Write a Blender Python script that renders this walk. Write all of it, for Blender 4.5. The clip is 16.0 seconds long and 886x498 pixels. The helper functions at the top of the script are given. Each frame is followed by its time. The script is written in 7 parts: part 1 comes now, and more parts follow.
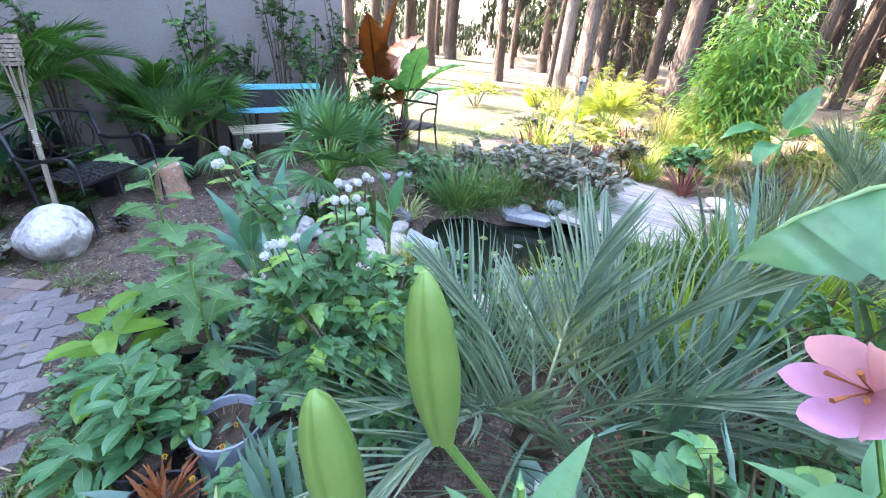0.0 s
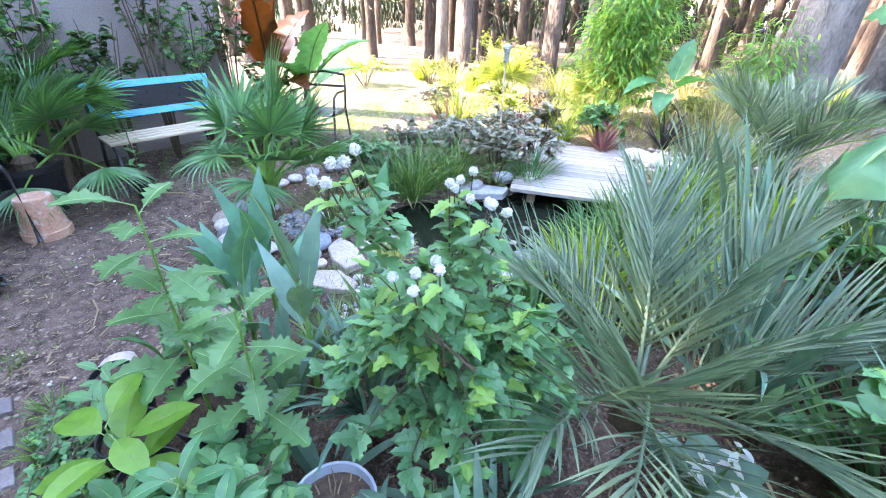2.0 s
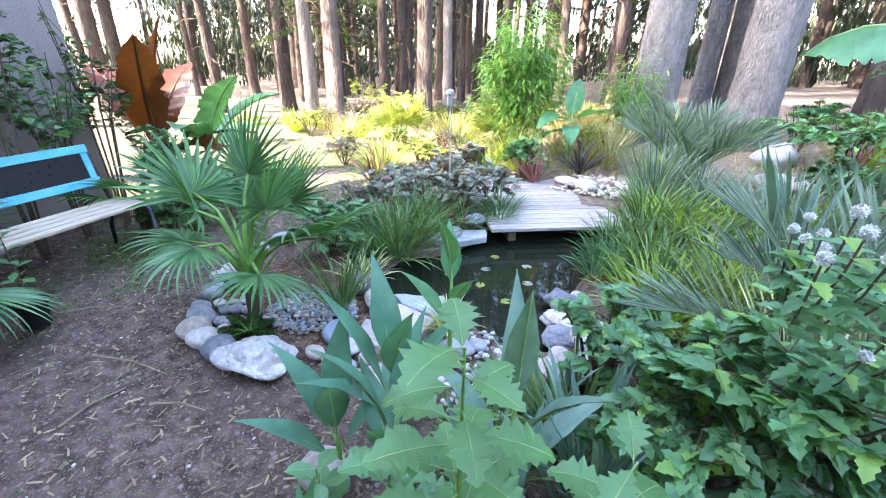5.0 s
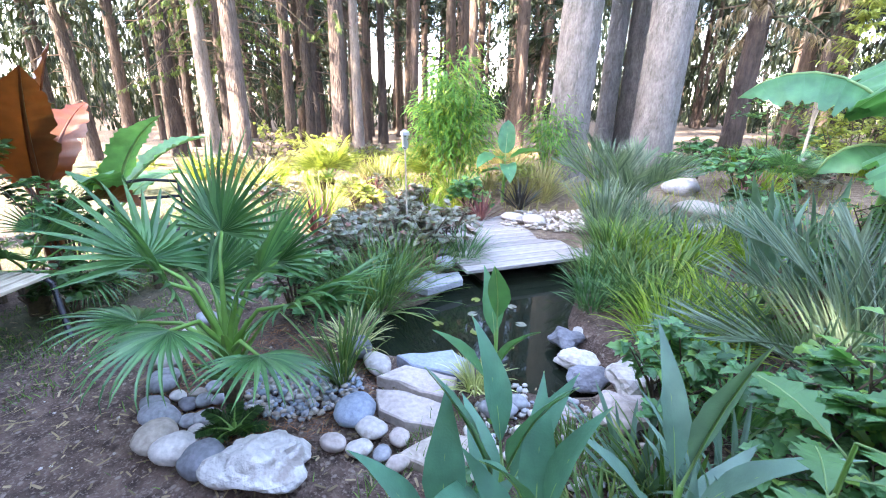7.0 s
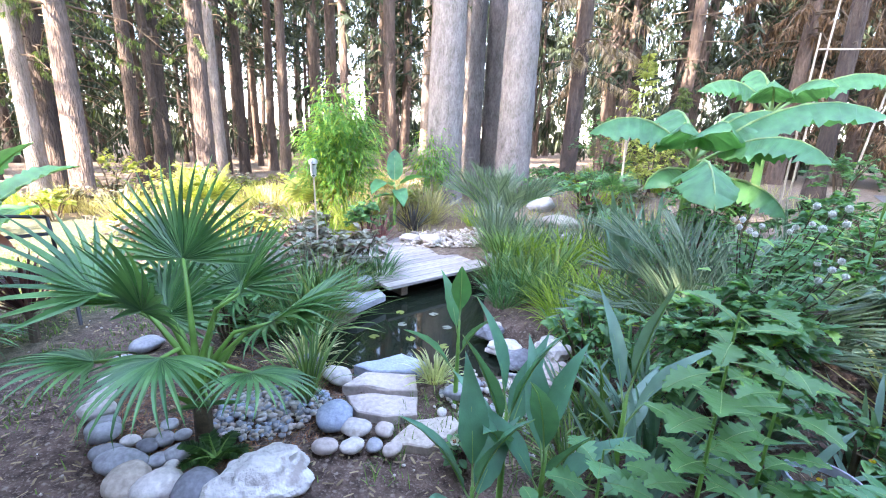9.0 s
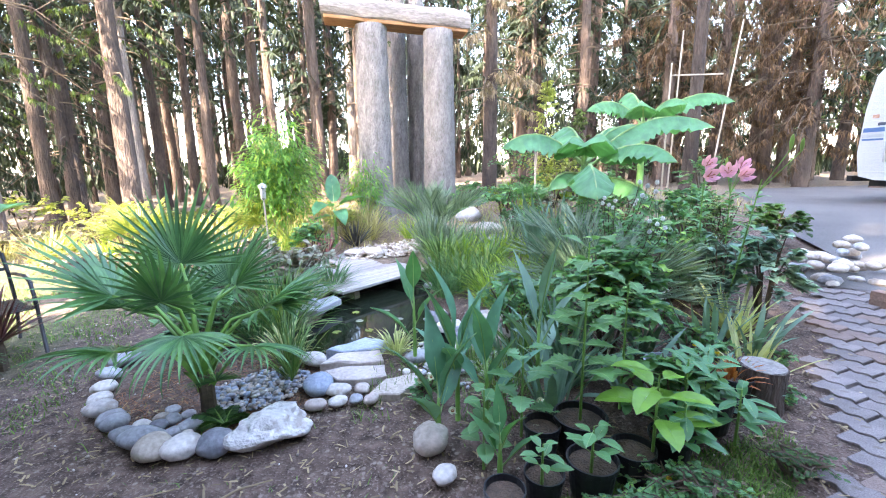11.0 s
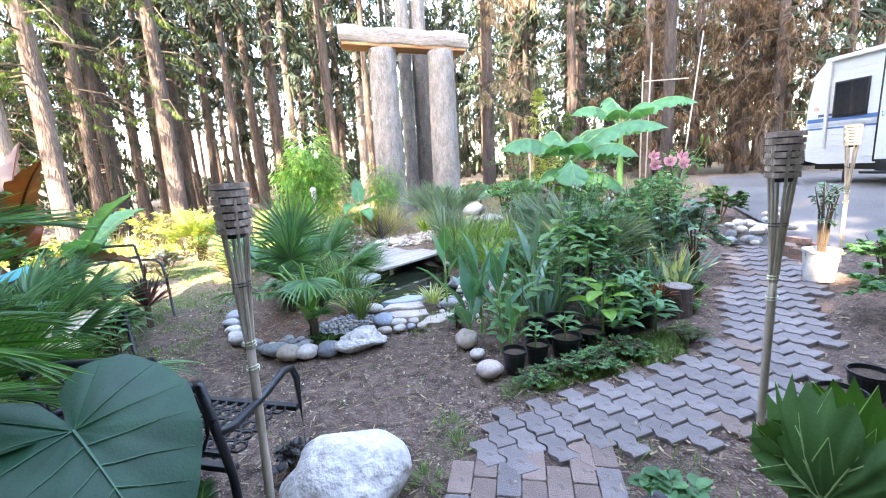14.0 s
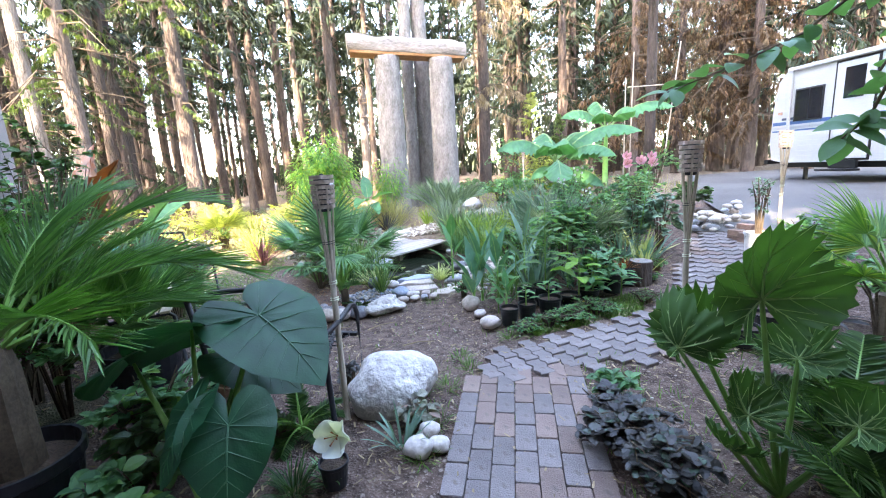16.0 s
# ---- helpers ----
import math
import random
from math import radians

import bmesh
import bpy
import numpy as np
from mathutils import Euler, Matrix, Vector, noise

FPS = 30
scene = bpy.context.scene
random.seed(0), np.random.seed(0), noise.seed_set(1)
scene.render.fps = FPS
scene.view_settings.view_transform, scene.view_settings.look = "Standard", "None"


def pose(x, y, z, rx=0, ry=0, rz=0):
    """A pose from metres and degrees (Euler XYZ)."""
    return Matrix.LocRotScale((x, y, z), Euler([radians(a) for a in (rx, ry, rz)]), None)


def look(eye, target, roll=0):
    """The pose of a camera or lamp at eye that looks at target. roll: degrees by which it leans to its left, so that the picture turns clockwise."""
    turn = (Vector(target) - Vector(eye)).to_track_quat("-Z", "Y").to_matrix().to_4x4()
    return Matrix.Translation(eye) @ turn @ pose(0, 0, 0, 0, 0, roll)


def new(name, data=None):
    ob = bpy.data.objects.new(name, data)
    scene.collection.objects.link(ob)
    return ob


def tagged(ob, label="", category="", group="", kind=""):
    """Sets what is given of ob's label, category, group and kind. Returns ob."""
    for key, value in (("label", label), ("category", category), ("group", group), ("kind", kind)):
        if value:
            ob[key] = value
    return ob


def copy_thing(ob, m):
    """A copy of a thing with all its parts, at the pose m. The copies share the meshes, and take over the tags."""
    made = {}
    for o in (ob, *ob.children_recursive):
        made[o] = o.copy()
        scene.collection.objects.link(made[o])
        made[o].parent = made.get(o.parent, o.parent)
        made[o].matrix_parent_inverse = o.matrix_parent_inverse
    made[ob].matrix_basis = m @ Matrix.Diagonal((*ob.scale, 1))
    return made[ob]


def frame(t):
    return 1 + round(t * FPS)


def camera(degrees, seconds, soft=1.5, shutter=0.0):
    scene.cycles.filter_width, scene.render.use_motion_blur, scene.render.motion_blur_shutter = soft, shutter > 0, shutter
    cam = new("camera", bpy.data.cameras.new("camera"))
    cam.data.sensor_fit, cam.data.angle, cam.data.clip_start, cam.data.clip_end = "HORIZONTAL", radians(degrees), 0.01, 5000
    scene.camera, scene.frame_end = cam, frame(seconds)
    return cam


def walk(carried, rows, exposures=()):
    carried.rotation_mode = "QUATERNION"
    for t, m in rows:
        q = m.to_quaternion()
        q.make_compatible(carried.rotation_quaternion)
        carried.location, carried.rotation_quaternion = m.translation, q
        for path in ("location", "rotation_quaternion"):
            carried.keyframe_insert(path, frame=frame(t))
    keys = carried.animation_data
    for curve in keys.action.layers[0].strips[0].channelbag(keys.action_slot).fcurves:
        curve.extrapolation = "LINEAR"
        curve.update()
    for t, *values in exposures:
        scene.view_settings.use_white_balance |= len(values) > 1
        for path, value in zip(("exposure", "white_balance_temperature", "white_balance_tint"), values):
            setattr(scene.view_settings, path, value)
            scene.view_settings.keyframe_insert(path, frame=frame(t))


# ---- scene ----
cam = camera(92.5, 16.0, soft=1.1)
PATH = [
    (0, (3.215, 5.381, 1.756), (1.468, 5.569, 0.801), 4.1),
    (0.5, (3.136, 5.232, 1.706), (1.439, 5.655, 0.735), 6.5),
    (1, (3.038, 5.075, 1.699), (1.363, 5.54, 0.71), 5.5),
    (1.5, (2.933, 4.895, 1.685), (1.281, 5.406, 0.68), 4.2),
    (2, (2.832, 4.711, 1.68), (1.253, 5.404, 0.668), 2.1),
    (2.5, (2.686, 4.57, 1.665), (1.166, 5.395, 0.66), 2.3),
    (3, (2.531, 4.459, 1.651), (1.068, 5.397, 0.661), 3.2),
    (3.5, (2.378, 4.293, 1.674), (1.011, 5.393, 0.713), 4.2),
    (4.2, (2.113, 4.076, 1.643), (0.791, 5.271, 0.736), 2.2),
    (6.3, (1.368, 3.643, 1.584), (0.231, 5.144, 0.909), 0.3),
    (6.5, (1.267, 3.652, 1.565), (0.207, 5.209, 0.893), 1.4),
    (7, (1.178, 3.616, 1.571), (0.214, 5.243, 0.922), 1.4),
    (7.5, (1.039, 3.529, 1.592), (0.386, 5.312, 0.964), 3.2),
    (8, (0.959, 3.408, 1.58), (0.415, 5.238, 0.983), 3.1),
    (8.5, (0.902, 3.233, 1.555), (0.438, 5.098, 1.002), 2.5),
    (9, (0.847, 3.072, 1.57), (0.454, 4.966, 1.064), 2.3),
    (9.5, (0.832, 2.893, 1.564), (0.484, 4.806, 1.095), 1.6),
    (10, (0.854, 2.689, 1.559), (0.678, 4.631, 1.11), 2.3),
    (10.2, (0.853, 2.639, 1.494), (0.707, 4.586, 1.065), 1.1),
    (12.5, (0.777, 1.71, 1.508), (0.711, 3.673, 1.13), -1.7),
    (13, (0.708, 1.521, 1.498), (0.626, 3.484, 1.124), -2.5),
    (13.5, (0.708, 1.325, 1.484), (0.625, 3.288, 1.112), -3.0),
    (14, (0.686, 1.052, 1.488), (0.594, 3.014, 1.109), -3.3),
    (14.5, (0.649, 0.839, 1.485), (0.563, 2.798, 1.093), -3.6),
    (15, (0.618, 0.623, 1.478), (0.558, 2.584, 1.088), -3.7),
    (15.5, (0.59, 0.403, 1.469), (0.538, 2.364, 1.078), -3.5),
    (16, (0.572, 0.178, 1.49), (0.504, 2.139, 1.104), -3.3),
]
walk(cam, [(t, look(e, g, r)) for t, e, g, r in PATH], exposures=[(0, 4.4, 7000, 20), (1, 4.68, 6950, 20), (3, 4.65, 6950, 19), (5, 4.44, 6850, 20), (7, 4.38, 6850, 20), (10, 4.46, 6900, 21), (12, 4.5, 7400, 17), (16, 4.58, 7400, 17)])

# ---- world and sun ----
SUN_AZ = (0.50, 0.86)      # the way the sunlight travels over the ground
SUN_EL = radians(38)
world = bpy.data.worlds.new("sky")
scene.world = world
world.use_nodes = True
wn = world.node_tree.nodes
sky = wn.new("ShaderNodeTexSky")
sky.sky_type, sky.sun_disc, sky.sun_elevation = "NISHITA", False, SUN_EL
sky.sun_rotation = math.atan2(-SUN_AZ[0], -SUN_AZ[1])
world.node_tree.links.new(sky.outputs[0], wn["Background"].inputs[0])
wn["Background"].inputs[1].default_value = 0.15
sun = new("sun", bpy.data.lights.new("sun", "SUN"))
sun.data.energy, sun.data.angle, sun.data.color = 2.4, radians(0.6), (1.0, 0.93, 0.82)
sun.matrix_world = look((0, 0, 20), (SUN_AZ[0] * math.cos(SUN_EL), SUN_AZ[1] * math.cos(SUN_EL), 20 - math.sin(SUN_EL)))

# ---- materials ----
MATS = {}


def nodes_of(name):
    m = bpy.data.materials.new(name)
    m.use_nodes = True
    nt = m.node_tree
    return m, nt, nt.nodes["Principled BSDF"], nt.nodes["Material Output"]


def tex(nt, scale, detail=4.0, coord="Object", kind="ShaderNodeTexNoise", stretch=None):
    co = nt.nodes.new("ShaderNodeTexCoord")
    n = nt.nodes.new(kind)
    n.inputs["Scale"].default_value = scale
    if kind == "ShaderNodeTexNoise":
        n.inputs["Detail"].default_value = detail
    src = co.outputs[coord]
    if stretch:
        mp = nt.nodes.new("ShaderNodeMapping")
        mp.inputs["Scale"].default_value = stretch
        nt.links.new(src, mp.inputs[0])
        src = mp.outputs[0]
    nt.links.new(src, n.inputs["Vector"])
    return n


def ramp(nt, fac, stops):
    r = nt.nodes.new("ShaderNodeValToRGB")
    e = r.color_ramp.elements
    while len(e) < len(stops):
        e.new(0.5)
    for el, (p, c) in zip(e, stops):
        el.position, el.color = p, (*c, 1)
    nt.links.new(fac, r.inputs[0])
    return r


def mixc(nt, fac, a, b, mode="MIX"):
    m = nt.nodes.new("ShaderNodeMix")
    m.data_type, m.blend_type = "RGBA", mode
    for sock, v in ((m.inputs[0], fac), (m.inputs[6], a), (m.inputs[7], b)):
        if isinstance(v, (int, float)):
            sock.default_value = v
        elif isinstance(v, tuple):
            sock.default_value = (*v, 1)
        else:
            nt.links.new(v, sock)
    return m.outputs[2]


def bump(nt, bsdf, h, strength=0.4, dist=0.02):
    b = nt.nodes.new("ShaderNodeBump")
    b.inputs["Strength"].default_value, b.inputs["Distance"].default_value = strength, dist
    nt.links.new(h, b.inputs["Height"])
    nt.links.new(b.outputs[0], bsdf.inputs["Normal"])


def leaf_mat(name, dark, light, rough=0.45, trans=0.35, tip=None):
    """Leaf: colour varies leaf by leaf and in soft mottling, some light passes through."""
    m, nt, p, out = nodes_of(name)
    g = nt.nodes.new("ShaderNodeNewGeometry")
    r = ramp(nt, g.outputs["Random Per Island"], [(0.0, dark), (0.8, light)] + ([(1.0, tip)] if tip else [(1.0, tuple(min(1, c * 1.15) for c in light))]))
    n = tex(nt, 9.0, 3)
    nr = ramp(nt, n.outputs[0], [(0.3, (0.72, 0.72, 0.72)), (0.7, (1.15, 1.15, 1.1))])
    col = mixc(nt, 1.0, r.outputs[0], nr.outputs[0], "MULTIPLY")
    nt.links.new(col, p.inputs["Base Color"])
    p.inputs["Roughness"].default_value = rough
    fine = tex(nt, 130.0, 2)
    bump(nt, p, fine.outputs[0], 0.25, 0.004)
    t = nt.nodes.new("ShaderNodeBsdfTranslucent")
    warm = mixc(nt, 1.0, col, (1.25, 1.3, 0.55), "MULTIPLY")
    nt.links.new(warm, t.inputs[0])
    ms = nt.nodes.new("ShaderNodeMixShader")
    ms.inputs[0].default_value = trans
    nt.links.new(p.outputs[0], ms.inputs[1])
    nt.links.new(t.outputs[0], ms.inputs[2])
    nt.links.new(ms.outputs[0], out.inputs[0])
    return m


def solid_mat(name, a, b, scale=6.0, rough=0.7, bumps=0.4, bscale=60.0, metal=0.0, stretch=None, dist=0.01, spots=None, rnd=0.0):
    """Two-scale mottled surface between colours a and b, with fine relief; spots: a third colour in patches."""
    m, nt, p, out = nodes_of(name)
    n1, n2 = tex(nt, scale, 6, stretch=stretch), tex(nt, bscale, 4, stretch=stretch)
    r = ramp(nt, n1.outputs[0], [(0.32, a), (0.68, b)])
    col = mixc(nt, 0.35, r.outputs[0], ramp(nt, n2.outputs[0], [(0.3, tuple(c * 0.55 for c in a)), (0.7, tuple(min(1, c * 1.25) for c in b))]).outputs[0])
    if spots:
        n3 = tex(nt, scale * 2.3, 5)
        f = ramp(nt, n3.outputs[0], [(0.56, (0, 0, 0)), (0.66, (1, 1, 1))])
        col = mixc(nt, f.outputs[0], col, spots)
    if rnd:
        oi = nt.nodes.new("ShaderNodeObjectInfo")
        f = ramp(nt, oi.outputs["Random"], [(0, (1 - rnd,) * 3), (1, (1 + rnd,) * 3)])
        col = mixc(nt, 1.0, col, f.outputs[0], "MULTIPLY")
    nt.links.new(col, p.inputs["Base Color"])
    p.inputs["Roughness"].default_value, p.inputs["Metallic"].default_value = rough, metal
    if bumps:
        bump(nt, p, n2.outputs[0], bumps, dist)
    return m


def glossy_mat(name, c, rough=0.25, metal=0.0):
    m, nt, p, out = nodes_of(name)
    n = tex(nt, 14.0, 4)
    nt.links.new(mixc(nt, n.outputs[0], tuple(v * 0.8 for v in c), tuple(min(1, v * 1.1) for v in c)), p.inputs["Base Color"])
    rr = ramp(nt, tex(nt, 35.0, 3).outputs[0], [(0.3, (rough * 0.7,) * 3), (0.7, (min(1, rough * 1.6),) * 3)])
    nt.links.new(rr.outputs[0], p.inputs["Roughness"])
    p.inputs["Metallic"].default_value = metal
    return m


FERN = leaf_mat("fern_leaf", (0.028, 0.075, 0.022), (0.07, 0.16, 0.045))
SHRUB = leaf_mat("shrub_leaf", (0.06, 0.18, 0.075), (0.15, 0.35, 0.145), tip=(0.24, 0.42, 0.08))
FANP = leaf_mat("fan_palm_leaf", (0.045, 0.15, 0.055), (0.12, 0.275, 0.10), 0.36, 0.25)
BLUEP = leaf_mat("blue_palm_leaf", (0.09, 0.155, 0.10), (0.235, 0.315, 0.21), 0.42, 0.2)
BAMB = leaf_mat("bamboo_leaf", (0.06, 0.20, 0.04), (0.20, 0.40, 0.08), 0.45, 0.4, (0.38, 0.46, 0.06))
BANA = leaf_mat("banana_leaf", (0.05, 0.20, 0.08), (0.10, 0.30, 0.13), 0.4, 0.4)
BANAW = leaf_mat("banana_leaf_bloom", (0.075, 0.24, 0.095), (0.135, 0.34, 0.15), 0.33, 0.4)
REDB = leaf_mat("red_banana_leaf", (0.06, 0.014, 0.008), (0.17, 0.045, 0.012), 0.35, 0.35)
STEM = leaf_mat("green_stem", (0.10, 0.24, 0.045), (0.18, 0.36, 0.07), 0.45, 0.1)
BSTEM = solid_mat("brown_stem", (0.06, 0.04, 0.025), (0.14, 0.10, 0.06), 12, 0.8)
CANNA = leaf_mat("canna_leaf", (0.05, 0.18, 0.07), (0.11, 0.30, 0.13), 0.4, 0.35)
BCANNA = leaf_mat("blue_canna_leaf", (0.05, 0.165, 0.10), (0.12, 0.30, 0.19), 0.4, 0.25)
IRIS = leaf_mat("iris_blade", (0.09, 0.19, 0.14), (0.18, 0.31, 0.23), 0.45, 0.2)
REED = leaf_mat("reed_blade", (0.06, 0.15, 0.04), (0.18, 0.30, 0.09), 0.5, 0.3, (0.34, 0.36, 0.13))
LIME = leaf_mat("lime_blade", (0.16, 0.30, 0.03), (0.36, 0.48, 0.07), 0.5, 0.4)
CREAM = leaf_mat("cream_striped_blade", (0.30, 0.36, 0.13), (0.66, 0.66, 0.36), 0.5, 0.35)
OAK = leaf_mat("oak_leaf", (0.06, 0.18, 0.06), (0.13, 0.29, 0.10), 0.42, 0.4, (0.42, 0.44, 0.14))
BRIGHT = leaf_mat("bright_leaf", (0.09, 0.25, 0.035), (0.22, 0.42, 0.06), 0.38, 0.45)
DUSK = leaf_mat("dusky_leaf", (0.15, 0.165, 0.12), (0.34, 0.34, 0.27), 0.6, 0.25, (0.30, 0.14, 0.12))
PURP = leaf_mat("purple_leaf", (0.020, 0.018, 0.018), (0.052, 0.050, 0.045), 0.4, 0.15, (0.05, 0.12, 0.07))
PURPR = leaf_mat("dark_red_blade", (0.045, 0.014, 0.018), (0.13, 0.045, 0.05), 0.4, 0.25)
REDL = leaf_mat("red_cordyline_blade", (0.14, 0.04, 0.05), (0.32, 0.13, 0.14), 0.45, 0.25)
EAR = leaf_mat("elephant_ear_leaf", (0.008, 0.060, 0.026), (0.013, 0.085, 0.036), 0.48, 0.3)
GUNN = leaf_mat("gunnera_leaf", (0.03, 0.10, 0.022), (0.06, 0.155, 0.035), 0.55, 0.35)
VEIN = leaf_mat("leaf_vein", (0.22, 0.36, 0.12), (0.30, 0.46, 0.18), 0.5, 0.2)
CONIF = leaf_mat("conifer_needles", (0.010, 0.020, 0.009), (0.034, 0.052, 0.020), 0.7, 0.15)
# brighter copy of the needles above, with sunlight put into the colour
CONIFY = leaf_mat("sun_tinted_conifer_needles", (0.045, 0.080, 0.02), (0.13, 0.185, 0.045), 0.6, 0.35)
DRYN = leaf_mat("rusty_needles", (0.06, 0.036, 0.02), (0.19, 0.115, 0.06), 0.8, 0.15)
DEADN = leaf_mat("dead_needles", (0.17, 0.12, 0.07), (0.40, 0.30, 0.19), 0.8, 0.2)
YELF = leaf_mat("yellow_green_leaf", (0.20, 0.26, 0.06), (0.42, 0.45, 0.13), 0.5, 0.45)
GRASS = leaf_mat("grass_blade", (0.06, 0.14, 0.03), (0.16, 0.27, 0.06), 0.6, 0.3)
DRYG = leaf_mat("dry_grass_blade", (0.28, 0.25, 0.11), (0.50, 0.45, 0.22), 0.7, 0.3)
BALL = solid_mat("white_ball_bloom", (0.70, 0.72, 0.62), (0.85, 0.86, 0.78), 40, 0.8, 1.0, 240, dist=0.01)
PETALW = leaf_mat("white_petal", (0.72, 0.74, 0.76), (0.85, 0.86, 0.88), 0.5, 0.35)
PETALP = leaf_mat("pink_petal", (0.72, 0.20, 0.47), (0.86, 0.47, 0.70), 0.45, 0.4)
PETALY = leaf_mat("yellow_petal", (0.75, 0.52, 0.02), (0.85, 0.65, 0.04), 0.5, 0.3)
ANTHER = solid_mat("rust_anther", (0.25, 0.07, 0.02), (0.4, 0.14, 0.04), 40, 0.8, 0.2)
BUD = leaf_mat("lily_bud_skin", (0.11, 0.24, 0.04), (0.27, 0.41, 0.11), 0.45, 0.3)
BARK = solid_mat("conifer_bark", (0.045, 0.031, 0.024), (0.155, 0.110, 0.084), 5, 0.95, 1.0, 26, stretch=(1, 1, 0.28), dist=0.06, rnd=0.45)
# paler copy of the bark: sunlight on some trunks put into the colour
BARKP = solid_mat("sun_tinted_conifer_bark", (0.12, 0.095, 0.078), (0.32, 0.265, 0.225), 5, 0.95, 1.0, 28, stretch=(1, 1, 0.32), dist=0.05, rnd=0.2)
LOGM = solid_mat("grey_log_bark", (0.13, 0.115, 0.105), (0.31, 0.28, 0.255), 9, 0.95, 1.0, 42, stretch=(1, 1, 0.38), dist=0.06)
LOGT = solid_mat("peeled_log", (0.12, 0.10, 0.085), (0.29, 0.25, 0.215), 5, 0.85, 0.6, 40, stretch=(0.25, 1, 1), dist=0.02)
STUMPT = solid_mat("weathered_cut_wood", (0.13, 0.115, 0.10), (0.26, 0.235, 0.21), 14, 0.9, 0.7, 60)
SAWN = solid_mat("sawn_log_face", (0.24, 0.11, 0.045), (0.38, 0.20, 0.09), 12, 0.8, 0.4, 50, stretch=(0.2, 1, 1))
PLANK = solid_mat("weathered_plank", (0.27, 0.235, 0.205), (0.46, 0.41, 0.365), 8, 0.85, 0.7, 70, stretch=(0.15, 1, 1), rnd=0.18)
SEATW = solid_mat("pale_pine", (0.42, 0.33, 0.22), (0.62, 0.52, 0.38), 6, 0.75, 0.5, 60, stretch=(0.15, 1, 1))
BLUEW = solid_mat("turquoise_paint", (0.06, 0.40, 0.55), (0.10, 0.52, 0.68), 6, 0.5, 0.4, 70, spots=(0.16, 0.44, 0.52))
BLACKP = glossy_mat("black_plastic", (0.012, 0.013, 0.016), 0.4)
GREYP = glossy_mat("grey_plastic", (0.36, 0.40, 0.46), 0.4)
IRON = glossy_mat("black_iron", (0.012, 0.012, 0.014), 0.35)
TERRA = solid_mat("terracotta", (0.42, 0.21, 0.13), (0.58, 0.34, 0.23), 7, 0.85, 0.4, 60, spots=(0.58, 0.46, 0.38))
SOIL = solid_mat("potting_soil", (0.04, 0.026, 0.018), (0.11, 0.07, 0.045), 25, 0.95, 1.0, 90)
PEB = {
    "white": solid_mat("white_stone", (0.48, 0.43, 0.385), (0.68, 0.62, 0.56), 5, 0.8, 0.6, 35, spots=(0.40, 0.34, 0.29), rnd=0.15),
    "pink": solid_mat("pinkish_stone", (0.40, 0.325, 0.28), (0.58, 0.49, 0.43), 5, 0.8, 0.5, 35),
    "grey": solid_mat("grey_stone", (0.24, 0.24, 0.25), (0.42, 0.42, 0.43), 6, 0.75, 0.4, 40, rnd=0.2),
    "dark": solid_mat("dark_stone", (0.12, 0.12, 0.13), (0.25, 0.25, 0.27), 6, 0.7, 0.4, 40, rnd=0.2),
    "blue": solid_mat("blue_grey_stone", (0.22, 0.26, 0.32), (0.37, 0.41, 0.47), 8, 0.75, 0.4, 50),
    "tan": solid_mat("tan_stone", (0.34, 0.28, 0.22), (0.54, 0.46, 0.38), 6, 0.8, 0.4, 40, rnd=0.15),
}
BOULD = solid_mat("white_quartz_boulder", (0.50, 0.46, 0.42), (0.70, 0.66, 0.61), 4, 0.85, 1.0, 22, dist=0.03, spots=(0.36, 0.31, 0.27))
PAVER = solid_mat("grey_paver", (0.155, 0.130, 0.122), (0.270, 0.232, 0.215), 7, 0.95, 0.8, 130, rnd=0.16, spots=(0.155, 0.122, 0.10))
PAVERB = solid_mat("rose_paver", (0.19, 0.130, 0.108), (0.29, 0.21, 0.172), 7, 0.95, 0.8, 130, rnd=0.16, spots=(0.165, 0.125, 0.10))
BRICK = solid_mat("brown_brick", (0.17, 0.10, 0.07), (0.30, 0.19, 0.14), 8, 0.9, 0.6, 60, rnd=0.2)
STUC = solid_mat("beige_stucco", (0.25, 0.212, 0.192), (0.31, 0.265, 0.24), 1.5, 0.95, 0.5, 90, dist=0.006)
BARKG = solid_mat("bamboo_cane", (0.34, 0.27, 0.19), (0.58, 0.49, 0.37), 6, 0.6, 0.4, 60, stretch=(1, 1, 0.2))
WEAVE = solid_mat("woven_bamboo_strip", (0.28, 0.20, 0.15), (0.55, 0.44, 0.35), 18, 0.7, 0.5, 80)
RVW = solid_mat("white_trailer_skin", (0.44, 0.44, 0.425), (0.54, 0.54, 0.525), 2, 0.4, 0.1, 60)
RVB = glossy_mat("blue_stripe_paint", (0.06, 0.13, 0.28), 0.35)
RVG = glossy_mat("grey_trim_metal", (0.45, 0.46, 0.47), 0.35, 0.6)
DARKG = glossy_mat("dark_window_glass", (0.012, 0.014, 0.017), 0.06)
RUBBER = glossy_mat("tyre_rubber", (0.02, 0.02, 0.02), 0.7)
STEEL = glossy_mat("brushed_steel", (0.55, 0.56, 0.57), 0.3, 0.8)
INK = glossy_mat("dark_lettering", (0.05, 0.06, 0.09), 0.5)
DRIVE = solid_mat("driveway_asphalt", (0.085, 0.078, 0.073), (0.16, 0.148, 0.137), 0.8, 0.95, 0.4, 60)


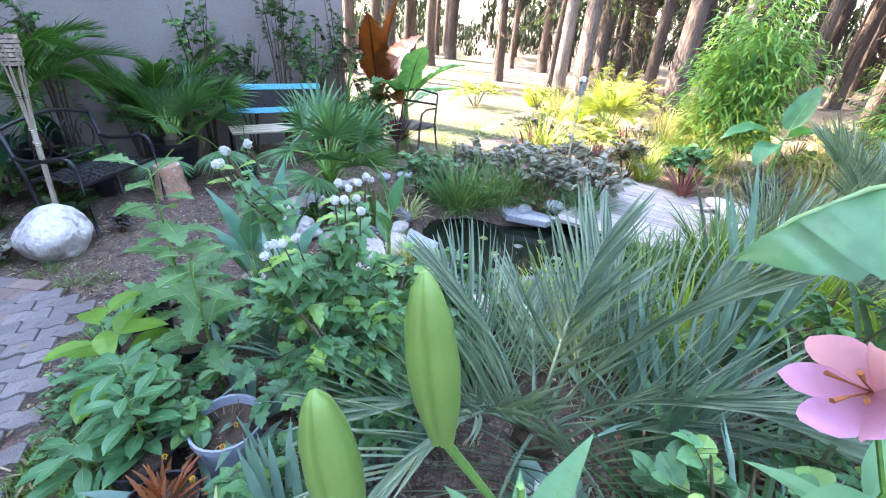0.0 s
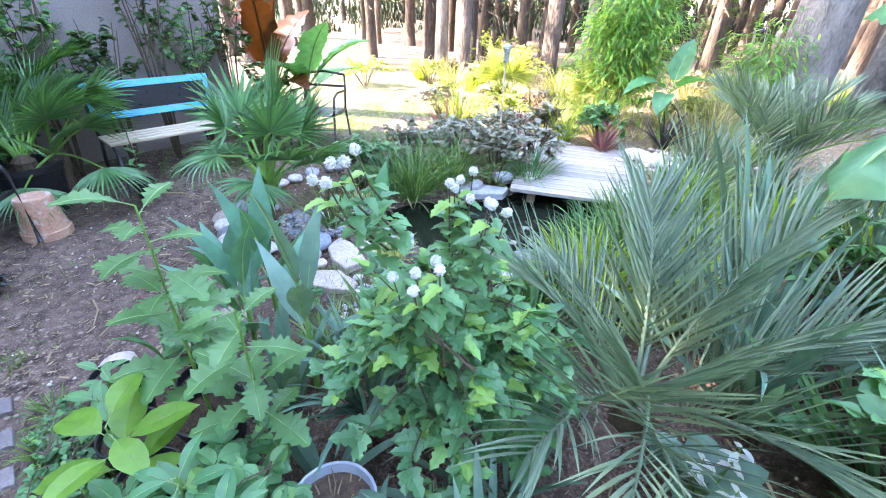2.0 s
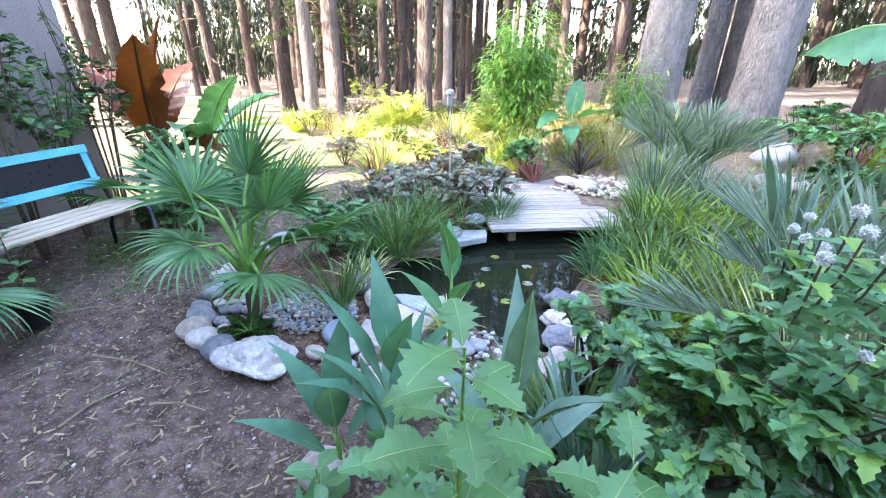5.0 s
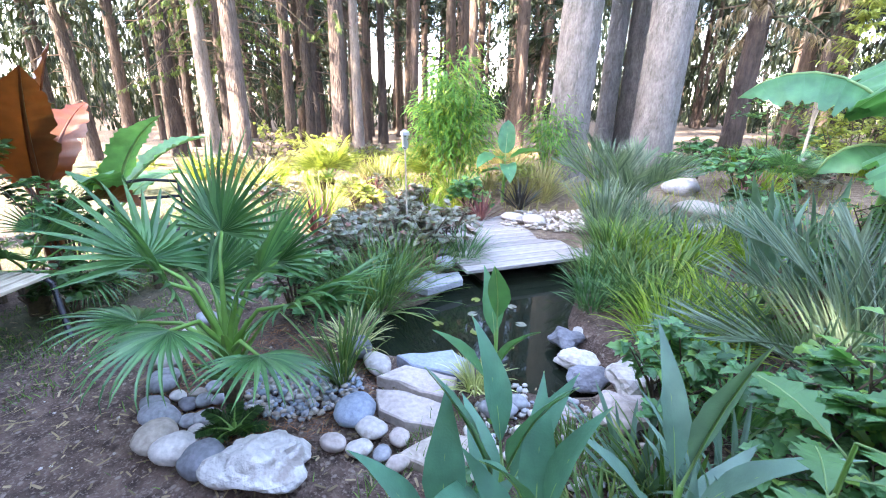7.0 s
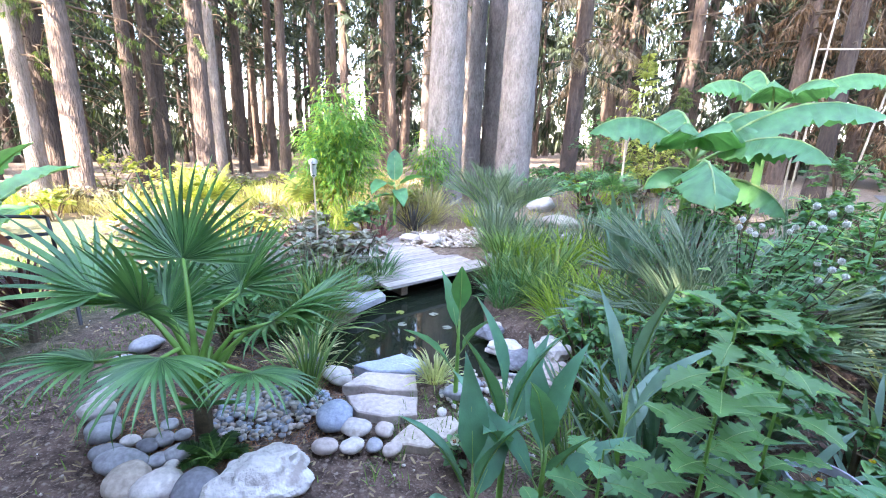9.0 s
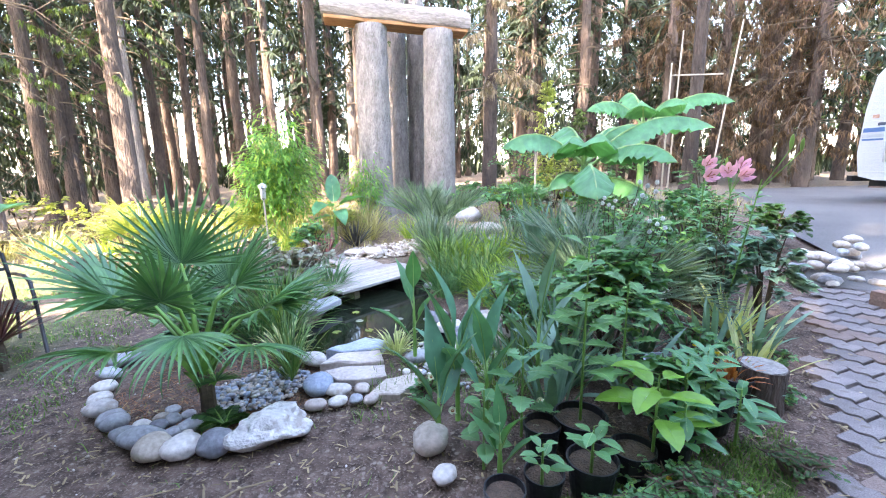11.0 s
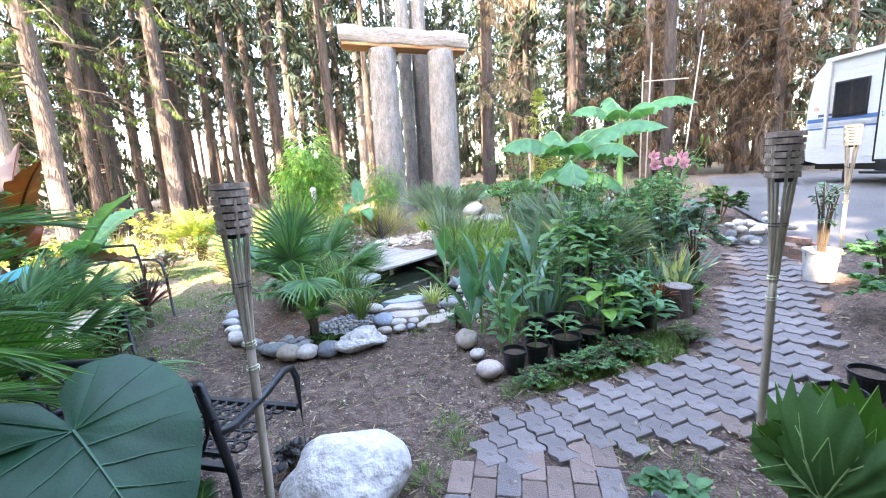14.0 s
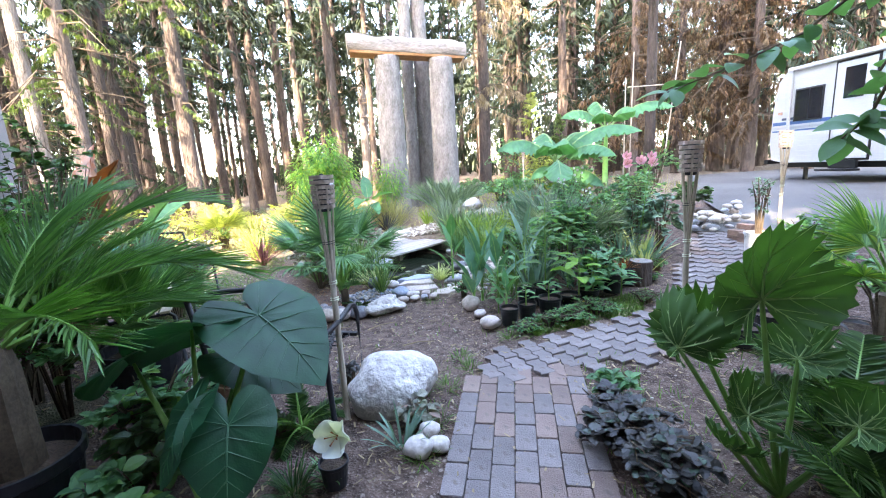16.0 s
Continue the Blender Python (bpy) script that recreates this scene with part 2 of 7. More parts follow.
def water_mat():
    m, nt, p, out = nodes_of("pond_water")
    p.inputs["Base Color"].default_value = (0.012, 0.016, 0.010, 1)
    p.inputs["Roughness"].default_value, p.inputs["IOR"].default_value = 0.03, 1.33
    n = tex(nt, 3.0, 2)
    bump(nt, p, n.outputs[0], 0.05, 0.01)
    return m


WATER = water_mat()


def ground_mat():
    """Soil with chips and twigs; the attribute 'cover' says how much pale litter or grass lies on it."""
    m, nt, p, out = nodes_of("garden_ground")
    big, mid, fine = tex(nt, 1.1, 5), tex(nt, 14, 6), tex(nt, 75, 4)
    chip = tex(nt, 30, 0, kind="ShaderNodeTexVoronoi")
    soil = ramp(nt, mid.outputs[0], [(0.34, (0.045, 0.026, 0.018)), (0.66, (0.205, 0.133, 0.098))])
    c = mixc(nt, ramp(nt, fine.outputs[0], [(0.55, (0, 0, 0)), (0.64, (1, 1, 1))]).outputs[0], soil.outputs[0], (0.27, 0.20, 0.16))
    chips = ramp(nt, chip.outputs["Color"], [(0.70, (0, 0, 0)), (0.80, (1, 1, 1))])
    near = ramp(nt, chip.outputs["Distance"], [(0.25, (1, 1, 1)), (0.45, (0, 0, 0))])
    c = mixc(nt, mixc(nt, 1.0, chips.outputs[0], near.outputs[0], "MULTIPLY"), c, (0.33, 0.26, 0.21))
    c = mixc(nt, ramp(nt, big.outputs[0], [(0.35, (0, 0, 0)), (0.65, (0.5, 0.5, 0.5))]).outputs[0], c, (0.105, 0.066, 0.049))
    at = nt.nodes.new("ShaderNodeAttribute")
    at.attribute_name = "cover"
    sep = nt.nodes.new("ShaderNodeSeparateColor")
    nt.links.new(at.outputs["Color"], sep.inputs[0])
    lit = ramp(nt, mid.outputs[0], [(0.3, (0.15, 0.105, 0.068)), (0.7, (0.33, 0.25, 0.17))])
    gr = ramp(nt, mid.outputs[0], [(0.3, (0.05, 0.065, 0.025)), (0.7, (0.12, 0.135, 0.055))])
    c = mixc(nt, sep.outputs[0], c, lit.outputs[0])
    c = mixc(nt, sep.outputs[1], c, gr.outputs[0])
    nt.links.new(c, p.inputs["Base Color"])
    p.inputs["Roughness"].default_value = 0.95
    ad = nt.nodes.new("ShaderNodeMath")
    ad.operation = "ADD"
    nt.links.new(mid.outputs[0], ad.inputs[0])
    nt.links.new(fine.outputs[0], ad.inputs[1])
    bump(nt, p, ad.outputs[0], 0.9, 0.03)
    return m


GROUND = ground_mat()


# ---- building helpers ----
def gz(x, y):
    """Height of the ground, which climbs gently away from the house."""
    v = min(0.076 * x + 0.058 * y - 0.31, 0.74)
    return 0.5 * (v + math.sqrt(v * v + 0.01)) - 0.02 if v > -1 else 0.0


class Geo:
    """Gathers vertices and faces for one mesh."""
    def __init__(self):
        self.v, self.f, self.n = [], [], 0

    def add(self, v, f, m=None):
        v = np.asarray(v, dtype=float)
        if m is not None:
            a = np.array(m)
            v = v @ a[:3, :3].T + a[:3, 3]
        self.v.append(v)
        self.f.extend([tuple(i + self.n for i in q) for q in f])
        self.n += len(v)
        return self

    def bm(self, b, m=None):
        b.verts.index_update()
        self.add([tuple(q.co) for q in b.verts], [[q.index for q in f.verts] for f in b.faces], m)
        b.free()
        return self


def part(name, geo, material, parent=None, label="", smooth=False, m=None):
    """Links the geometry as one mesh object under its thing."""
    me = bpy.data.meshes.new(name)
    me.from_pydata([tuple(p) for p in np.concatenate(geo.v)], [], geo.f)
    me.materials.append(material)
    if smooth:
        me.polygons.foreach_set("use_smooth", [True] * len(me.polygons))
    me.update()
    ob = new(name, me)
    if parent:
        ob.parent = parent
    if m is not None:
        ob.matrix_basis = m
    return tagged(ob, label)


def thing(name, label, category, m, group="", kind=""):
    ob = new(name)
    ob.empty_display_size = 0.1
    ob.matrix_basis = m
    return tagged(ob, label, category, group, kind)


def box(sx, sy, sz, m=None, bev=0.0, geo=None):
    b = bmesh.new()
    bmesh.ops.create_cube(b, size=1, matrix=Matrix.Diagonal((sx, sy, sz, 1)))
    if bev:
        bmesh.ops.bevel(b, geom=list(b.edges), offset=bev, segments=2, affect="EDGES", profile=0.6)
    return (geo or Geo()).bm(b, m)


def tube(pts, radii, sides=8, geo=None, m=None, cap=True, rough=0.0, rng=random):
    pts = [Vector(p) for p in pts]
    v, f, k = [], [], len(pts)
    ref = Vector((0, 0, 1)) if abs((pts[-1] - pts[0]).normalized().z) < 0.9 else Vector((1, 0, 0))
    for i, p in enumerate(pts):
        d = (pts[min(i + 1, k - 1)] - pts[max(i - 1, 0)]).normalized()
        a = d.cross(ref).normalized()
        b = d.cross(a)
        for j in range(sides):
            t = 2 * math.pi * j / sides
            r = radii[i] * (1 + (rng.uniform(-rough, rough) if rough else 0))
            v.append(tuple(p + (a * math.cos(t) + b * math.sin(t)) * r))
    for i in range(k - 1):
        for j in range(sides):
            j2 = (j + 1) % sides
            f.append((i * sides + j, i * sides + j2, (i + 1) * sides + j2, (i + 1) * sides + j))
    if cap:
        f += [tuple(range(sides)), tuple(range((k - 1) * sides, k * sides))]
    return (geo or Geo()).add(v, f, m)


def lathe(prof, sides=20, geo=None, m=None):
    """Turned shape from (radius, height) pairs."""
    v, f, k = [], [], len(prof)
    for r, z in prof:
        for j in range(sides):
            t = 2 * math.pi * j / sides
            v.append((r * math.cos(t), r * math.sin(t), z))
    for i in range(k - 1):
        for j in range(sides):
            j2 = (j + 1) % sides
            f.append((i * sides + j, i * sides + j2, (i + 1) * sides + j2, (i + 1) * sides + j))
    f.append(tuple(range((k - 1) * sides, k * sides)))
    return (geo or Geo()).add(v, f, m)


# widths along a leaf, from its base to its tip
STRAP = (0.6, 0.85, 1.0, 1.0, 0.9, 0.7, 0.0)
OVATE = (0.05, 0.62, 0.95, 1.0, 0.85, 0.55, 0.0)
LANCE = (0.12, 0.7, 1.0, 0.9, 0.6, 0.3, 0.0)
PADDLE = (0.35, 0.85, 1.0, 1.0, 0.97, 0.9, 0.72, 0.4, 0.0)
LOBED = (0.05, 0.75, 1.0, 0.62, 0.78, 0.45, 0.55, 0.22, 0.0)
OAKL = (0.05, 0.16, 0.42, 0.30, 0.78, 0.52, 1.0, 0.62, 0.95, 0.55, 0.62, 0.28, 0.30, 0.0)
PETAL = (0.25, 0.75, 1.0, 0.95, 0.65, 0.0)


def blade(L, W, prof, droop=0.5, fold=0.25, power=1.3, wave=0.0, rng=random):
    """A leaf along +Y, its face up, bending down by droop radians; fold lifts its edges."""
    n = len(prof) - 1
    s = np.linspace(0, 1, n + 1)
    ang = -droop * s ** power
    step = L / n
    y = np.concatenate([[0], np.cumsum(np.cos(ang[:-1]) * step)])
    z = np.concatenate([[0], np.cumsum(np.sin(ang[:-1]) * step)])
    w = np.array(prof) * W / 2
    up = np.stack([np.zeros(n + 1), -np.sin(ang), np.cos(ang)], 1)
    c = np.stack([np.zeros(n + 1), y, z], 1)
    l, r = c + up * (w * fold)[:, None], c + up * (w * fold)[:, None]
    l[:, 0] -= w
    r[:, 0] += w
    if wave:
        l += up * (wave * w * np.array([rng.uniform(-1, 1) for _ in s]))[:, None]
        r += up * (wave * w * np.array([rng.uniform(-1, 1) for _ in s]))[:, None]
    v = np.concatenate([l, c, r])
    k = n + 1
    f = []
    for i in range(n):
        f += [(i, k + i, k + i + 1, i + 1), (k + i, 2 * k + i, 2 * k + i + 1, k + i + 1)]
    return v, f


def aim(p, az, el, roll=0.0):
    """Pose that sends +Y outwards at azimuth az and elevation el (radians)."""
    return Matrix.Translation(p) @ Matrix.Rotation(az - math.pi / 2, 4, "Z") @ Matrix.Rotation(el, 4, "X") @ Matrix.Rotation(roll, 4, "Y")

# ---- ground, pond, house ----
POND = ((-0.70, 5.72), (-0.45, 5.60), (-0.10, 5.72), (0.20, 5.80), (0.50, 5.66), (0.85, 5.78), (0.98, 6.10), (0.62, 6.40), (0.52, 6.75),
        (0.46, 7.25), (0.50, 7.80), (0.10, 8.30), (-0.45, 7.90), (-0.80, 7.35), (-0.62, 6.85), (-0.60, 6.40), (-0.78, 6.05))


def inside(x, y, poly):
    c = False
    for (x1, y1), (x2, y2) in zip(poly, poly[1:] + poly[:1]):
        if (y1 > y) != (y2 > y) and x < (x2 - x1) * (y - y1) / (y2 - y1) + x1:
            c = not c
    return c


def pond_dist(x, y):
    d = 9.0
    for (x1, y1), (x2, y2) in zip(POND, POND[1:] + POND[:1]):
        ex, ey = x2 - x1, y2 - y1
        t = max(0, min(1, ((x - x1) * ex + (y - y1) * ey) / (ex * ex + ey * ey)))
        d = min(d, math.hypot(x - x1 - t * ex, y - y1 - t * ey))
    return -d if inside(x, y, POND) else d


def soft(a, b, v):
    t = max(0.0, min(1.0, (v - a) / (b - a)))
    return t * t * (3 - 2 * t)


def make_ground():
    near = list(np.arange(-4.0, 6.0, 0.1))
    xs = [-260, -140, -80, -50, -34, -24, -17, -12, -9, -7, -5.8, -4.8] + near + [6, 6.5, 7, 7.6, 8.4, 9.4, 11, 13, 16, 20, 26, 36, 54, 90, 150, 260]
    ys = [-200, -90, -40, -20, -10, -6, -3, -1.5, -0.5] + list(np.arange(0.2, 9.6, 0.1)) + [9.8, 10.2, 10.8, 11.5, 12.3, 13.2, 14.3, 15.6, 17, 19, 22, 26, 32, 42, 60, 100, 170, 300]
    v, col = [], []
    for y in ys:
        for x in xs:
            z = gz(x, y)
            if -5 < x < 7 and 0 < y < 10:
                d = pond_dist(x, y)
                z += 0.02 * noise.noise((x * 1.7, y * 1.7, 0)) - 0.02 - 0.55 * (1 - soft(-0.25, 0.12, d))
            v.append((x, y, z))
            litter = soft(7.2, 9.2, y - 0.25 * x + 0.6 * noise.noise((x * 0.8, y * 0.8, 3)))
            lawn = soft(0.25, 0.6, 0.55 + 0.9 * noise.noise((x * 0.7, y * 0.7, 8))) * soft(-2.4, -3.0, x + 0.25 * y - 1.4) if y < 9 else 0
            col.append((litter * 0.9, lawn * 0.8, 0, 1))
    nx = len(xs)
    f = [(j * nx + i, j * nx + i + 1, (j + 1) * nx + i + 1, (j + 1) * nx + i) for j in range(len(ys) - 1) for i in range(nx - 1)]
    g = part("ground", Geo().add(v, f), GROUND, smooth=True)
    a = g.data.color_attributes.new("cover", "FLOAT_COLOR", "POINT")
    a.data.foreach_set("color", [c for q in col for c in q])
    tagged(g, "brown garden soil with wood chips and pale forest litter", "ground", kind="structure")


make_ground()
wg = Geo().add([(x * 1.0, y * 1.0, 0) for x, y in ((-1.2, 5.3), (1.3, 5.3), (1.3, 8.6), (-1.2, 8.6))], [(0, 1, 2, 3)])
tagged(part("water", wg, WATER, m=pose(0, 0, -0.07)), "dark still pond water between the stones", "water", kind="structure")

A, B = Vector((-3.85, 4.45, 0)), Vector((-0.25, -1.65, 0))
WDIR = (B - A).normalized()
WOUT = Vector((-WDIR.y, WDIR.x, 0))


def wall(name, p, q, h, thick, label, side=1):
    d = (q - p)
    out = Vector((-d.y, d.x, 0)).normalized() * side
    c = (p + q) / 2 - out * thick / 2
    g = box(d.length, thick, h + 0.3, bev=0.01)
    return tagged(part(name, g, STUC, m=Matrix.Translation((c.x, c.y, h / 2 - 0.15)) @ Matrix.Rotation(math.atan2(d.y, d.x), 4, "Z")), label, "wall", kind="structure")


# wall height sets how far the house shadow reaches over the garden
HOUSE_H = 5.4
C = B + Vector((0.86, 0.51, 0)) * 9
wall("wall_west", A, B, HOUSE_H, 0.25, "beige stucco house wall behind the palms")
wall("wall_south", B, C, HOUSE_H, 0.25, "beige stucco house wall behind the path")
# unseen walls, run along the sunlight so that sun reaches the lawn
D = A - WOUT * 1.0
wall("unseen_gable", D, A, HOUSE_H, 0.25, "unseen beige stucco gable, cut short for the shadow edge")
wall("unseen_rear_wall", D + Vector((-0.5, -0.86, 0)) * 7, D, HOUSE_H, 0.25, "unseen beige stucco wall set along the sunlight")


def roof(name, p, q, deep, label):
    """Unseen low roof plane over a wall, its eave added to shade the garden."""
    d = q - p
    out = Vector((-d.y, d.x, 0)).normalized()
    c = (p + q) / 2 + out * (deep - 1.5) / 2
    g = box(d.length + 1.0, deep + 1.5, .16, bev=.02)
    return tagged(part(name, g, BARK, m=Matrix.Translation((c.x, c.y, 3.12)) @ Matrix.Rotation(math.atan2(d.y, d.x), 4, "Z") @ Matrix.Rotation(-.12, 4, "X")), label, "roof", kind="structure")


# added out of view to darken the ground along the house
roof("roof_south", B, C, 1.15, "unseen dark eave slab added to shade the path")


# ---- plant kinds ----
def rngof(seed):
    return random.Random(seed)


def fan_leaf(R, n, spread, droop, petiole, rng, sag=0.25, segw=1.0):
    """One fan frond along +Y: its stalk, then n folded segments round the stalk's end."""
    g = Geo()
    k = 5
    pts = [(0, petiole * i / k, -sag * petiole * (i / k) ** 2 * 0.5) for i in range(k + 1)]
    st = Geo()
    tube(pts, [0.012 - 0.006 * i / k for i in range(k + 1)], 5, st)
    end = Matrix.Translation(pts[-1]) @ Matrix.Rotation(-sag * 0.8, 4, "X")
    for i in range(n):
        a = -spread / 2 + spread * i / (n - 1)
        L = R * (1 - 0.28 * abs(2 * a / spread) ** 2) * rng.uniform(0.93, 1.05)
        W = 2 * R * 0.42 * math.sin(spread / n / 2) * 1.1 * segw
        v, f = blade(L, W, (0.12, 0.5, 1.0, 0.95, 0.75, 0.5, 0.28, 0.0), droop * rng.uniform(0.6, 1.5), 0.55, 2.6)
        g.add(v, f, end @ Matrix.Rotation(-a, 4, "Z") @ Matrix.Rotation(0.10 - 0.22 * abs(a), 4, "X") @ Matrix.Rotation(rng.uniform(-0.15, 0.15), 4, "Y"))
    return g, st


def fan_palm(p, label, fronds, R, trunk_h, seed, petiole=0.45, mat=FANP, droop=0.7, trunk_r=0.07, group="fan palms"):
    """fronds: azimuth and elevation in degrees of each leaf."""
    rng = rngof(seed)
    t = thing("fan_palm", label, "palm", Matrix.Translation(p), group)
    tr = Geo()
    tube([(0, 0, -0.05), (0.01, 0, trunk_h * 0.5), (0.0, 0.01, trunk_h)], [trunk_r * 1.1, trunk_r, trunk_r * 0.9], 10, tr, rough=0.15, rng=rng)
    for i in range(16):
        a = rng.uniform(0, 6.28)
        v, f = blade(rng.uniform(0.08, 0.16), 0.05, STRAP, -0.3, 0.3)
        tr.add(v, f, aim((math.cos(a) * trunk_r * 0.8, math.sin(a) * trunk_r * 0.8, rng.uniform(0.1, 1) * trunk_h - 0.05), a, rng.uniform(0.9, 1.3)))
    part("trunk", tr, BSTEM, t, "fibrous brown trunk")
    for az, el in fronds:
        az, e = radians(az + rng.uniform(-6, 6)), radians(el)
        g, st = fan_leaf(R * rng.uniform(0.9, 1.08), rng.randint(26, 32), radians(rng.uniform(165, 210)), droop * (1.5 if el < 20 else 0.8), petiole * rng.uniform(0.85, 1.15), rng, sag=0.5 if el < 30 else 0.25)
        m = aim((0, 0, trunk_h), az, e, rng.uniform(-0.3, 0.3))
        fr = part("frond", g, mat, t, m=m)
        part("stalk", st, STEM, fr)
    return t


def hub_palm(p, label, crown, fans, seed, mat=FANP, group="fan palms"):
    """Fan palm with each leaf's hub (from the base), the way it spreads, radius and droop."""
    rng = rngof(seed)
    t = thing("fan_palm", label, "palm", Matrix.Translation(p), group)
    tr = Geo()
    tube([(0, 0, -0.05), (0.0, 0, crown * 0.5), (-.02, 0.02, crown)], [.05, .042, .05], 10, tr, rough=0.15, rng=rng)
    part("trunk", tr, BSTEM, t, "fibrous brown trunk")
    for i in range(9):
        a = i * 2.4
        v, f = blade(rng.uniform(.24, .34), .085, (1.0, .95, .8, .6, .4, .25), .3, .7)
        part("leaf_base", Geo().add(v, f), STEM, t, "yellow-green leaf base", m=aim((math.cos(a) * .03 - .02, math.sin(a) * .03 + .02, crown * (.45 + .05 * i)), a, rng.uniform(1.0, 1.3)))
    for hx, hy, hz, az, el, R, dr, roll in fans:
        hub = Vector((hx, hy, hz))
        c0 = Vector((-.02, .02, crown * .85))
        st = Geo()
        d = hub - c0
        tube([tuple(c0), tuple(c0 + Vector((d.x * .16, d.y * .16, d.z * .38 + .03))), tuple(c0 + Vector((d.x * .50, d.y * .50, d.z * .76 + .05))), tuple(hub)], [.026, .016, .011, .008], 6, st)
        n = rng.randint(20, 25)
        spread = radians(rng.uniform(175, 215))
        g = Geo()
        for i in range(n):
            a = -spread / 2 + spread * i / (n - 1)
            L = R * (1 - 0.25 * abs(2 * a / spread) ** 2) * rng.uniform(0.92, 1.06)
            W = 2 * R * 0.42 * math.sin(spread / n / 2) * 1.12
            v, f = blade(L, W, (0.12, 0.5, 1.0, 0.9, 0.75, 0.55, 0.3, 0.0), dr * rng.uniform(0.5, 1.4), 0.6, 2.4)
            g.add(v, f, Matrix.Rotation(-a, 4, "Z") @ Matrix.Rotation(0.16 - 0.1 * abs(a), 4, "X") @ Matrix.Rotation(rng.uniform(-0.2, 0.2), 4, "Y"))
        fr = part("frond", g, mat, t, m=aim(tuple(hub), radians(az), radians(el), roll))
        part("stalk", st, STEM, t, smooth=True)
    return t


def feather_leaf(L, n, leaflet, arch, rng, vee=0.5, w=0.016, fwd=0.75):
    g, st = Geo(), Geo()
    k = 14
    p, ang, pts, frames = Vector((0, 0, 0)), 0.0, [], []
    for i in range(k + 1):
        pts.append(p.copy())
        frames.append(ang)
        p = p + Vector((0, math.cos(ang), math.sin(ang))) * (L / k)
        ang -= arch / k * (0.5 + i / k)
    tube(pts, [0.011 * (1 - 0.8 * i / k) + 0.0015 for i in range(k + 1)], 5, st)
    for i in range(n):
        s = 0.2 + 0.8 * (i + 0.5) / n
        q = s * k
        j = min(int(q), k - 1)
        c = pts[j].lerp(pts[j + 1], q - j)
        l = leaflet * (0.55 + 1.0 * math.sin(math.pi * min(1, 0.12 + s * 0.82)) ** 0.8) / 1.5
        for sd in (-1, 1):
            v, f = blade(l * rng.uniform(0.88, 1.1), w, (0.5, 1.0, 0.9, 0.5, 0.0), rng.uniform(0.0, 0.35), 0.5)
            g.add(v, f, Matrix.Translation(c) @ Matrix.Rotation(frames[j], 4, "X") @ Matrix.Rotation(-sd * (fwd + rng.uniform(-0.12, 0.12) - 0.35 * s), 4, "Z") @ Matrix.Rotation(vee + rng.uniform(-0.12, 0.12), 4, "X") @ Matrix.Rotation(sd * 0.5, 4, "Y"))
    return g, st


def feather_palm(p, label, fronds, L, leaflet, seed, mat=BLUEP, n=42, arch=1.1, w=0.016, base=0.12, name="feather_palm", group="feather palms", vee=0.5, stalk=None):
    rng = rngof(seed)
    t = thing(name, label, "palm", Matrix.Translation(p), group)
    tr = Geo()
    tube([(0, 0, -0.06), (0, 0, base * 0.6), (0, 0, base)], [0.09, 0.085, 0.04], 9, tr, rough=0.15, rng=rng)
    part("trunk", tr, BSTEM, t, "short fibrous trunk base")
    for az, el, k in fronds:
        a = radians(az + rng.uniform(-5, 5))
        g, st = feather_leaf(L * k, n, leaflet * (0.7 + 0.3 * k), arch * rng.uniform(0.8, 1.2), rng, vee, w)
        fr = part("frond", g, mat, t, m=aim((math.cos(a) * 0.03, math.sin(a) * 0.03, base * 0.7), a, radians(el), rng.uniform(-0.25, 0.25)))
        part("stalk", st, stalk or STEM, fr)
    return t


def clump(p, name, label, cat, n, L, W, mat, seed, el=(45, 88), droop=(0.3, 1.1), spread=0.06, prof=STRAP, fold=0.35, group="", m=None):
    """Tuft of strap leaves; all blades of a fine tuft are one mesh, broad blades are parts."""
    rng = rngof(seed)
    t = thing(name, label, cat, m or Matrix.Translation(p), group)
    many = n > 30
    g = Geo()
    for i in range(n):
        a, r = rng.uniform(0, 2 * math.pi), spread * math.sqrt(rng.random())
        v, f = blade(L * rng.uniform(0.6, 1.08), W * rng.uniform(0.75, 1.1), prof, rng.uniform(*droop), fold, 1.6)
        mm = aim((math.cos(a) * r, math.sin(a) * r, -0.015), a + rng.uniform(-0.5, 0.5), radians(rng.uniform(*el)), rng.uniform(-0.5, 0.5))
        if many:
            g.add(v, f, mm)
        else:
            part("blade", Geo().add(v, f), mat, t, m=mm, smooth=True)
    if many:
        tagged(part("foliage", g, mat, t), kind="stuff")
    return t


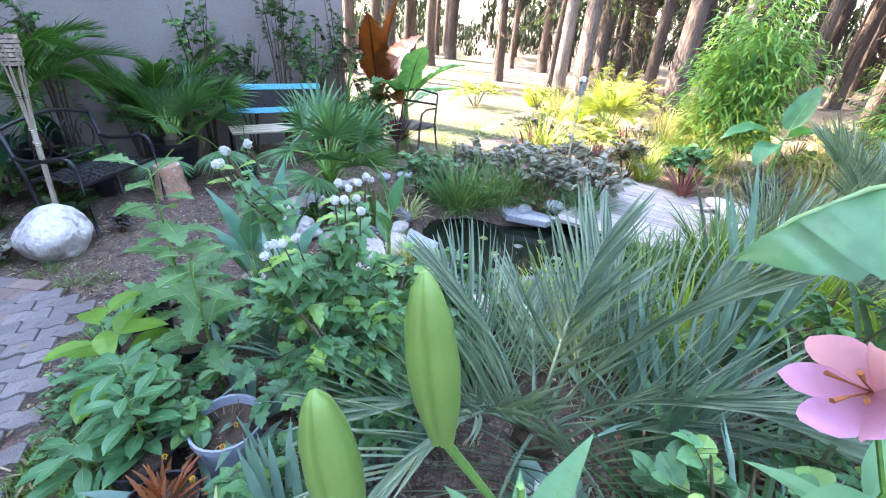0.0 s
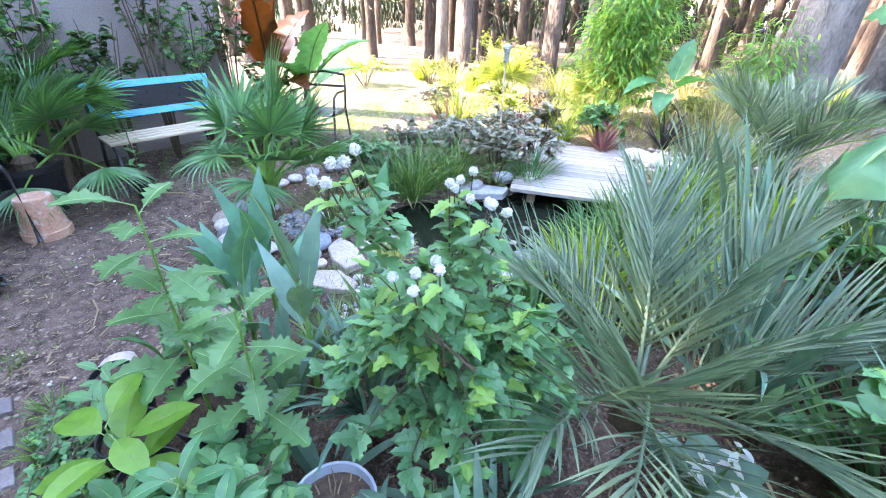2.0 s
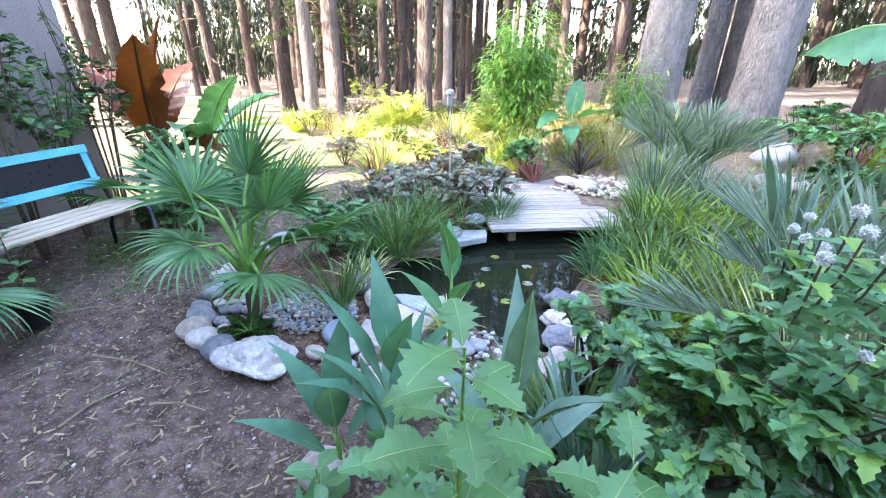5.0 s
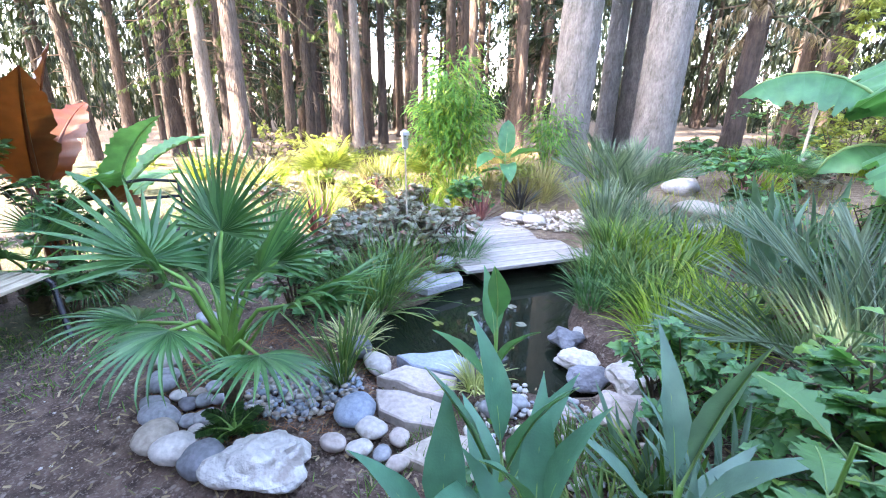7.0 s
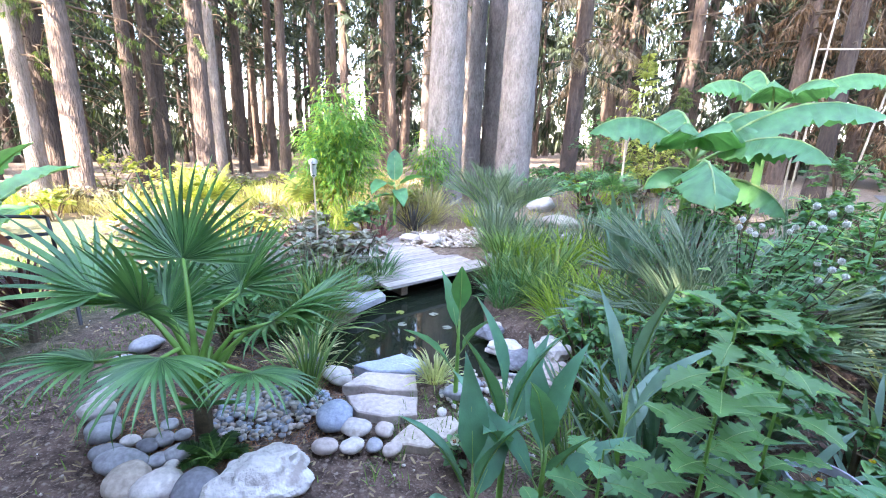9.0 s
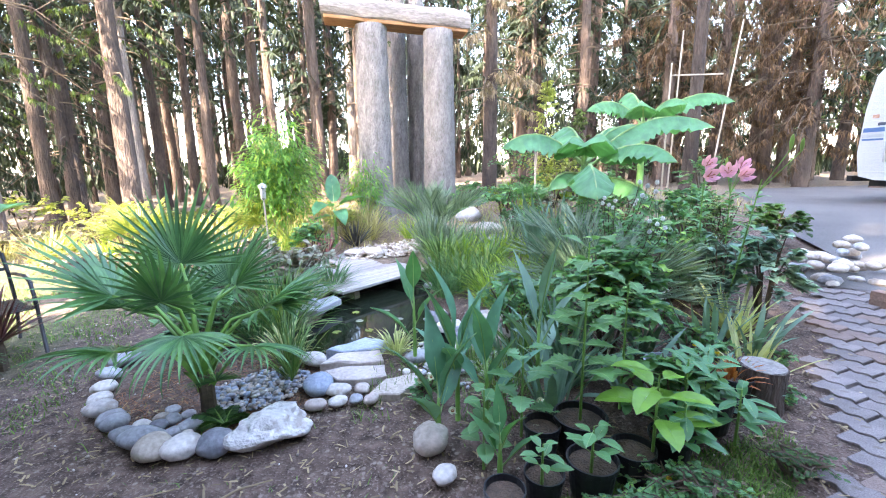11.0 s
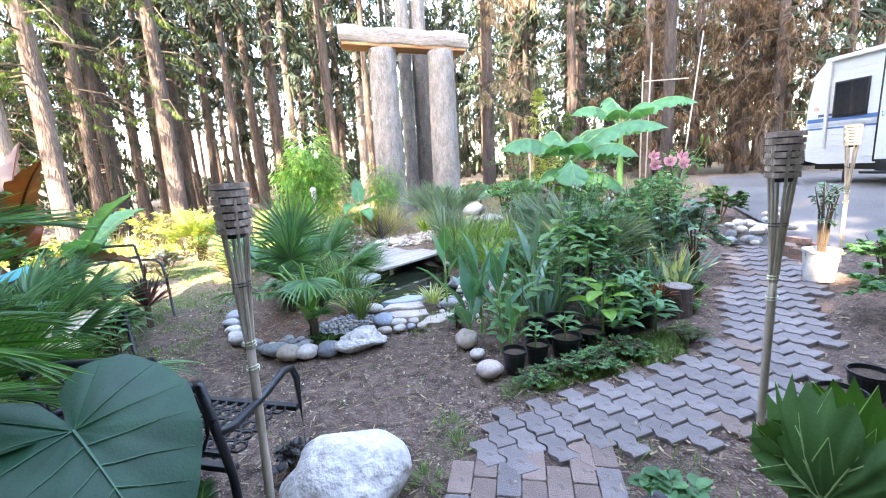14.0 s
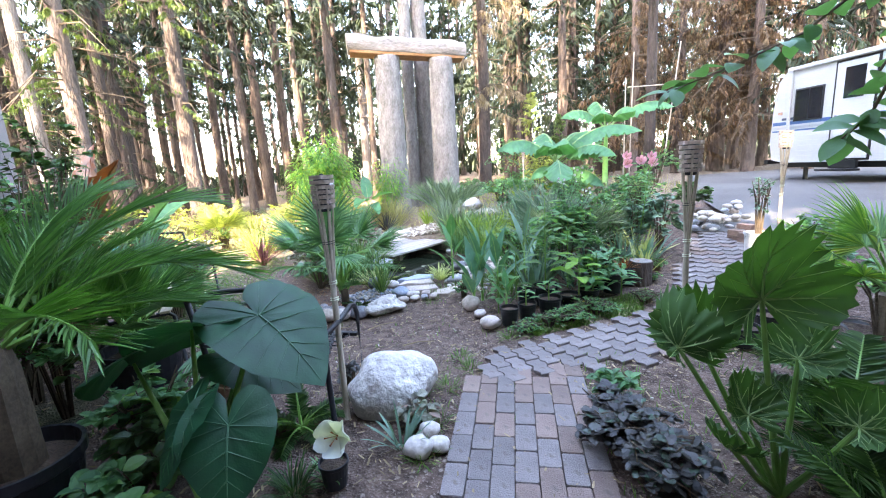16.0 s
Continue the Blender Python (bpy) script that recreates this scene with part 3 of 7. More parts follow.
def paddle_plant(p, name, label, cat, leaves, stem_h, stem_r, mat, seed, group="", stem_mat=None, lean=(0, 0), wave=0.12, prof=PADDLE, rib=True, pet=0.22, fold=0.28):
    """Canna or banana: a stem and broad leaves (azimuth, elevation, length, width, droop, height share)."""
    rng = rngof(seed)
    t = thing(name, label, cat, Matrix.Translation(p), group)
    top = Vector((lean[0], lean[1], stem_h))
    st = Geo()
    tube([(0, 0, -0.05), tuple(top * 0.5), tuple(top)], [stem_r, stem_r * 0.8, stem_r * 0.45], 9, st)
    part("stem", st, stem_mat or STEM, t, smooth=True)
    for az, el, L, W, dr, hs in leaves:
        m = aim(top * hs, radians(az), radians(el), rng.uniform(-0.2, 0.2))
        pl = L * pet
        n = 30 if L > 0.6 else 12
        xs = np.linspace(0, 1, n + 1)
        pr = np.interp(xs, np.linspace(0, 1, len(prof)), prof)
        if L > 0.6:
            pr = [w * (1 + rng.uniform(-0.05, 0.04)) * (rng.uniform(.72, .9) if rng.random() < .16 else 1) for w in pr]
            pr[-1] = 0
        v, f = blade(L, W, list(pr), dr, fold, 1.3, wave, rng)
        v = v + np.array([0, pl, 0])
        lf = part("leaf", Geo().add(v, f), mat, t, smooth=True, m=m)
        rb = Geo()
        c = v[n + 1:2 * n + 2]
        pts = [(0, 0, 0)] + [tuple(q + np.array([0, 0, -0.002])) for q in c[::3 if n < 30 else 5]]
        tube(pts, [stem_r * 0.34] + [max(0.0015, stem_r * 0.26 * (1 - i / len(pts))) for i in range(len(pts) - 1)], 6, rb)
        part("midrib", rb, VEIN if rib else (stem_mat or STEM), lf, smooth=True)
    return t


def shrub(p, name, label, cat, size, h, n, leaf, mat, seed, prof=OVATE, low=0.15, group="", stems=7, droop=0.5, stem_mat=None, hollow=0.35, flat=0.3, extra=None):
    """Bush: branching stems and n leaves set along the outer twigs of an uneven crown."""
    rng = rngof(seed)
    t = thing(name, label, cat, Matrix.Translation(p), group)
    st, g = Geo(), Geo()
    tips = []
    nb = max(14, n // 22)
    for i in range(stems):
        a = 2 * math.pi * i / stems + rng.uniform(-0.4, 0.4)
        r = rng.uniform(0.35, 0.75)
        top = Vector((math.cos(a) * size[0] * r, math.sin(a) * size[1] * r, h * rng.uniform(0.65, 0.95)))
        mid = top * 0.5 + Vector((0, 0, h * 0.12))
        tube([(0.02 * math.cos(a), 0.02 * math.sin(a), -0.04), tuple(mid), tuple(top)], [0.012, 0.008, 0.003], 5, st)
        tips.append((mid, top))
    for b in range(nb):
        mid, top = rng.choice(tips)
        s0 = mid.lerp(top, rng.uniform(-0.3, 1))
        a, e = rng.uniform(0, 6.28), rng.uniform(-0.5, 1.45)
        k = rng.uniform(1 - hollow, 1.0)
        zc = low * h + (h - low * h) * 0.5
        tgt = Vector((math.cos(a) * math.cos(e) * size[0] * k, math.sin(a) * math.cos(e) * size[1] * k, zc + math.sin(e) * (h - zc) * k * 1.02))
        tube([tuple(s0), tuple(s0.lerp(tgt, 0.55) + Vector((0, 0, 0.02))), tuple(tgt)], [0.004, 0.003, 0.0015], 4, st, cap=False)
        d = tgt - s0
        for i in range(max(6, n // nb)):
            u = 0.25 + 0.8 * rng.random()
            q = s0 + d * u
            az = math.atan2(d.y, d.x) + rng.uniform(-1.5, 1.5)
            l = leaf * rng.uniform(0.55, 1.2)
            v, f = blade(l, l * 0.72, prof, droop * rng.uniform(0.4, 1.6), flat, 1.2, 0.08, rng)
            g.add(v, f, aim(q, az, rng.uniform(-0.35, 0.6), rng.uniform(-0.5, 0.5)))
    tagged(part("branchwork", st, stem_mat or BSTEM, t), kind="stuff")
    tagged(part("foliage", g, mat, t), kind="stuff")
    if extra:
        extra(t, rng)
    return t


def stone(size, seed, sub=3, rough=0.16, flat=0.0):
    """A worn stone: a ball pushed about by noise, with a flatter base."""
    b = bmesh.new()
    bmesh.ops.create_icosphere(b, subdivisions=sub, radius=0.5)
    for q in b.verts:
        c = q.co.copy()
        k = 1 + rough * noise.noise(c * 2.3 + Vector((seed * 3.1, seed, 0))) * 1.6 + rough * 0.5 * noise.noise(c * 6 + Vector((0, seed * 2.7, seed)))
        c *= k
        if flat:
            c.z = max(-0.5, min(c.z, 0.5 - flat))
        q.co = Vector((c.x * size[0], c.y * size[1], c.z * size[2]))
    return Geo().bm(b)


def place_stone(name, label, mat, x, y, size, seed, rz=0.0, sub=3, rough=0.16, group="", sink=0.25, z=None, flat=0.0, cat="stone"):
    g = stone(size, seed, sub, rough, flat)
    zz = (gz(x, y) if z is None else z) + size[2] * (0.5 - sink)
    ob = part(name, g, mat, smooth=rough < 0.25, m=pose(x, y, zz, 0, 0, rz))
    return tagged(ob, label, cat, group)


def pot(p, r, h, mat, label, name="plant_pot", group="", soil=True, m=None):
    t = thing(name, label, "pot", m or Matrix.Translation(p), group)
    w = 0.006
    part("body", lathe([(0, 0), (r * 0.78, 0), (r * 0.97, h * 0.86), (r, h * 0.86), (r * 1.04, h * 0.88), (r * 1.04, h), (r * 0.97, h), (r * 0.95, h * 0.84), (r * 0.93, h * 0.8), (0.0, h * 0.8)][:9], 24), mat, t, smooth=False)
    if soil:
        v = [(0, 0, h * 0.86)] + [(math.cos(k * 0.4488) * r * 0.95, math.sin(k * 0.4488) * r * 0.95, h * 0.82) for k in range(14)]
        part("soil", Geo().add(v, [(0, 1 + k, 1 + (k + 1) % 14) for k in range(14)]), SOIL, t, "dark potting soil")
    return t

# ---- bridge, logs, paving ----
def gp(x, y, dz=0.0):
    return Vector((x, y, gz(x, y) + dz))


def bridge():
    t = thing("footbridge", "weathered grey plank footbridge over the pond", "bridge", pose(-0.70, 7.93, 0.10, 0, 0, 52), kind="")
    g = box(1.75, 0.075, 0.09, bev=0.01)
    n = 13
    for i in range(n):
        y = -0.78 + 1.62 * i / (n - 1)
        part("plank", box(1.42 + 0.05 * math.sin(i * 2.1), 0.125, 0.035, bev=0.006), PLANK, t, m=pose(0.02 * math.sin(i * 1.7), 0, 0, 0, 0, 0.5 * math.sin(i * 3.3)) @ Matrix.Translation((0, y, 0)))
    for x in (-0.5, 0.5):
        part("joist", box(0.08, 1.7, 0.1, bev=0.008), BSTEM, t, m=pose(x, 0.03, -0.07))


def log_arch():
    t = thing("log_arch", "tall standing logs under a heavy split log crossbeam", "log arch", pose(-0.25, 11.85, gz(-0.25, 11.85), 0, 0, 14))
    rng = rngof(5)
    for name, x, y, r, h, lean, mt in (("log", -0.78, 0, 0.34, 3.92, 0.03, LOGM), ("log", 0.62, -0.1, 0.33, 3.85, 0.0, LOGM), ("rear_log", -0.12, 0.75, 0.16, 7.5, 0.0, LOGM), ("rear_log", 0.28, 0.85, 0.20, 7.8, 0.0, LOGM)):
        g = Geo()
        n = 26
        pts = [(x + lean * i / n, y, -0.1 + (h + 0.1) * i / n) for i in range(n + 1)]
        rad = [r * (1.28 - 0.2 * min(1, i / 4) - 0.14 * i / n) for i in range(n + 1)]
        tube(pts, rad, 22, g, rough=0.035, rng=rng)
        part(name, g, mt, t, "grey bark-covered log" if name == "log" else "slim pale trunk behind", smooth=True)
    g = Geo()
    n = 18
    pts = [(-1.72 + 3.0 * i / n, 0.0, 4.16 - 0.16 * i / n + 0.02 * math.sin(i)) for i in range(n + 1)]
    v = Geo()
    tube(pts, [0.30 + 0.015 * math.sin(i * 1.3) for i in range(n + 1)], 20, v, rough=0.03, rng=rng)
    vv = np.concatenate(v.v)
    vv[:, 2] = np.maximum(vv[:, 2], np.interp(vv[:, 0], [-1.72, 1.28], [4.04, 3.88]))
    part("crossbeam", Geo().add(vv, v.f), LOGT, t, "split log crossbeam with sawn underside", smooth=False)
    part("sawn_face", box(2.9, 0.52, 0.07, bev=.02), SAWN, t, "orange-brown sawn face", m=pose(-0.22, 0, 3.935, 0, 3.06, 0))


bridge()
log_arch()

# ---- forest ----
def spray(g, p, az, L, rng, droop=0.9, dens=14, leaf=0.16, el=0.1, hang=0.5):
    """A drooping conifer branch: side twigs hanging from it as narrow needle tufts."""
    d = Vector((math.cos(az), math.sin(az), 0))
    for i in range(dens):
        s = (i + 0.6) / dens
        q = p + d * (L * s) + Vector((0, 0, L * (el * s - droop * 0.5 * s * s)))
        for sd in (-1, 1):
            l = leaf * rng.uniform(0.7, 1.5) * (1.25 - 0.6 * s) * (1 + hang)
            v, f = blade(l, l * 0.26, (0.4, 1.0, 0.7, 0.9, 0.4, 0.0), rng.uniform(0.2, 0.9), -0.3, 1.2)
            g.add(v, f, aim(q, az + sd * rng.uniform(0.5, 1.25), rng.uniform(-0.9, 0.1), rng.uniform(-0.6, 0.6)))


def conifer(seed, h, r, low, nbr, mat, bark, dead=10, blen=2.0, leaf=0.22):
    """Forest spruce: rough trunk, dead snags, drooping green branches above."""
    rng = rngof(seed)
    t = thing("conifer", "tall forest conifer with a rough bare trunk", "tree", Matrix.Identity(4), "forest conifers")
    g = Geo()
    n = 16
    bend = [rng.uniform(-0.05, 0.05) for _ in range(4)]
    pts = [(bend[0] * i / n * 3 + 0.05 * math.sin(i * 0.7 + bend[1] * 40), bend[2] * i / n * 3, -0.15 + h * (i / n) ** 1.15) for i in range(n + 1)]
    tube(pts, [r * (1.0 - 0.55 * i / n + 0.35 * max(0, 1 - i / 1.5)) for i in range(n + 1)], 12, g, rough=0.06, rng=rng)
    part("trunk", g, bark, t, smooth=True)
    ds = Geo()
    for i in range(dead):
        z, a, l = rng.uniform(1.4, low + 2.5), rng.uniform(0, 6.28), rng.uniform(0.35, 1.1)
        tube([(0, 0, z), (math.cos(a) * l * 0.6, math.sin(a) * l * 0.6, z - 0.05 * l), (math.cos(a) * l, math.sin(a) * l, z - 0.3 * l)], [0.02, 0.011, 0.004], 4, ds, cap=False)
    tagged(part("dead_branch", ds, BSTEM, t), kind="stuff")
    fo = Geo()
    for i in range(nbr):
        u = rng.random()
        z = low + (h * 0.97 - low) * u
        spray(fo, Vector((0, 0, z)), rng.uniform(0, 6.28), blen * (1.15 - 0.75 * u) * rng.uniform(0.7, 1.2), rng, rng.uniform(0.5, 1.1), 12, leaf)
    tagged(part("crown", fo, mat, t, "dark drooping needle branches"), kind="stuff")
    return t


# the last kind is a high-crowned shade tree, used only out of view
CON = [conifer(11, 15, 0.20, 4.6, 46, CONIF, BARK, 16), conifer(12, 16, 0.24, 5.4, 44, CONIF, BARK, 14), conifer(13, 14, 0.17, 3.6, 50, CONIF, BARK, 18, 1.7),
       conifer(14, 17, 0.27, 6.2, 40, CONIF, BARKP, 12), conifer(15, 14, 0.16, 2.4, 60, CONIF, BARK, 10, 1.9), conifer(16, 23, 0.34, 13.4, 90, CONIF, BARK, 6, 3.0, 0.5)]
FIRST = [True] * len(CON)


def tree_at(k, x, y, s=1.0, rz=0.0, thin=1.0):
    m = Matrix.Translation((x, y, gz(x, y))) @ Matrix.Rotation(radians(rz), 4, "Z") @ Matrix.Diagonal((s * thin, s * thin, s, 1))
    if FIRST[k]:
        FIRST[k] = False
        CON[k].matrix_basis = m
        return CON[k]
    ob = copy_thing(CON[k], m)
    ob.scale = (s * thin, s * thin, s)
    return ob


for k, x, y, s in ((3, -8.2, 9.3, 0.85), (1, -8.9, 12.1, 0.95), (0, -9.4, 13.2, 1.0), (3, -7.6, 13.4, 0.8), (0, -6.0, 14.0, 0.95), (1, -5.2, 15.2, 1.05), (2, -4.0, 13.6, 1.0),
                   (3, -2.7, 16.6, 0.9), (1, -3.3, 14.9, 1.1), (0, -2.2, 15.4, 0.9), (3, -1.6, 17.5, 0.8), (1, 3.6, 19.5, 1.0), (0, 5.3, 17.6, 1.1), (1, 6.1, 12.6, 0.9), (1, 10.2, 16.2, 1.05), (4, 12.5, 18.5, 1.1),
                   (4, 3.2, 17.2, 1.0), (4, 8.6, 18.4, 1.1), (4, 14.2, 15.2, 1.1)):
    tree_at(k, x, y, s, 77 * k + 31 * x, 0.70)
# tall conifers added behind the house, out of view, to shade the garden
for i in range(14):
    u, w = -7.1 + 1.55 * i, -7.6 - 1.6 * (i % 2)
    tree_at(5, 0.86 * u + 0.5 * w, -0.5 * u + 0.86 * w, (1.0 if i < 3 else 1.24) + 0.05 * math.sin(i * 2.0), 71 * i)
for i in range(26):
    u, w = -2.4 + 0.95 * i * (0.75 if i < 14 else 1), -5.5 - 2.6 * (i % 3)
    x, y = 0.86 * u + 0.5 * w, -0.5 * u + 0.86 * w
    tree_at(4 if i % 3 else 0, x, y, 1.12 + 0.08 * math.sin(i), 53 * i, 1.25)
frng = rngof(99)
for i in range(190):
    a = frng.uniform(-1.5, 1.15)
    d = frng.uniform(16, 46)
    x, y = d * math.sin(a), d * math.cos(a) + 2
    if x < -3 and y < 9 or x > 6 and y < 14:
        continue
    tree_at(frng.choice((0, 1, 2, 2, 4)), x, y, frng.uniform(0.85, 1.2), frng.uniform(0, 360), frng.uniform(0.62, 0.95))
for i in range(14):
    x, y = frng.uniform(-24, -10), frng.uniform(3, 12)
    tree_at(frng.choice((0, 1, 2)), x, y, frng.uniform(0.85, 1.1), frng.uniform(0, 360))
for i in range(10):
    x, y = frng.uniform(13, 26), frng.uniform(2, 14)
    tree_at(frng.choice((0, 1, 4)), x, y, frng.uniform(0.9, 1.1), frng.uniform(0, 360))

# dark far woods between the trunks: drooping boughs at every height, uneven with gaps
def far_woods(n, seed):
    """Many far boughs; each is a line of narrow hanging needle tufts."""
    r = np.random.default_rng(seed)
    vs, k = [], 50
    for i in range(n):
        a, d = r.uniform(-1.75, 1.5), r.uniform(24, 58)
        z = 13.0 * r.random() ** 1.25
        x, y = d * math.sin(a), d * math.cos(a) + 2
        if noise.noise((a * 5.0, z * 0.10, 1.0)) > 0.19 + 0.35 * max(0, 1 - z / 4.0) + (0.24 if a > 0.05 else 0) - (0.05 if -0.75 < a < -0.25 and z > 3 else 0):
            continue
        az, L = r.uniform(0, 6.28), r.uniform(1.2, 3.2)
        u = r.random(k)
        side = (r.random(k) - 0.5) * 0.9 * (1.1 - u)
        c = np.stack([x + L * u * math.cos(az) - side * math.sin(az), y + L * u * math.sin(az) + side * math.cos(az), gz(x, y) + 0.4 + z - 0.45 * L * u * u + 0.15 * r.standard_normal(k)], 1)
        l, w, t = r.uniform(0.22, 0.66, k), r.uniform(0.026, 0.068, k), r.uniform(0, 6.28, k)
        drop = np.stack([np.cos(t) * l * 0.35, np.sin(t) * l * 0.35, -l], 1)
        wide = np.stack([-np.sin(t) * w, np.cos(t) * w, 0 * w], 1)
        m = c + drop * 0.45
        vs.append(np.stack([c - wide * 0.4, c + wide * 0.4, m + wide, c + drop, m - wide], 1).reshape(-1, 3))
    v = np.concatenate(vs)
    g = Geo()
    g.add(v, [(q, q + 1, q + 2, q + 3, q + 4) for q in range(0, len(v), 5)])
    tagged(part("far_woods", g, CONIF), "near-black drooping conifer boughs filling in deep forest shade", "woods", kind="stuff")


# near-black needles put the deep shade between the trunks into the colour
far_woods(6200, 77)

# ---- palms and big plants ----
hub_palm(gp(-0.70, 4.66), "green fan palm beside the pebbles", .30, [
    (-.17, .17, .92, 100, 74, .54, .25, 0), (-.52, .10, .66, 150, 25, .50, .5, .3), (.36, .34, .60, 50, 30, .46, .7, -.2), (-.26, .12, .62, 70, 52, .48, .5, .2), (-.40, -.10, .80, 165, 40, .52, .35, .3), (.10, -.28, .64, 285, -12, .40, 1.5, 0), (.30, .20, .62, 20, 25, .48, .8, -.2),
    (.20, .10, .80, 45, 55, .46, .5, -.2), (-.30, .30, .66, 130, 45, .46, .5, .2), (-.34, -.22, .52, 205, 5, .42, 1.2, .2), (.10, -.05, .26, 300, 35, .20, .3, 0), (.34, -.05, .48, 345, -5, .40, 1.0, -.3), (.02, .34, .74, 85, 58, .46, .4, 0), (-.05, -.20, .80, 250, 68, .42, .5, .1)], 1)
feather_palm(gp(2.05, 5.95), "blue-grey feather palm arching over the bed", [(262, 26, .85), (290, 52, .9), (330, 30, .9), (5, 50, 1), (50, 62, 1.05), (95, 66, 1.05), (135, 55, .95), (175, 40, .9), (215, 55, .9), (70, 38, .85), (310, 62, .95), (150, 74, 1.05), (242, 12, .75)], .98, 0.44, 2, n=30, arch=1.35, w=.016, stalk=BLUEP)
feather_palm(gp(0.40, 9.2), "grey-green feather palm beside the footbridge", [(a, 64 + 12 * math.sin(a), 1) for a in range(0, 360, 24)], 1.0, 0.36, 3, arch=1.0, n=22, w=.024)


def balls(t, rng, pts):
    for x, y, z in pts:
        b = bmesh.new()
        bmesh.ops.create_icosphere(b, subdivisions=2, radius=.0125)
        g = Geo().bm(b)
        for k in range(130):
            a, e = rng.uniform(0, 6.28), math.asin(rng.uniform(-1, 1))
            v, f = blade(0.0148 * rng.uniform(.9, 1.08), 0.0035, (0.6, 0.8, 1.0, 0.9), 0, 0, 1)
            g.add(v, f, aim((0, 0, 0), a, e))
        part("bloom", g, BALL, t, "round white flower ball", m=pose(x, y, z))
        s = Geo()
        tube([(x * 0.6, y * 0.6, z - 0.22), (x * 0.9, y * 0.9, z - 0.09), (x, y, z)], [0.003, 0.0025, 0.002], 4, s, cap=False)
        st = part("flower_stalk", s, BSTEM, t)
        lv = Geo()
        for k in range(11):
            u = k / 11
            l = rng.uniform(.045, .085)
            v, f = blade(l, l * .6, LOBED, rng.uniform(.3, 1.0), .25)
            lv.add(v, f, aim((x * (.6 + .36 * u), y * (.6 + .36 * u), z - .24 + .20 * u), k * 2.4, rng.uniform(-.4, .5)))
        part("leaves", lv, SHRUB, st)


# ---- trailer ----
def trailer():
    t = thing("travel_trailer", "white travel trailer with a blue stripe on the driveway", "trailer", pose(7.85, 10.3, gz(8, 8.5) - .16, 0, 0, -82))
    prof = [(0.02, 0.62), (-0.06, 1.0), (-0.03, 1.75), (0.06, 2.28), (0.24, 2.48), (0.62, 2.55), (6.2, 2.60), (6.4, 2.3), (6.4, 0.6), (0.3, 0.56)]
    n = len(prof)
    v = [(x, 0, z) for x, z in prof] + [(x, 2.3, z) for x, z in prof]
    f = [tuple(range(n))[::-1], tuple(range(n, 2 * n))] + [(i, (i + 1) % n, n + (i + 1) % n, n + i) for i in range(n)]
    part("body", Geo().add(v, f), RVW, t, "white ribbed metal skin")
    for i in range(16):
        z = .70 + .105 * i
        if 1.2 < z < 1.46:
            continue
        x0 = np.interp(z, [.62, 1.0, 1.75, 2.25], [.02, -.06, -.03, .06])
        part("skin_rib", box(6.38 - x0, .012, .018, bev=.004), RVW, t, m=pose((6.4 + x0) / 2, -.004, z))
    for z, h, m in ((1.40, .07, RVB), (1.30, .05, RVG), (1.24, .03, RVB)):
        part("stripe", box(6.4, .008, h), m, t, "painted side stripe", m=pose(3.19, -.006, z))
    part("roof_rail", box(6.0, .07, .08, bev=.02), RVW, t, "white awning roll", m=pose(3.3, -.04, 2.50))
    part("awning_arm", box(.05, .05, 1.6, bev=.008), RVW, t, m=pose(.40, -.045, 1.66))

    def opening(name, x, z, w, h, glass):
        fr = part(name, box(w, .03, h, bev=.012), IRON if glass else RVW, t, "dark framed window" if glass else "white entry door", m=pose(x, -.014, z))
        if glass:
            part("pane", box(w - .07, .012, h - .07), DARKG, fr, m=pose(0, -.014, 0))
            part("mullion", box(.018, .016, h - .06), IRON, fr, m=pose(.02, -.016, 0))
        return fr

    opening("window", .80, 1.75, .62, .66, True)
    part("door_surround", box(.78, .02, 1.86, bev=.01), IRON, t, "dark door surround", m=pose(1.68, -.008, 1.52))
    d = opening("door", 1.68, 1.52, .70, 1.78, False)
    part("pane", box(.36, .012, .56, bev=.004), DARKG, d, "dark door window", m=pose(0, -.018, .5))
    part("handle", box(.03, .03, .1, bev=.006), STEEL, d, m=pose(-.28, -.025, -.12))
    opening("window", 3.6, 1.75, 1.0, .6, True)
    part("bumper", box(.10, 2.3, .10, bev=.01), IRON, t, m=pose(-.12, 1.15, .58))
    part("step", box(.6, .3, .04, bev=.006), IRON, t, "folding entry step", m=pose(1.68, -.2, .42))
    part("step_bracket", box(.5, .06, .2), IRON, t, m=pose(1.68, -.08, .5))
    part("chassis", box(6.2, 2.0, .14), IRON, t, m=pose(3.2, 1.15, .52))
    part("reflector", box(.10, .014, .06, bev=.004), TERRA, t, "small red side light", m=pose(.16, -.012, 1.62))
    for x in (3.1, 3.95):
        for y in (.12, 2.18):
            w = part("wheel", lathe([(.06, -.1), (.30, -.1), (.34, -.07), (.34, .07), (.30, .1), (.2, .1), (.06, .08)], 24, m=pose(0, 0, 0, 90)), RUBBER, t, m=pose(x, y, .335))
            part("rim", lathe([(.19, .09), (.19, .105), (.05, .11), (.01, .11)], 16, m=pose(0, 0, 0, 90)), STEEL, w)
    for x in (.5, 5.8):
        part("jack", box(.06, .06, .5), IRON, t, m=pose(x, .4, .25))
    part("letter_bar", box(.42, .008, .05), INK, t, "dark maker lettering on the side", m=pose(.42, -.012, 1.49))
    return t


trailer()

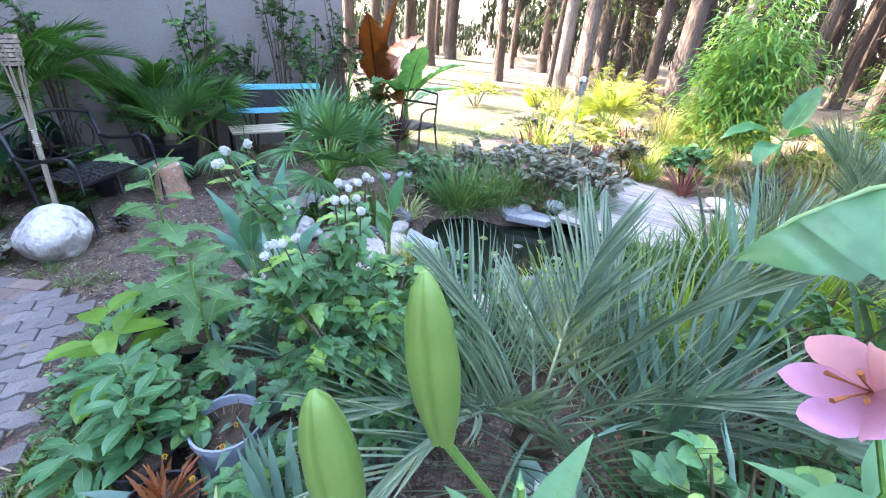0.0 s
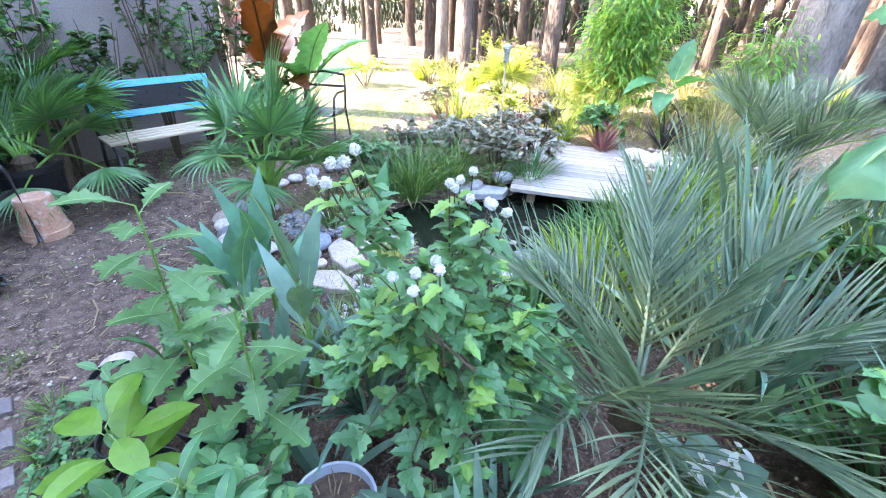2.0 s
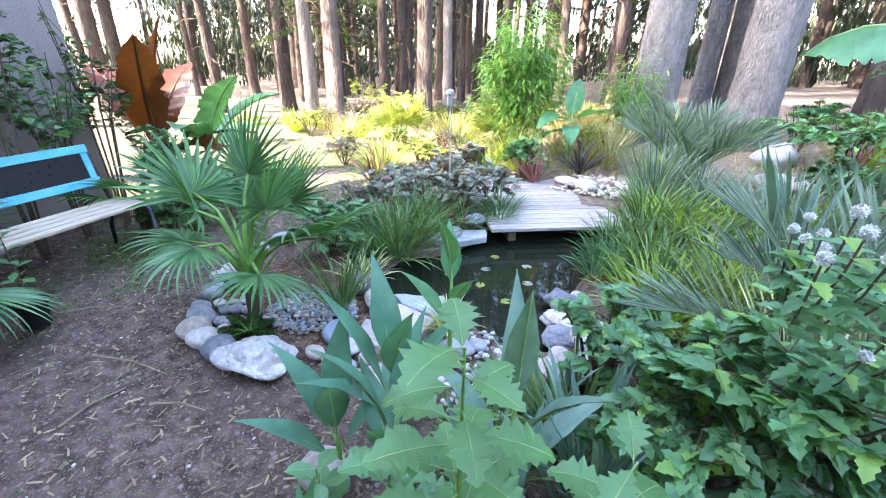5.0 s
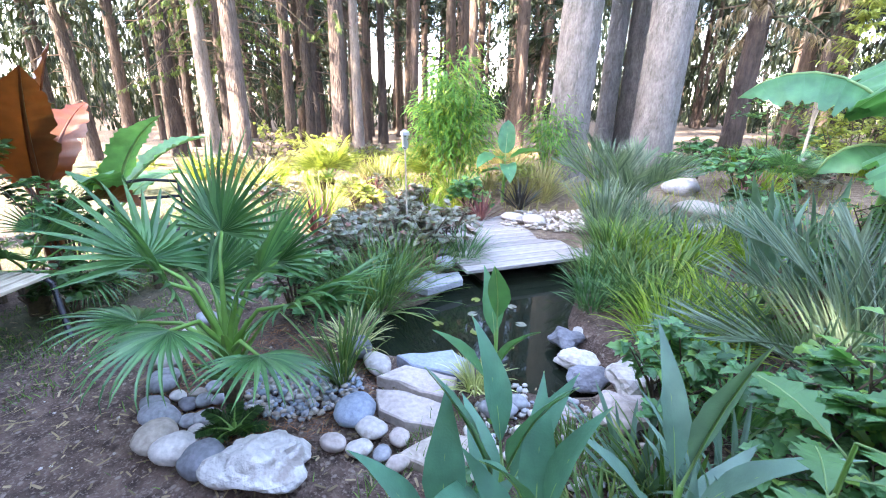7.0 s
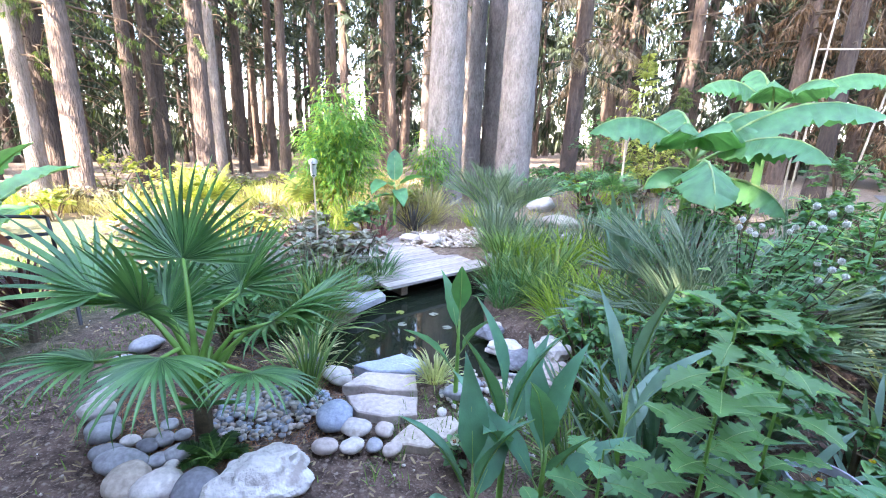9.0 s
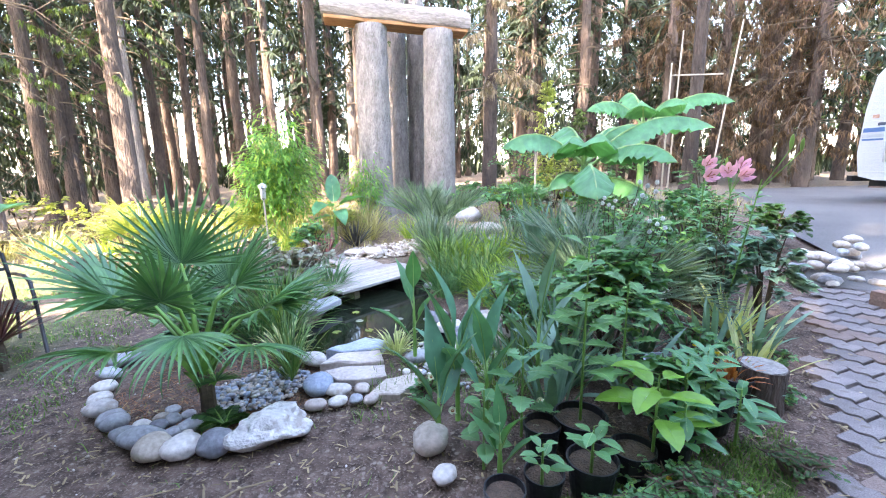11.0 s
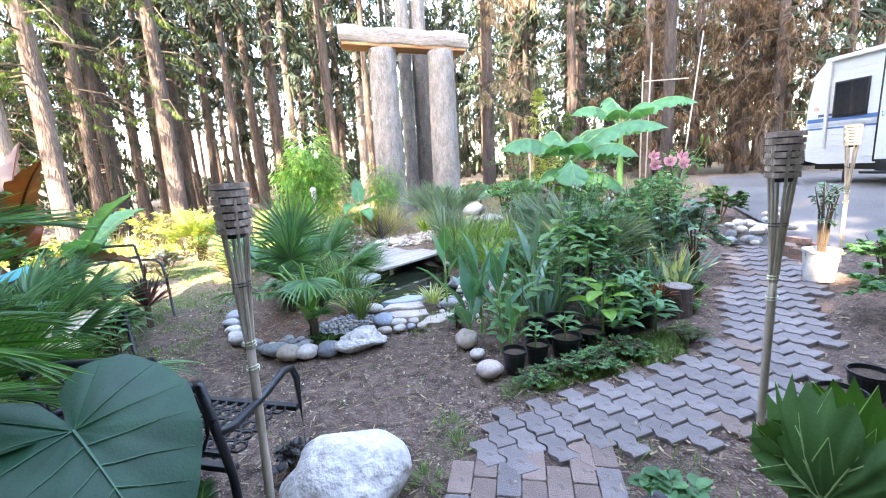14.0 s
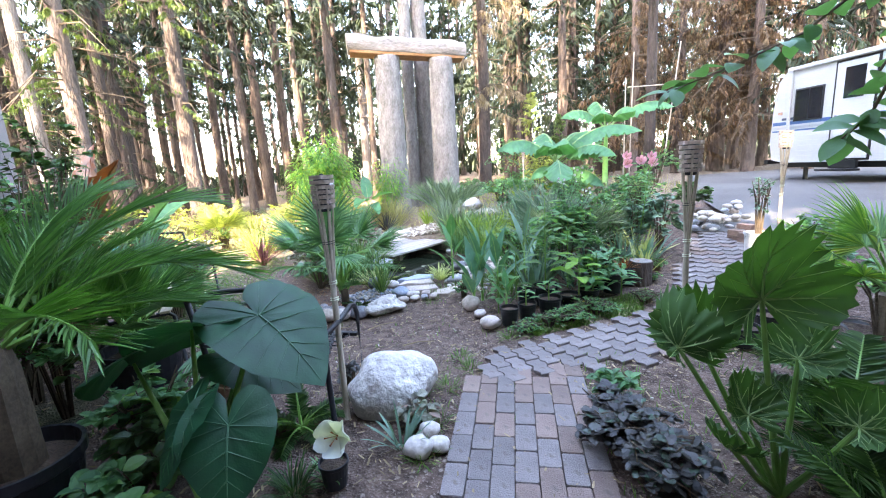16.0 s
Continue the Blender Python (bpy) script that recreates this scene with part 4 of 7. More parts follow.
# ---- stones round the pond ----
STONE_LABEL = {"white": "smooth white river stone", "pink": "smooth pinkish river stone", "grey": "smooth grey river stone", "dark": "rounded dark grey stone", "blue": "speckled blue-grey stone", "tan": "rounded tan stone"}
RING = (("grey", -1.04, 4.43, .19, .13, .09), ("white", -.65, 4.32, .20, .17, .12), ("dark", -.48, 4.35, .20, .19, .13), ("tan", -.80, 4.31, .22, .19, .13), ("grey", -.94, 4.40, .25, .16, .11), ("grey", -1.21, 4.55, .15, .13, .09),
        ("white", -1.42, 4.69, .16, .19, .09), ("grey", -1.27, 4.59, .13, .16, .09), ("white", -1.52, 4.80, .14, .16, .08), ("grey", -1.74, 5.14, .15, .19, .09), ("white", -1.62, 4.95, .15, .16, .08), ("grey", -1.82, 5.39, .21, .23, .09))
SMALL = (("dark", -.93, 4.54, .11, .09, .06), ("grey", -.74, 4.53, .14, .11, .07), ("white", -.71, 4.45, .09, .07, .05), ("grey", -.83, 4.65, .08, .09, .05), ("white", -1.05, 4.55, .10, .08, .05), ("tan", -.98, 4.62, .09, .07, .05), ("grey", -.80, 4.47, .09, .10, .06), ("grey", -.89, 4.60, .11, .09, .06), ("grey", -.96, 4.70, .09, .09, .05))
EDGE = (("white", .03, 4.90, .18, .13, .08), ("white", .06, 4.78, .13, .10, .06), ("grey", .17, 4.81, .10, .09, .05), ("pink", .18, 4.93, .12, .10, .06), ("pink", -.07, 4.74, .14, .10, .07), ("pink", .27, 4.80, .11, .08, .06), ("blue", -.12, 4.95, .24, .20, .13), ("white", -.29, 5.34, .25, .15, .10), ("grey", .58, 5.43, .12, .10, .07), ("grey", .75, 5.23, .10, .08, .05), ("white", .45, 5.14, .07, .06, .04), ("dark", -.50, 5.38, .18, .20, .16), ("grey", .52, 5.33, .20, .14, .09), ("white", .81, 5.17, .12, .08, .05))
BANK = (("dark", .60, 6.33, .24, .22, .13), ("white", .70, 6.50, .20, .20, .10), ("dark", .82, 6.72, .20, .20, .11), ("white", .84, 6.50, .13, .14, .08), ("white", .72, 6.14, .28, .20, .10), ("dark", .84, 5.98, .26, .20, .10), ("grey", .95, 6.60, .16, .16, .09), ("grey", .52, 7.48, .26, .24, .12), ("pink", .80, 5.54, .34, .18, .12), ("pink", 1.08, 5.56, .30, .26, .15), ("white", 1.08, 5.86, .28, .27, .15))
FAR = (("white", -.83, 8.80, .30, .30, .10), ("white", -.50, 8.72, .29, .34, .12), ("grey", -.62, 8.92, .16, .19, .07), ("grey", .55, 7.85, .40, .34, .16), ("tan", 1.26, 9.63, .61, .46, .2), ("grey", -.78, 6.95, .24, .16, .14), ("dark", -.92, 7.15, .22, .2, .18), ("grey", -.74, 6.62, .22, .14, .1))
BEDST = (("tan", .68, 4.36, .19, .2, .16), ("white", .76, 4.13, .13, .11, .08), ("pink", .84, 3.86, .17, .2, .12))
for grp, rows in (("stone ring round the palm bed", RING), ("stone ring round the palm bed", SMALL), ("stones at the pond edge", EDGE), ("stones on the pond bank", BANK), ("stones behind the pond", FAR), ("stones at the bed corner", BEDST)):
    for i, (kind, x, y, sx, sy, sz) in enumerate(rows):
        place_stone("stone", STONE_LABEL[kind] + (" by the pond" if "pond" in grp else " in the bed edging"), PEB[kind], x, y, (sx, sy, sz), i * 1.7 + len(grp), rz=i * 47, rough=0.1 if "bank" not in grp else 0.3, group=grp, sink=0.15, z=-0.03 if "bank" in grp and sy < .3 and x < 1 else None)
place_stone("boulder", "rough white quartz boulder at the pond edging", BOULD, -0.24, 4.48, (0.42, 0.30, 0.20), 4.2, rz=28, sub=4, rough=0.3, sink=0.2, cat="boulder")
place_stone("boulder", "large white granite boulder beside the brick path", BOULD, 0.10, 2.72, (0.58, 0.46, 0.42), 8.4, rz=20, sub=4, rough=0.13, sink=0.22, cat="boulder")
place_stone("stone", "pale white stone beside the standing logs", PEB["white"], 1.0, 11.0, (0.45, 0.35, 0.3), 3.3, group="stones behind the pond", sink=0.1)
place_stone("stone", "grey stone beside the standing logs", PEB["grey"], 1.0, 10.75, (0.5, 0.35, 0.25), 5.3, group="stones behind the pond", sink=0.1)
for i, (x, y, s) in enumerate(((0.36, 2.33, .13), (0.31, 2.18, .16), (0.42, 2.21, .12))):
    place_stone("stone", "small pale stone beside the brick path", PEB["white"], x, y, (s, s * .9, s * .75), i + 20, group="stones beside the path", sink=0.2)


def slab(name, label, mat, poly, z, h, seed):
    """A flat flagstone from its outline, with a worn rim."""
    b = bmesh.new()
    n = []
    for (x1, y1), (x2, y2) in zip(poly, poly[1:] + poly[:1]):
        for k in range(4):
            x, y = x1 + (x2 - x1) * k / 4, y1 + (y2 - y1) * k / 4
            n.append((x + 0.012 * noise.noise((x * 9, y * 9, seed)), y + 0.012 * noise.noise((x * 9, y * 9, seed + 5))))
    f = b.faces.new([b.verts.new((x, y, 0)) for x, y in n])
    r = bmesh.ops.extrude_face_region(b, geom=[f])
    top = [q for q in r["geom"] if isinstance(q, bmesh.types.BMVert)]
    for q in top:
        q.co.z += h + 0.012 * noise.noise((q.co.x * 7, q.co.y * 7, seed))
    bmesh.ops.recalc_face_normals(b, faces=list(b.faces))
    bmesh.ops.bevel(b, geom=[e for e in b.edges if all(q in top for q in e.verts)], offset=0.007, segments=1, affect="EDGES")
    return tagged(part(name, Geo().bm(b), mat, m=pose(0, 0, z)), label, "flagstone", "flagstones at the pond")


slab("flagstone", "flat pinkish flagstone at the pond edge", PEB["pink"], ((-.20, 5.22), (-.12, 5.40), (.20, 5.46), (.27, 5.28), (.10, 5.24)), 0.0, 0.075, 1)
slab("flagstone", "flat bluish flagstone overhanging the pond", PEB["blue"], ((-.22, 5.44), (.04, 5.68), (.24, 5.60), (.21, 5.47), (-.08, 5.41)), 0.0, 0.085, 2)
slab("flagstone", "flat pinkish flagstone in the pond edging", PEB["pink"], ((-.02, 5.02), (-.14, 5.14), (.02, 5.22), (.28, 5.25), (.32, 5.08), (.15, 5.02)), 0.0, 0.06, 3)
slab("flagstone", "broad flat flagstone in the pond edging", PEB["tan"], ((.24, 4.84), (.32, 5.05), (.52, 5.13), (.58, 5.06), (.44, 4.84)), 0.0, 0.055, 4)
slab("flagstone", "flat grey ledge stone over the pond", PEB["grey"], ((-.95, 6.35), (-.62, 6.42), (-.48, 6.78), (-.60, 6.92), (-.80, 6.70)), 0.0, 0.06, 5)


def pebbles(name, label, spots, n, size, z0, seed, keep, mats=("grey",)):
    """River gravel: many small worn stones joined."""
    rng = rngof(seed)
    tmpl = []
    for k in range(6):
        b = bmesh.new()
        bmesh.ops.create_icosphere(b, subdivisions=1, radius=0.5)
        for q in b.verts:
            q.co *= 1 + 0.25 * noise.noise(q.co * 2 + Vector((k * 7, 0, 0)))
        b.verts.index_update()
        tmpl.append((np.array([tuple(q.co) for q in b.verts]), [[q.index for q in f.verts] for f in b.faces]))
        b.free()
    geos = {m: Geo() for m in mats}
    x0, x1, y0, y1 = spots
    made = 0
    while made < n:
        x, y = rng.uniform(x0, x1), rng.uniform(y0, y1)
        if not keep(x, y):
            continue
        made += 1
        v, f = rng.choice(tmpl)
        s = size * rng.uniform(0.5, 1.3)
        m = pose(x, y, gz(x, y) + z0 + rng.uniform(-0.2, 0.45) * s, rng.uniform(-20, 20), rng.uniform(-20, 20), rng.uniform(0, 360)) @ Matrix.Diagonal((s, s * rng.uniform(0.6, 0.9), s * rng.uniform(0.4, 0.6), 1))
        geos[rng.choice(mats)].add(v, f, m)
    for m, g in geos.items():
        if g.n:
            tagged(part(name, g, PEB[m], smooth=True), label, "gravel", kind="stuff")


GRAV = ((-.67, 4.68), (-.86, 4.92), (-.68, 5.16), (-.45, 5.26), (-.22, 5.16), (-.24, 5.02), (-.27, 4.86), (-.41, 4.72))
pebbles("gravel", "blue-grey river pebbles round the palm", (-.9, -.2, 4.66, 5.3), 620, 0.048, 0.005, 7, lambda x, y: inside(x, y, GRAV), ("grey", "blue", "tan", "white"))
pebbles("gravel", "pale pebbles on the pond bank", (.4, 1.2, 4.9, 5.6), 240, 0.045, 0.0, 8, lambda x, y: pond_dist(x, y) > 0.02 and x + y > 5.7, ("grey", "white"))
pebbles("gravel", "pale pebbles behind the footbridge", (-.9, .2, 8.5, 9.6), 420, 0.07, 0.0, 9, lambda x, y: abs(y - 8.9 - 0.3 * x) < .5, ("white", "tan"))
pebbles("gravel", "scattered small chips of stone on the soil", (-3, 2.6, 2.6, 6.5), 300, 0.022, -0.015, 10, lambda x, y: pond_dist(x, y) > .3, ("tan", "white"))
crng = rngof(55)
for i in range(46):
    x, y = 4.05 + 1.0 * crng.random(), 6.1 + 0.9 * crng.random()
    if abs((x - 4.05) - (y - 6.1)) > .45:
        continue
    s = crng.uniform(.12, .2)
    place_stone("stone", "pale river stone piled beside the driveway", PEB[crng.choice(("white", "grey", "tan"))], x, y, (s, s * .75, s * .55), i, rz=i * 33, group="stone pile beside the driveway", sink=0.0, z=gz(x, y) - .02 + .08 * (i % 3), sub=2, rough=0.08)

# wood chips and twigs on the soil
lg = Geo()
lr = rngof(3)
for i in range(8500):
    x, y = lr.uniform(-3.2, 3.6), lr.uniform(1.6, 8.8)
    if pond_dist(x, y) < 0.1:
        continue
    l = lr.uniform(0.012, 0.065)
    v, f = blade(l, lr.uniform(0.005, 0.014), (0.8, 1, 0.9, 0.7), lr.uniform(-.3, .3), 0.1)
    lg.add(v, f, pose(x, y, gz(x, y) - 0.006 + 0.012 * lr.random(), lr.uniform(-15, 15), lr.uniform(-15, 15), lr.uniform(0, 360)))
tagged(part("wood_chips", lg, DEADN), "dry wood chips and needles scattered on the soil", "litter", kind="stuff")
for i, (x, y, l, a) in enumerate(((-.75, 3.95, .55, 30), (-.5, 3.75, .3, 110), (-1.6, 3.9, .4, 60), (.2, 3.6, .28, 15), (-.2, 4.05, .3, 40))):
    g = Geo()
    tube([(-l / 2, 0, .008), (0, .02, .014), (l / 2, -.01, .008)], [.006, .005, .003], 5, g)
    tagged(part("twig", g, DEADN, m=pose(x, y, gz(x, y) - .008, 0, 0, a)), "dry fallen twig on the soil", "twig", "fallen twigs")


def grass_patch(label, n, x0, x1, y0, y1, L, W, mat, seed, keep=lambda x, y: True, name="grass", dr=(0.3, 1.2)):
    rng = rngof(seed)
    g = Geo()
    k = 0
    while k < n:
        x, y = rng.uniform(x0, x1), rng.uniform(y0, y1)
        k += 1
        if not keep(x, y) or noise.noise((x * 2.2, y * 2.2, seed)) < -0.15:
            continue
        v, f = blade(L * rng.uniform(0.4, 1.2), W, (0.8, 1.0, 0.7, 0.0), rng.uniform(*dr), 0.3)
        g.add(v, f, aim((x, y, gz(x, y) - 0.03), rng.uniform(0, 6.28), rng.uniform(0.6, 1.5)))
    return tagged(part(name, g, mat), label, "grass", kind="stuff")


grass_patch("green grass along the edge of the lawn", 26000, -6.0, -1.7, 3.6, 8.6, .06, .007, GRASS, 31, lambda x, y: x + .25 * y < -.6)
grass_patch("mossy mat of short green grass at the bed edge", 16000, 1.2, 2.5, 3.6, 4.5, .055, .006, GRASS, 32, lambda x, y: y > 3.62 + .28 * (x - 1.2) and y < 4.0 + .34 * (x - 1.2))
grass_patch("low grass between the pond stones", 900, .2, 1.2, 4.6, 5.3, .10, .005, GRASS, 33)
grass_patch("sparse weeds on the soil", 700, -2.5, 1.0, 2.4, 4.8, .06, .006, GRASS, 34)
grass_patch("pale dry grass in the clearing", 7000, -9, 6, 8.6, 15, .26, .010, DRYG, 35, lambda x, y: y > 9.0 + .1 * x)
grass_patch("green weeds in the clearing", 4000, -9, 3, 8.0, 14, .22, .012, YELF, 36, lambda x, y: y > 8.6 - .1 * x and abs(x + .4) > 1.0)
grass_patch("weeds beside the brick path", 1200, .2, 2.6, 1.4, 3.2, .10, .006, GRASS, 37, lambda x, y: not (.36 < x - .16 * (y - 2) < 1.25))

# ---- planting bed beside the pond ----
def ground_z(x, y):
    return gz(x, y) - 0.02


def bush_balls(pts):
    def extra(t, rng):
        o = t.matrix_basis.translation
        balls(t, rng, [(x - o.x, y - o.y, z - o.z) for x, y, z in pts])
    return extra


shrub(gp(1.84, 5.18), "buttonbush", "leafy green buttonbush with round white flower balls", "shrub", (0.46, 0.44), 0.88, 2000, 0.08, SHRUB, 21, prof=LOBED, low=0.05,
      extra=bush_balls(((2.04, 4.99, 1.12), (2.08, 4.97, 1.10), (2.02, 5.05, 1.13), (2.09, 5.03, 1.15), (1.98, 4.95, 1.08), (1.94, 4.82, 1.33), (1.90, 4.84, 1.36), (1.88, 4.90, 1.38), (1.86, 4.80, 1.31), (1.96, 4.86, 1.38), (1.81, 5.19, 1.22), (1.84, 5.16, 1.25), (1.78, 5.22, 1.23), (1.85, 5.22, 1.20), (1.80, 5.25, 1.26), (1.99, 5.2, 1.25), (2.04, 5.18, 1.27), (2.0, 5.25, 1.22))))
shrub(gp(1.25, 5.55), "leafy_shrub", "bushy green shrub near the pond", "shrub", (0.30, 0.30), 0.55, 420, 0.085, SHRUB, 22, prof=LOBED)
shrub(gp(2.75, 6.75), "leafy_shrub", "bushy green shrub under the banana leaf", "shrub", (0.42, 0.4), 0.7, 700, 0.07, SHRUB, 23, prof=LOBED, low=0.02)
shrub(gp(3.05, 6.05), "leafy_shrub", "low green shrub beside the lilies", "shrub", (0.30, 0.30), 0.5, 420, 0.075, SHRUB, 24, prof=LOBED, low=0.0)
shrub(gp(2.35, 7.3), "leafy_shrub", "dense green shrub behind the feather palm", "shrub", (0.45, 0.45), 0.8, 600, 0.07, SHRUB, 25, low=0.05)
shrub(gp(2.3, 4.95), "leafy_shrub", "green shrub with narrow leaves at the bed edge", "shrub", (0.26, 0.22), 0.34, 260, 0.06, SHRUB, 26, prof=LANCE, low=0.0)
shrub(gp(1.95, 4.45), "leafy_shrub", "low leafy shrub behind the pots", "shrub", (0.3, 0.24), 0.42, 420, 0.07, SHRUB, 27, low=0.0)
shrub(gp(1.75, 4.02), "groundcover", "low green groundcover at the path edge", "groundcover", (0.26, 0.16), 0.15, 620, 0.03, SHRUB, 28, low=0.0)
shrub(gp(1.35, 3.78), "groundcover", "low green groundcover in front of the pots", "groundcover", (0.24, 0.14), 0.12, 320, 0.03, SHRUB, 29, low=0.0)
shrub(gp(2.35, 4.12), "groundcover", "mossy green mound at the path edge", "groundcover", (0.22, 0.16), 0.09, 420, 0.02, FERN, 30, low=0.0)
shrub(gp(2.80, 6.2), "leafy_shrub", "dark green shrub with pale flowers in the bed", "shrub", (0.34, 0.34), 0.72, 520, 0.08, SHRUB, 36, prof=OVATE, low=0.0)
shrub(gp(3.2, 5.65), "leafy_shrub", "blue-green leafy stems beside the path", "shrub", (0.26, 0.3), 0.75, 520, 0.085, IRIS, 37, prof=LANCE, low=0.0)
shrub(gp(3.35, 6.6), "leafy_shrub", "feathery green shrub with fine leaves", "shrub", (0.42, 0.4), 0.9, 1000, 0.045, REED, 38, prof=LANCE, low=0.05)


def hosta(p, label, n, L, seed, mat=IRIS):
    rng = rngof(seed)
    return paddle_plant(p, "hosta", label, "hosta", [(360 * i / n + rng.uniform(-15, 15), rng.uniform(25, 70), L * rng.uniform(.8, 1.1), L * .62, rng.uniform(.6, 1.1), 1) for i in range(n)], 0.05, 0.02, mat, seed, "hostas", wave=0.05, prof=OVATE, rib=False)


def flower(p, label, mat, r, az, el, parent=None, n=6, W=0.45):
    """An open lily: six curled petals, pale centre line and rust anthers."""
    t = thing("lily_flower", label, "flower", aim(p, az, el)) if parent is None else new("flower")
    if parent is not None:
        t.parent = parent
        t.matrix_basis = aim(p, az, el)
    rng = rngof(int(r * 1000) + n)
    for i in range(n):
        v, f = blade(r, r * W * (1.15 if i % 2 else 0.85), (0.25, 0.6, 0.9, 1.0, 0.85, 0.5, 0.0), 0.9, 0.3, 1.5, 0.08, rng)
        part("petal", Geo().add(v, f), mat, t, smooth=True, m=Matrix.Rotation(2 * math.pi * i / n, 4, "Y") @ Matrix.Rotation(0.85, 4, "X"))
    for i in range(4):
        a = 2 * math.pi * i / 4
        g = Geo()
        tube([(0, 0, 0), (0.1 * r * math.cos(a), r * .35, 0.1 * r * math.sin(a)), (0.2 * r * math.cos(a), r * .6, 0.2 * r * math.sin(a))], [.0015, .0015, .004], 5, g)
        part("stamen", g, ANTHER, t)
    return t


hosta(gp(2.42, 5.86), "blue-green hosta with pale violet flower spikes", 12, 0.20, 41)
hr = rngof(8)
for x, y, z in ((2.44, 5.90, .34), (2.52, 5.80, .30), (2.40, 5.82, .28)):
    t = thing("hosta_flower", "pale violet hosta flower spike above the leaves", "flower", Matrix.Translation((x, y, gz(x, y) - .02)), "hosta flower spikes")
    g = Geo()
    tube([(0, 0, 0), (.01, 0, z)], [.004, .003], 5, g)
    part("stalk", g, STEM, t)
    for i in range(10):
        v, f = blade(.05, .02, PETAL, .5, .4)
        part("floret", Geo().add(v, f), PETALW, t, m=aim((.01, 0, z - .012 * i), i * 2.4, -.2))

# oak sapling and others that show their single leaves
def sapling(p, label, h, leaves, leaf, mat, seed, prof=OAKL, name="oak_sapling", cat="sapling", ratio=0.72, lean=(0, 0), stem=STEM):
    rng = rngof(seed)
    t = thing(name, label, cat, Matrix.Translation(p))
    g = Geo()
    tube([(0, 0, -.04), (lean[0] * .4, lean[1] * .4, h * .5), (lean[0], lean[1], h)], [.008, .006, .003], 6, g)
    part("stem", g, stem, t)
    for i in range(leaves):
        s = 0.25 + 0.75 * i / max(1, leaves - 1)
        a = i * 2.4 + rng.uniform(-.3, .3)
        l = leaf * (1.15 - .35 * s) * rng.uniform(.85, 1.15)
        v, f = blade(l, l * ratio, prof, rng.uniform(.3, .9), .18, 1.2, .06, rng)
        v = v + np.array([0, l * .22, 0])
        lf = part("leaf", Geo().add(v, f), mat, t, m=aim((lean[0] * s, lean[1] * s, h * s), a, rng.uniform(-.15, .6)))
        k = len(prof)
        r = Geo()
        tube([(0, 0, 0)] + [tuple(q + np.array([0, 0, .001])) for q in v[k:2 * k:3]], [.0025] + [.0014] * len(v[k:2 * k:3]), 4, r, cap=False)
        part("midrib", r, VEIN, lf)
    return t


sapling(gp(1.44, 4.33, .12), "oak sapling with broad lobed pale green leaves", 0.95, 24, 0.18, OAK, 51)
sapling(gp(1.72, 4.55, .1), "second oak sapling with drooping lobed leaves", 0.7, 16, 0.165, OAK, 52)
sapling(gp(1.72, 4.14, .16), "potted plant with large shining yellow-green leaves", 0.34, 10, 0.22, BRIGHT, 53, OVATE, "magnolia", "potted plant", .5)
sapling(gp(1.40, 4.0, .16), "young potted plant with dark oval leaves", 0.2, 9, 0.12, SHRUB, 54, OVATE, "potted_plant", "potted plant", .45)
sapling(gp(1.18, 3.95, .16), "young potted plant with small green leaves", 0.16, 9, 0.09, SHRUB, 55, OVATE, "potted_plant", "potted plant", .5)
sapling(gp(1.15, 4.35, .1), "young plant with deeply lobed green leaves", 0.45, 9, 0.17, SHRUB, 56, OAKL, "fig_sapling", "sapling", .8)


for x, y, h, k, sd in ((1.95, 4.34, .40, 24, 581), (2.10, 4.44, .38, 22, 582), (2.18, 4.28, .26, 18, 583), (1.86, 4.16, .28, 20, 584)):
    sapling(gp(x, y, .06), "leafy green bed plant with long pointed leaves", h, k, .14, CANNA, sd, OVATE, "bed_plant", "plant", .40)


def canna(p, label, h, leaves, L, W, seed, az0=0.0, mat=CANNA):
    rng = rngof(seed)
    rows = []
    for i in range(leaves):
        s = 0.35 + 0.65 * i / max(1, leaves - 1)
        rows.append((az0 + i * 150 + rng.uniform(-20, 20), 40 + 40 * s, L * rng.uniform(.85, 1.1), W, rng.uniform(.2, .7), s))
    return paddle_plant(p, "canna", label, "canna", rows, h, 0.016, mat, seed, "cannas", prof=LANCE, wave=.06)


canna(gp(0.50, 5.28), "green canna with broad pointed leaves at the pond", 0.52, 4, 0.36, 0.115, 61, 200)
canna(gp(0.82, 4.62), "green canna with long pointed leaves", 0.45, 6, 0.44, 0.12, 62, 120, BCANNA)
canna(gp(0.98, 4.50), "green canna with folded pointed leaves", 0.38, 6, 0.42, 0.11, 63, 20, BCANNA)
canna(gp(0.72, 4.42), "low green canna beside the bed stones", 0.25, 5, 0.40, 0.13, 64, 250, BCANNA)
canna(gp(1.30, 4.75), "blue-green canna in the planting bed", 0.5, 5, 0.45, 0.10, 65, 60, IRIS)
canna(gp(1.02, 4.12), "young canna with drooping leaves in a pot", 0.2, 4, 0.24, 0.07, 66, 10)
sapling(gp(0.95, 4.22), "leafy young plant at the bed corner", .42, 16, .11, SHRUB, 57, OVATE, "young_plant", "plant", .7)

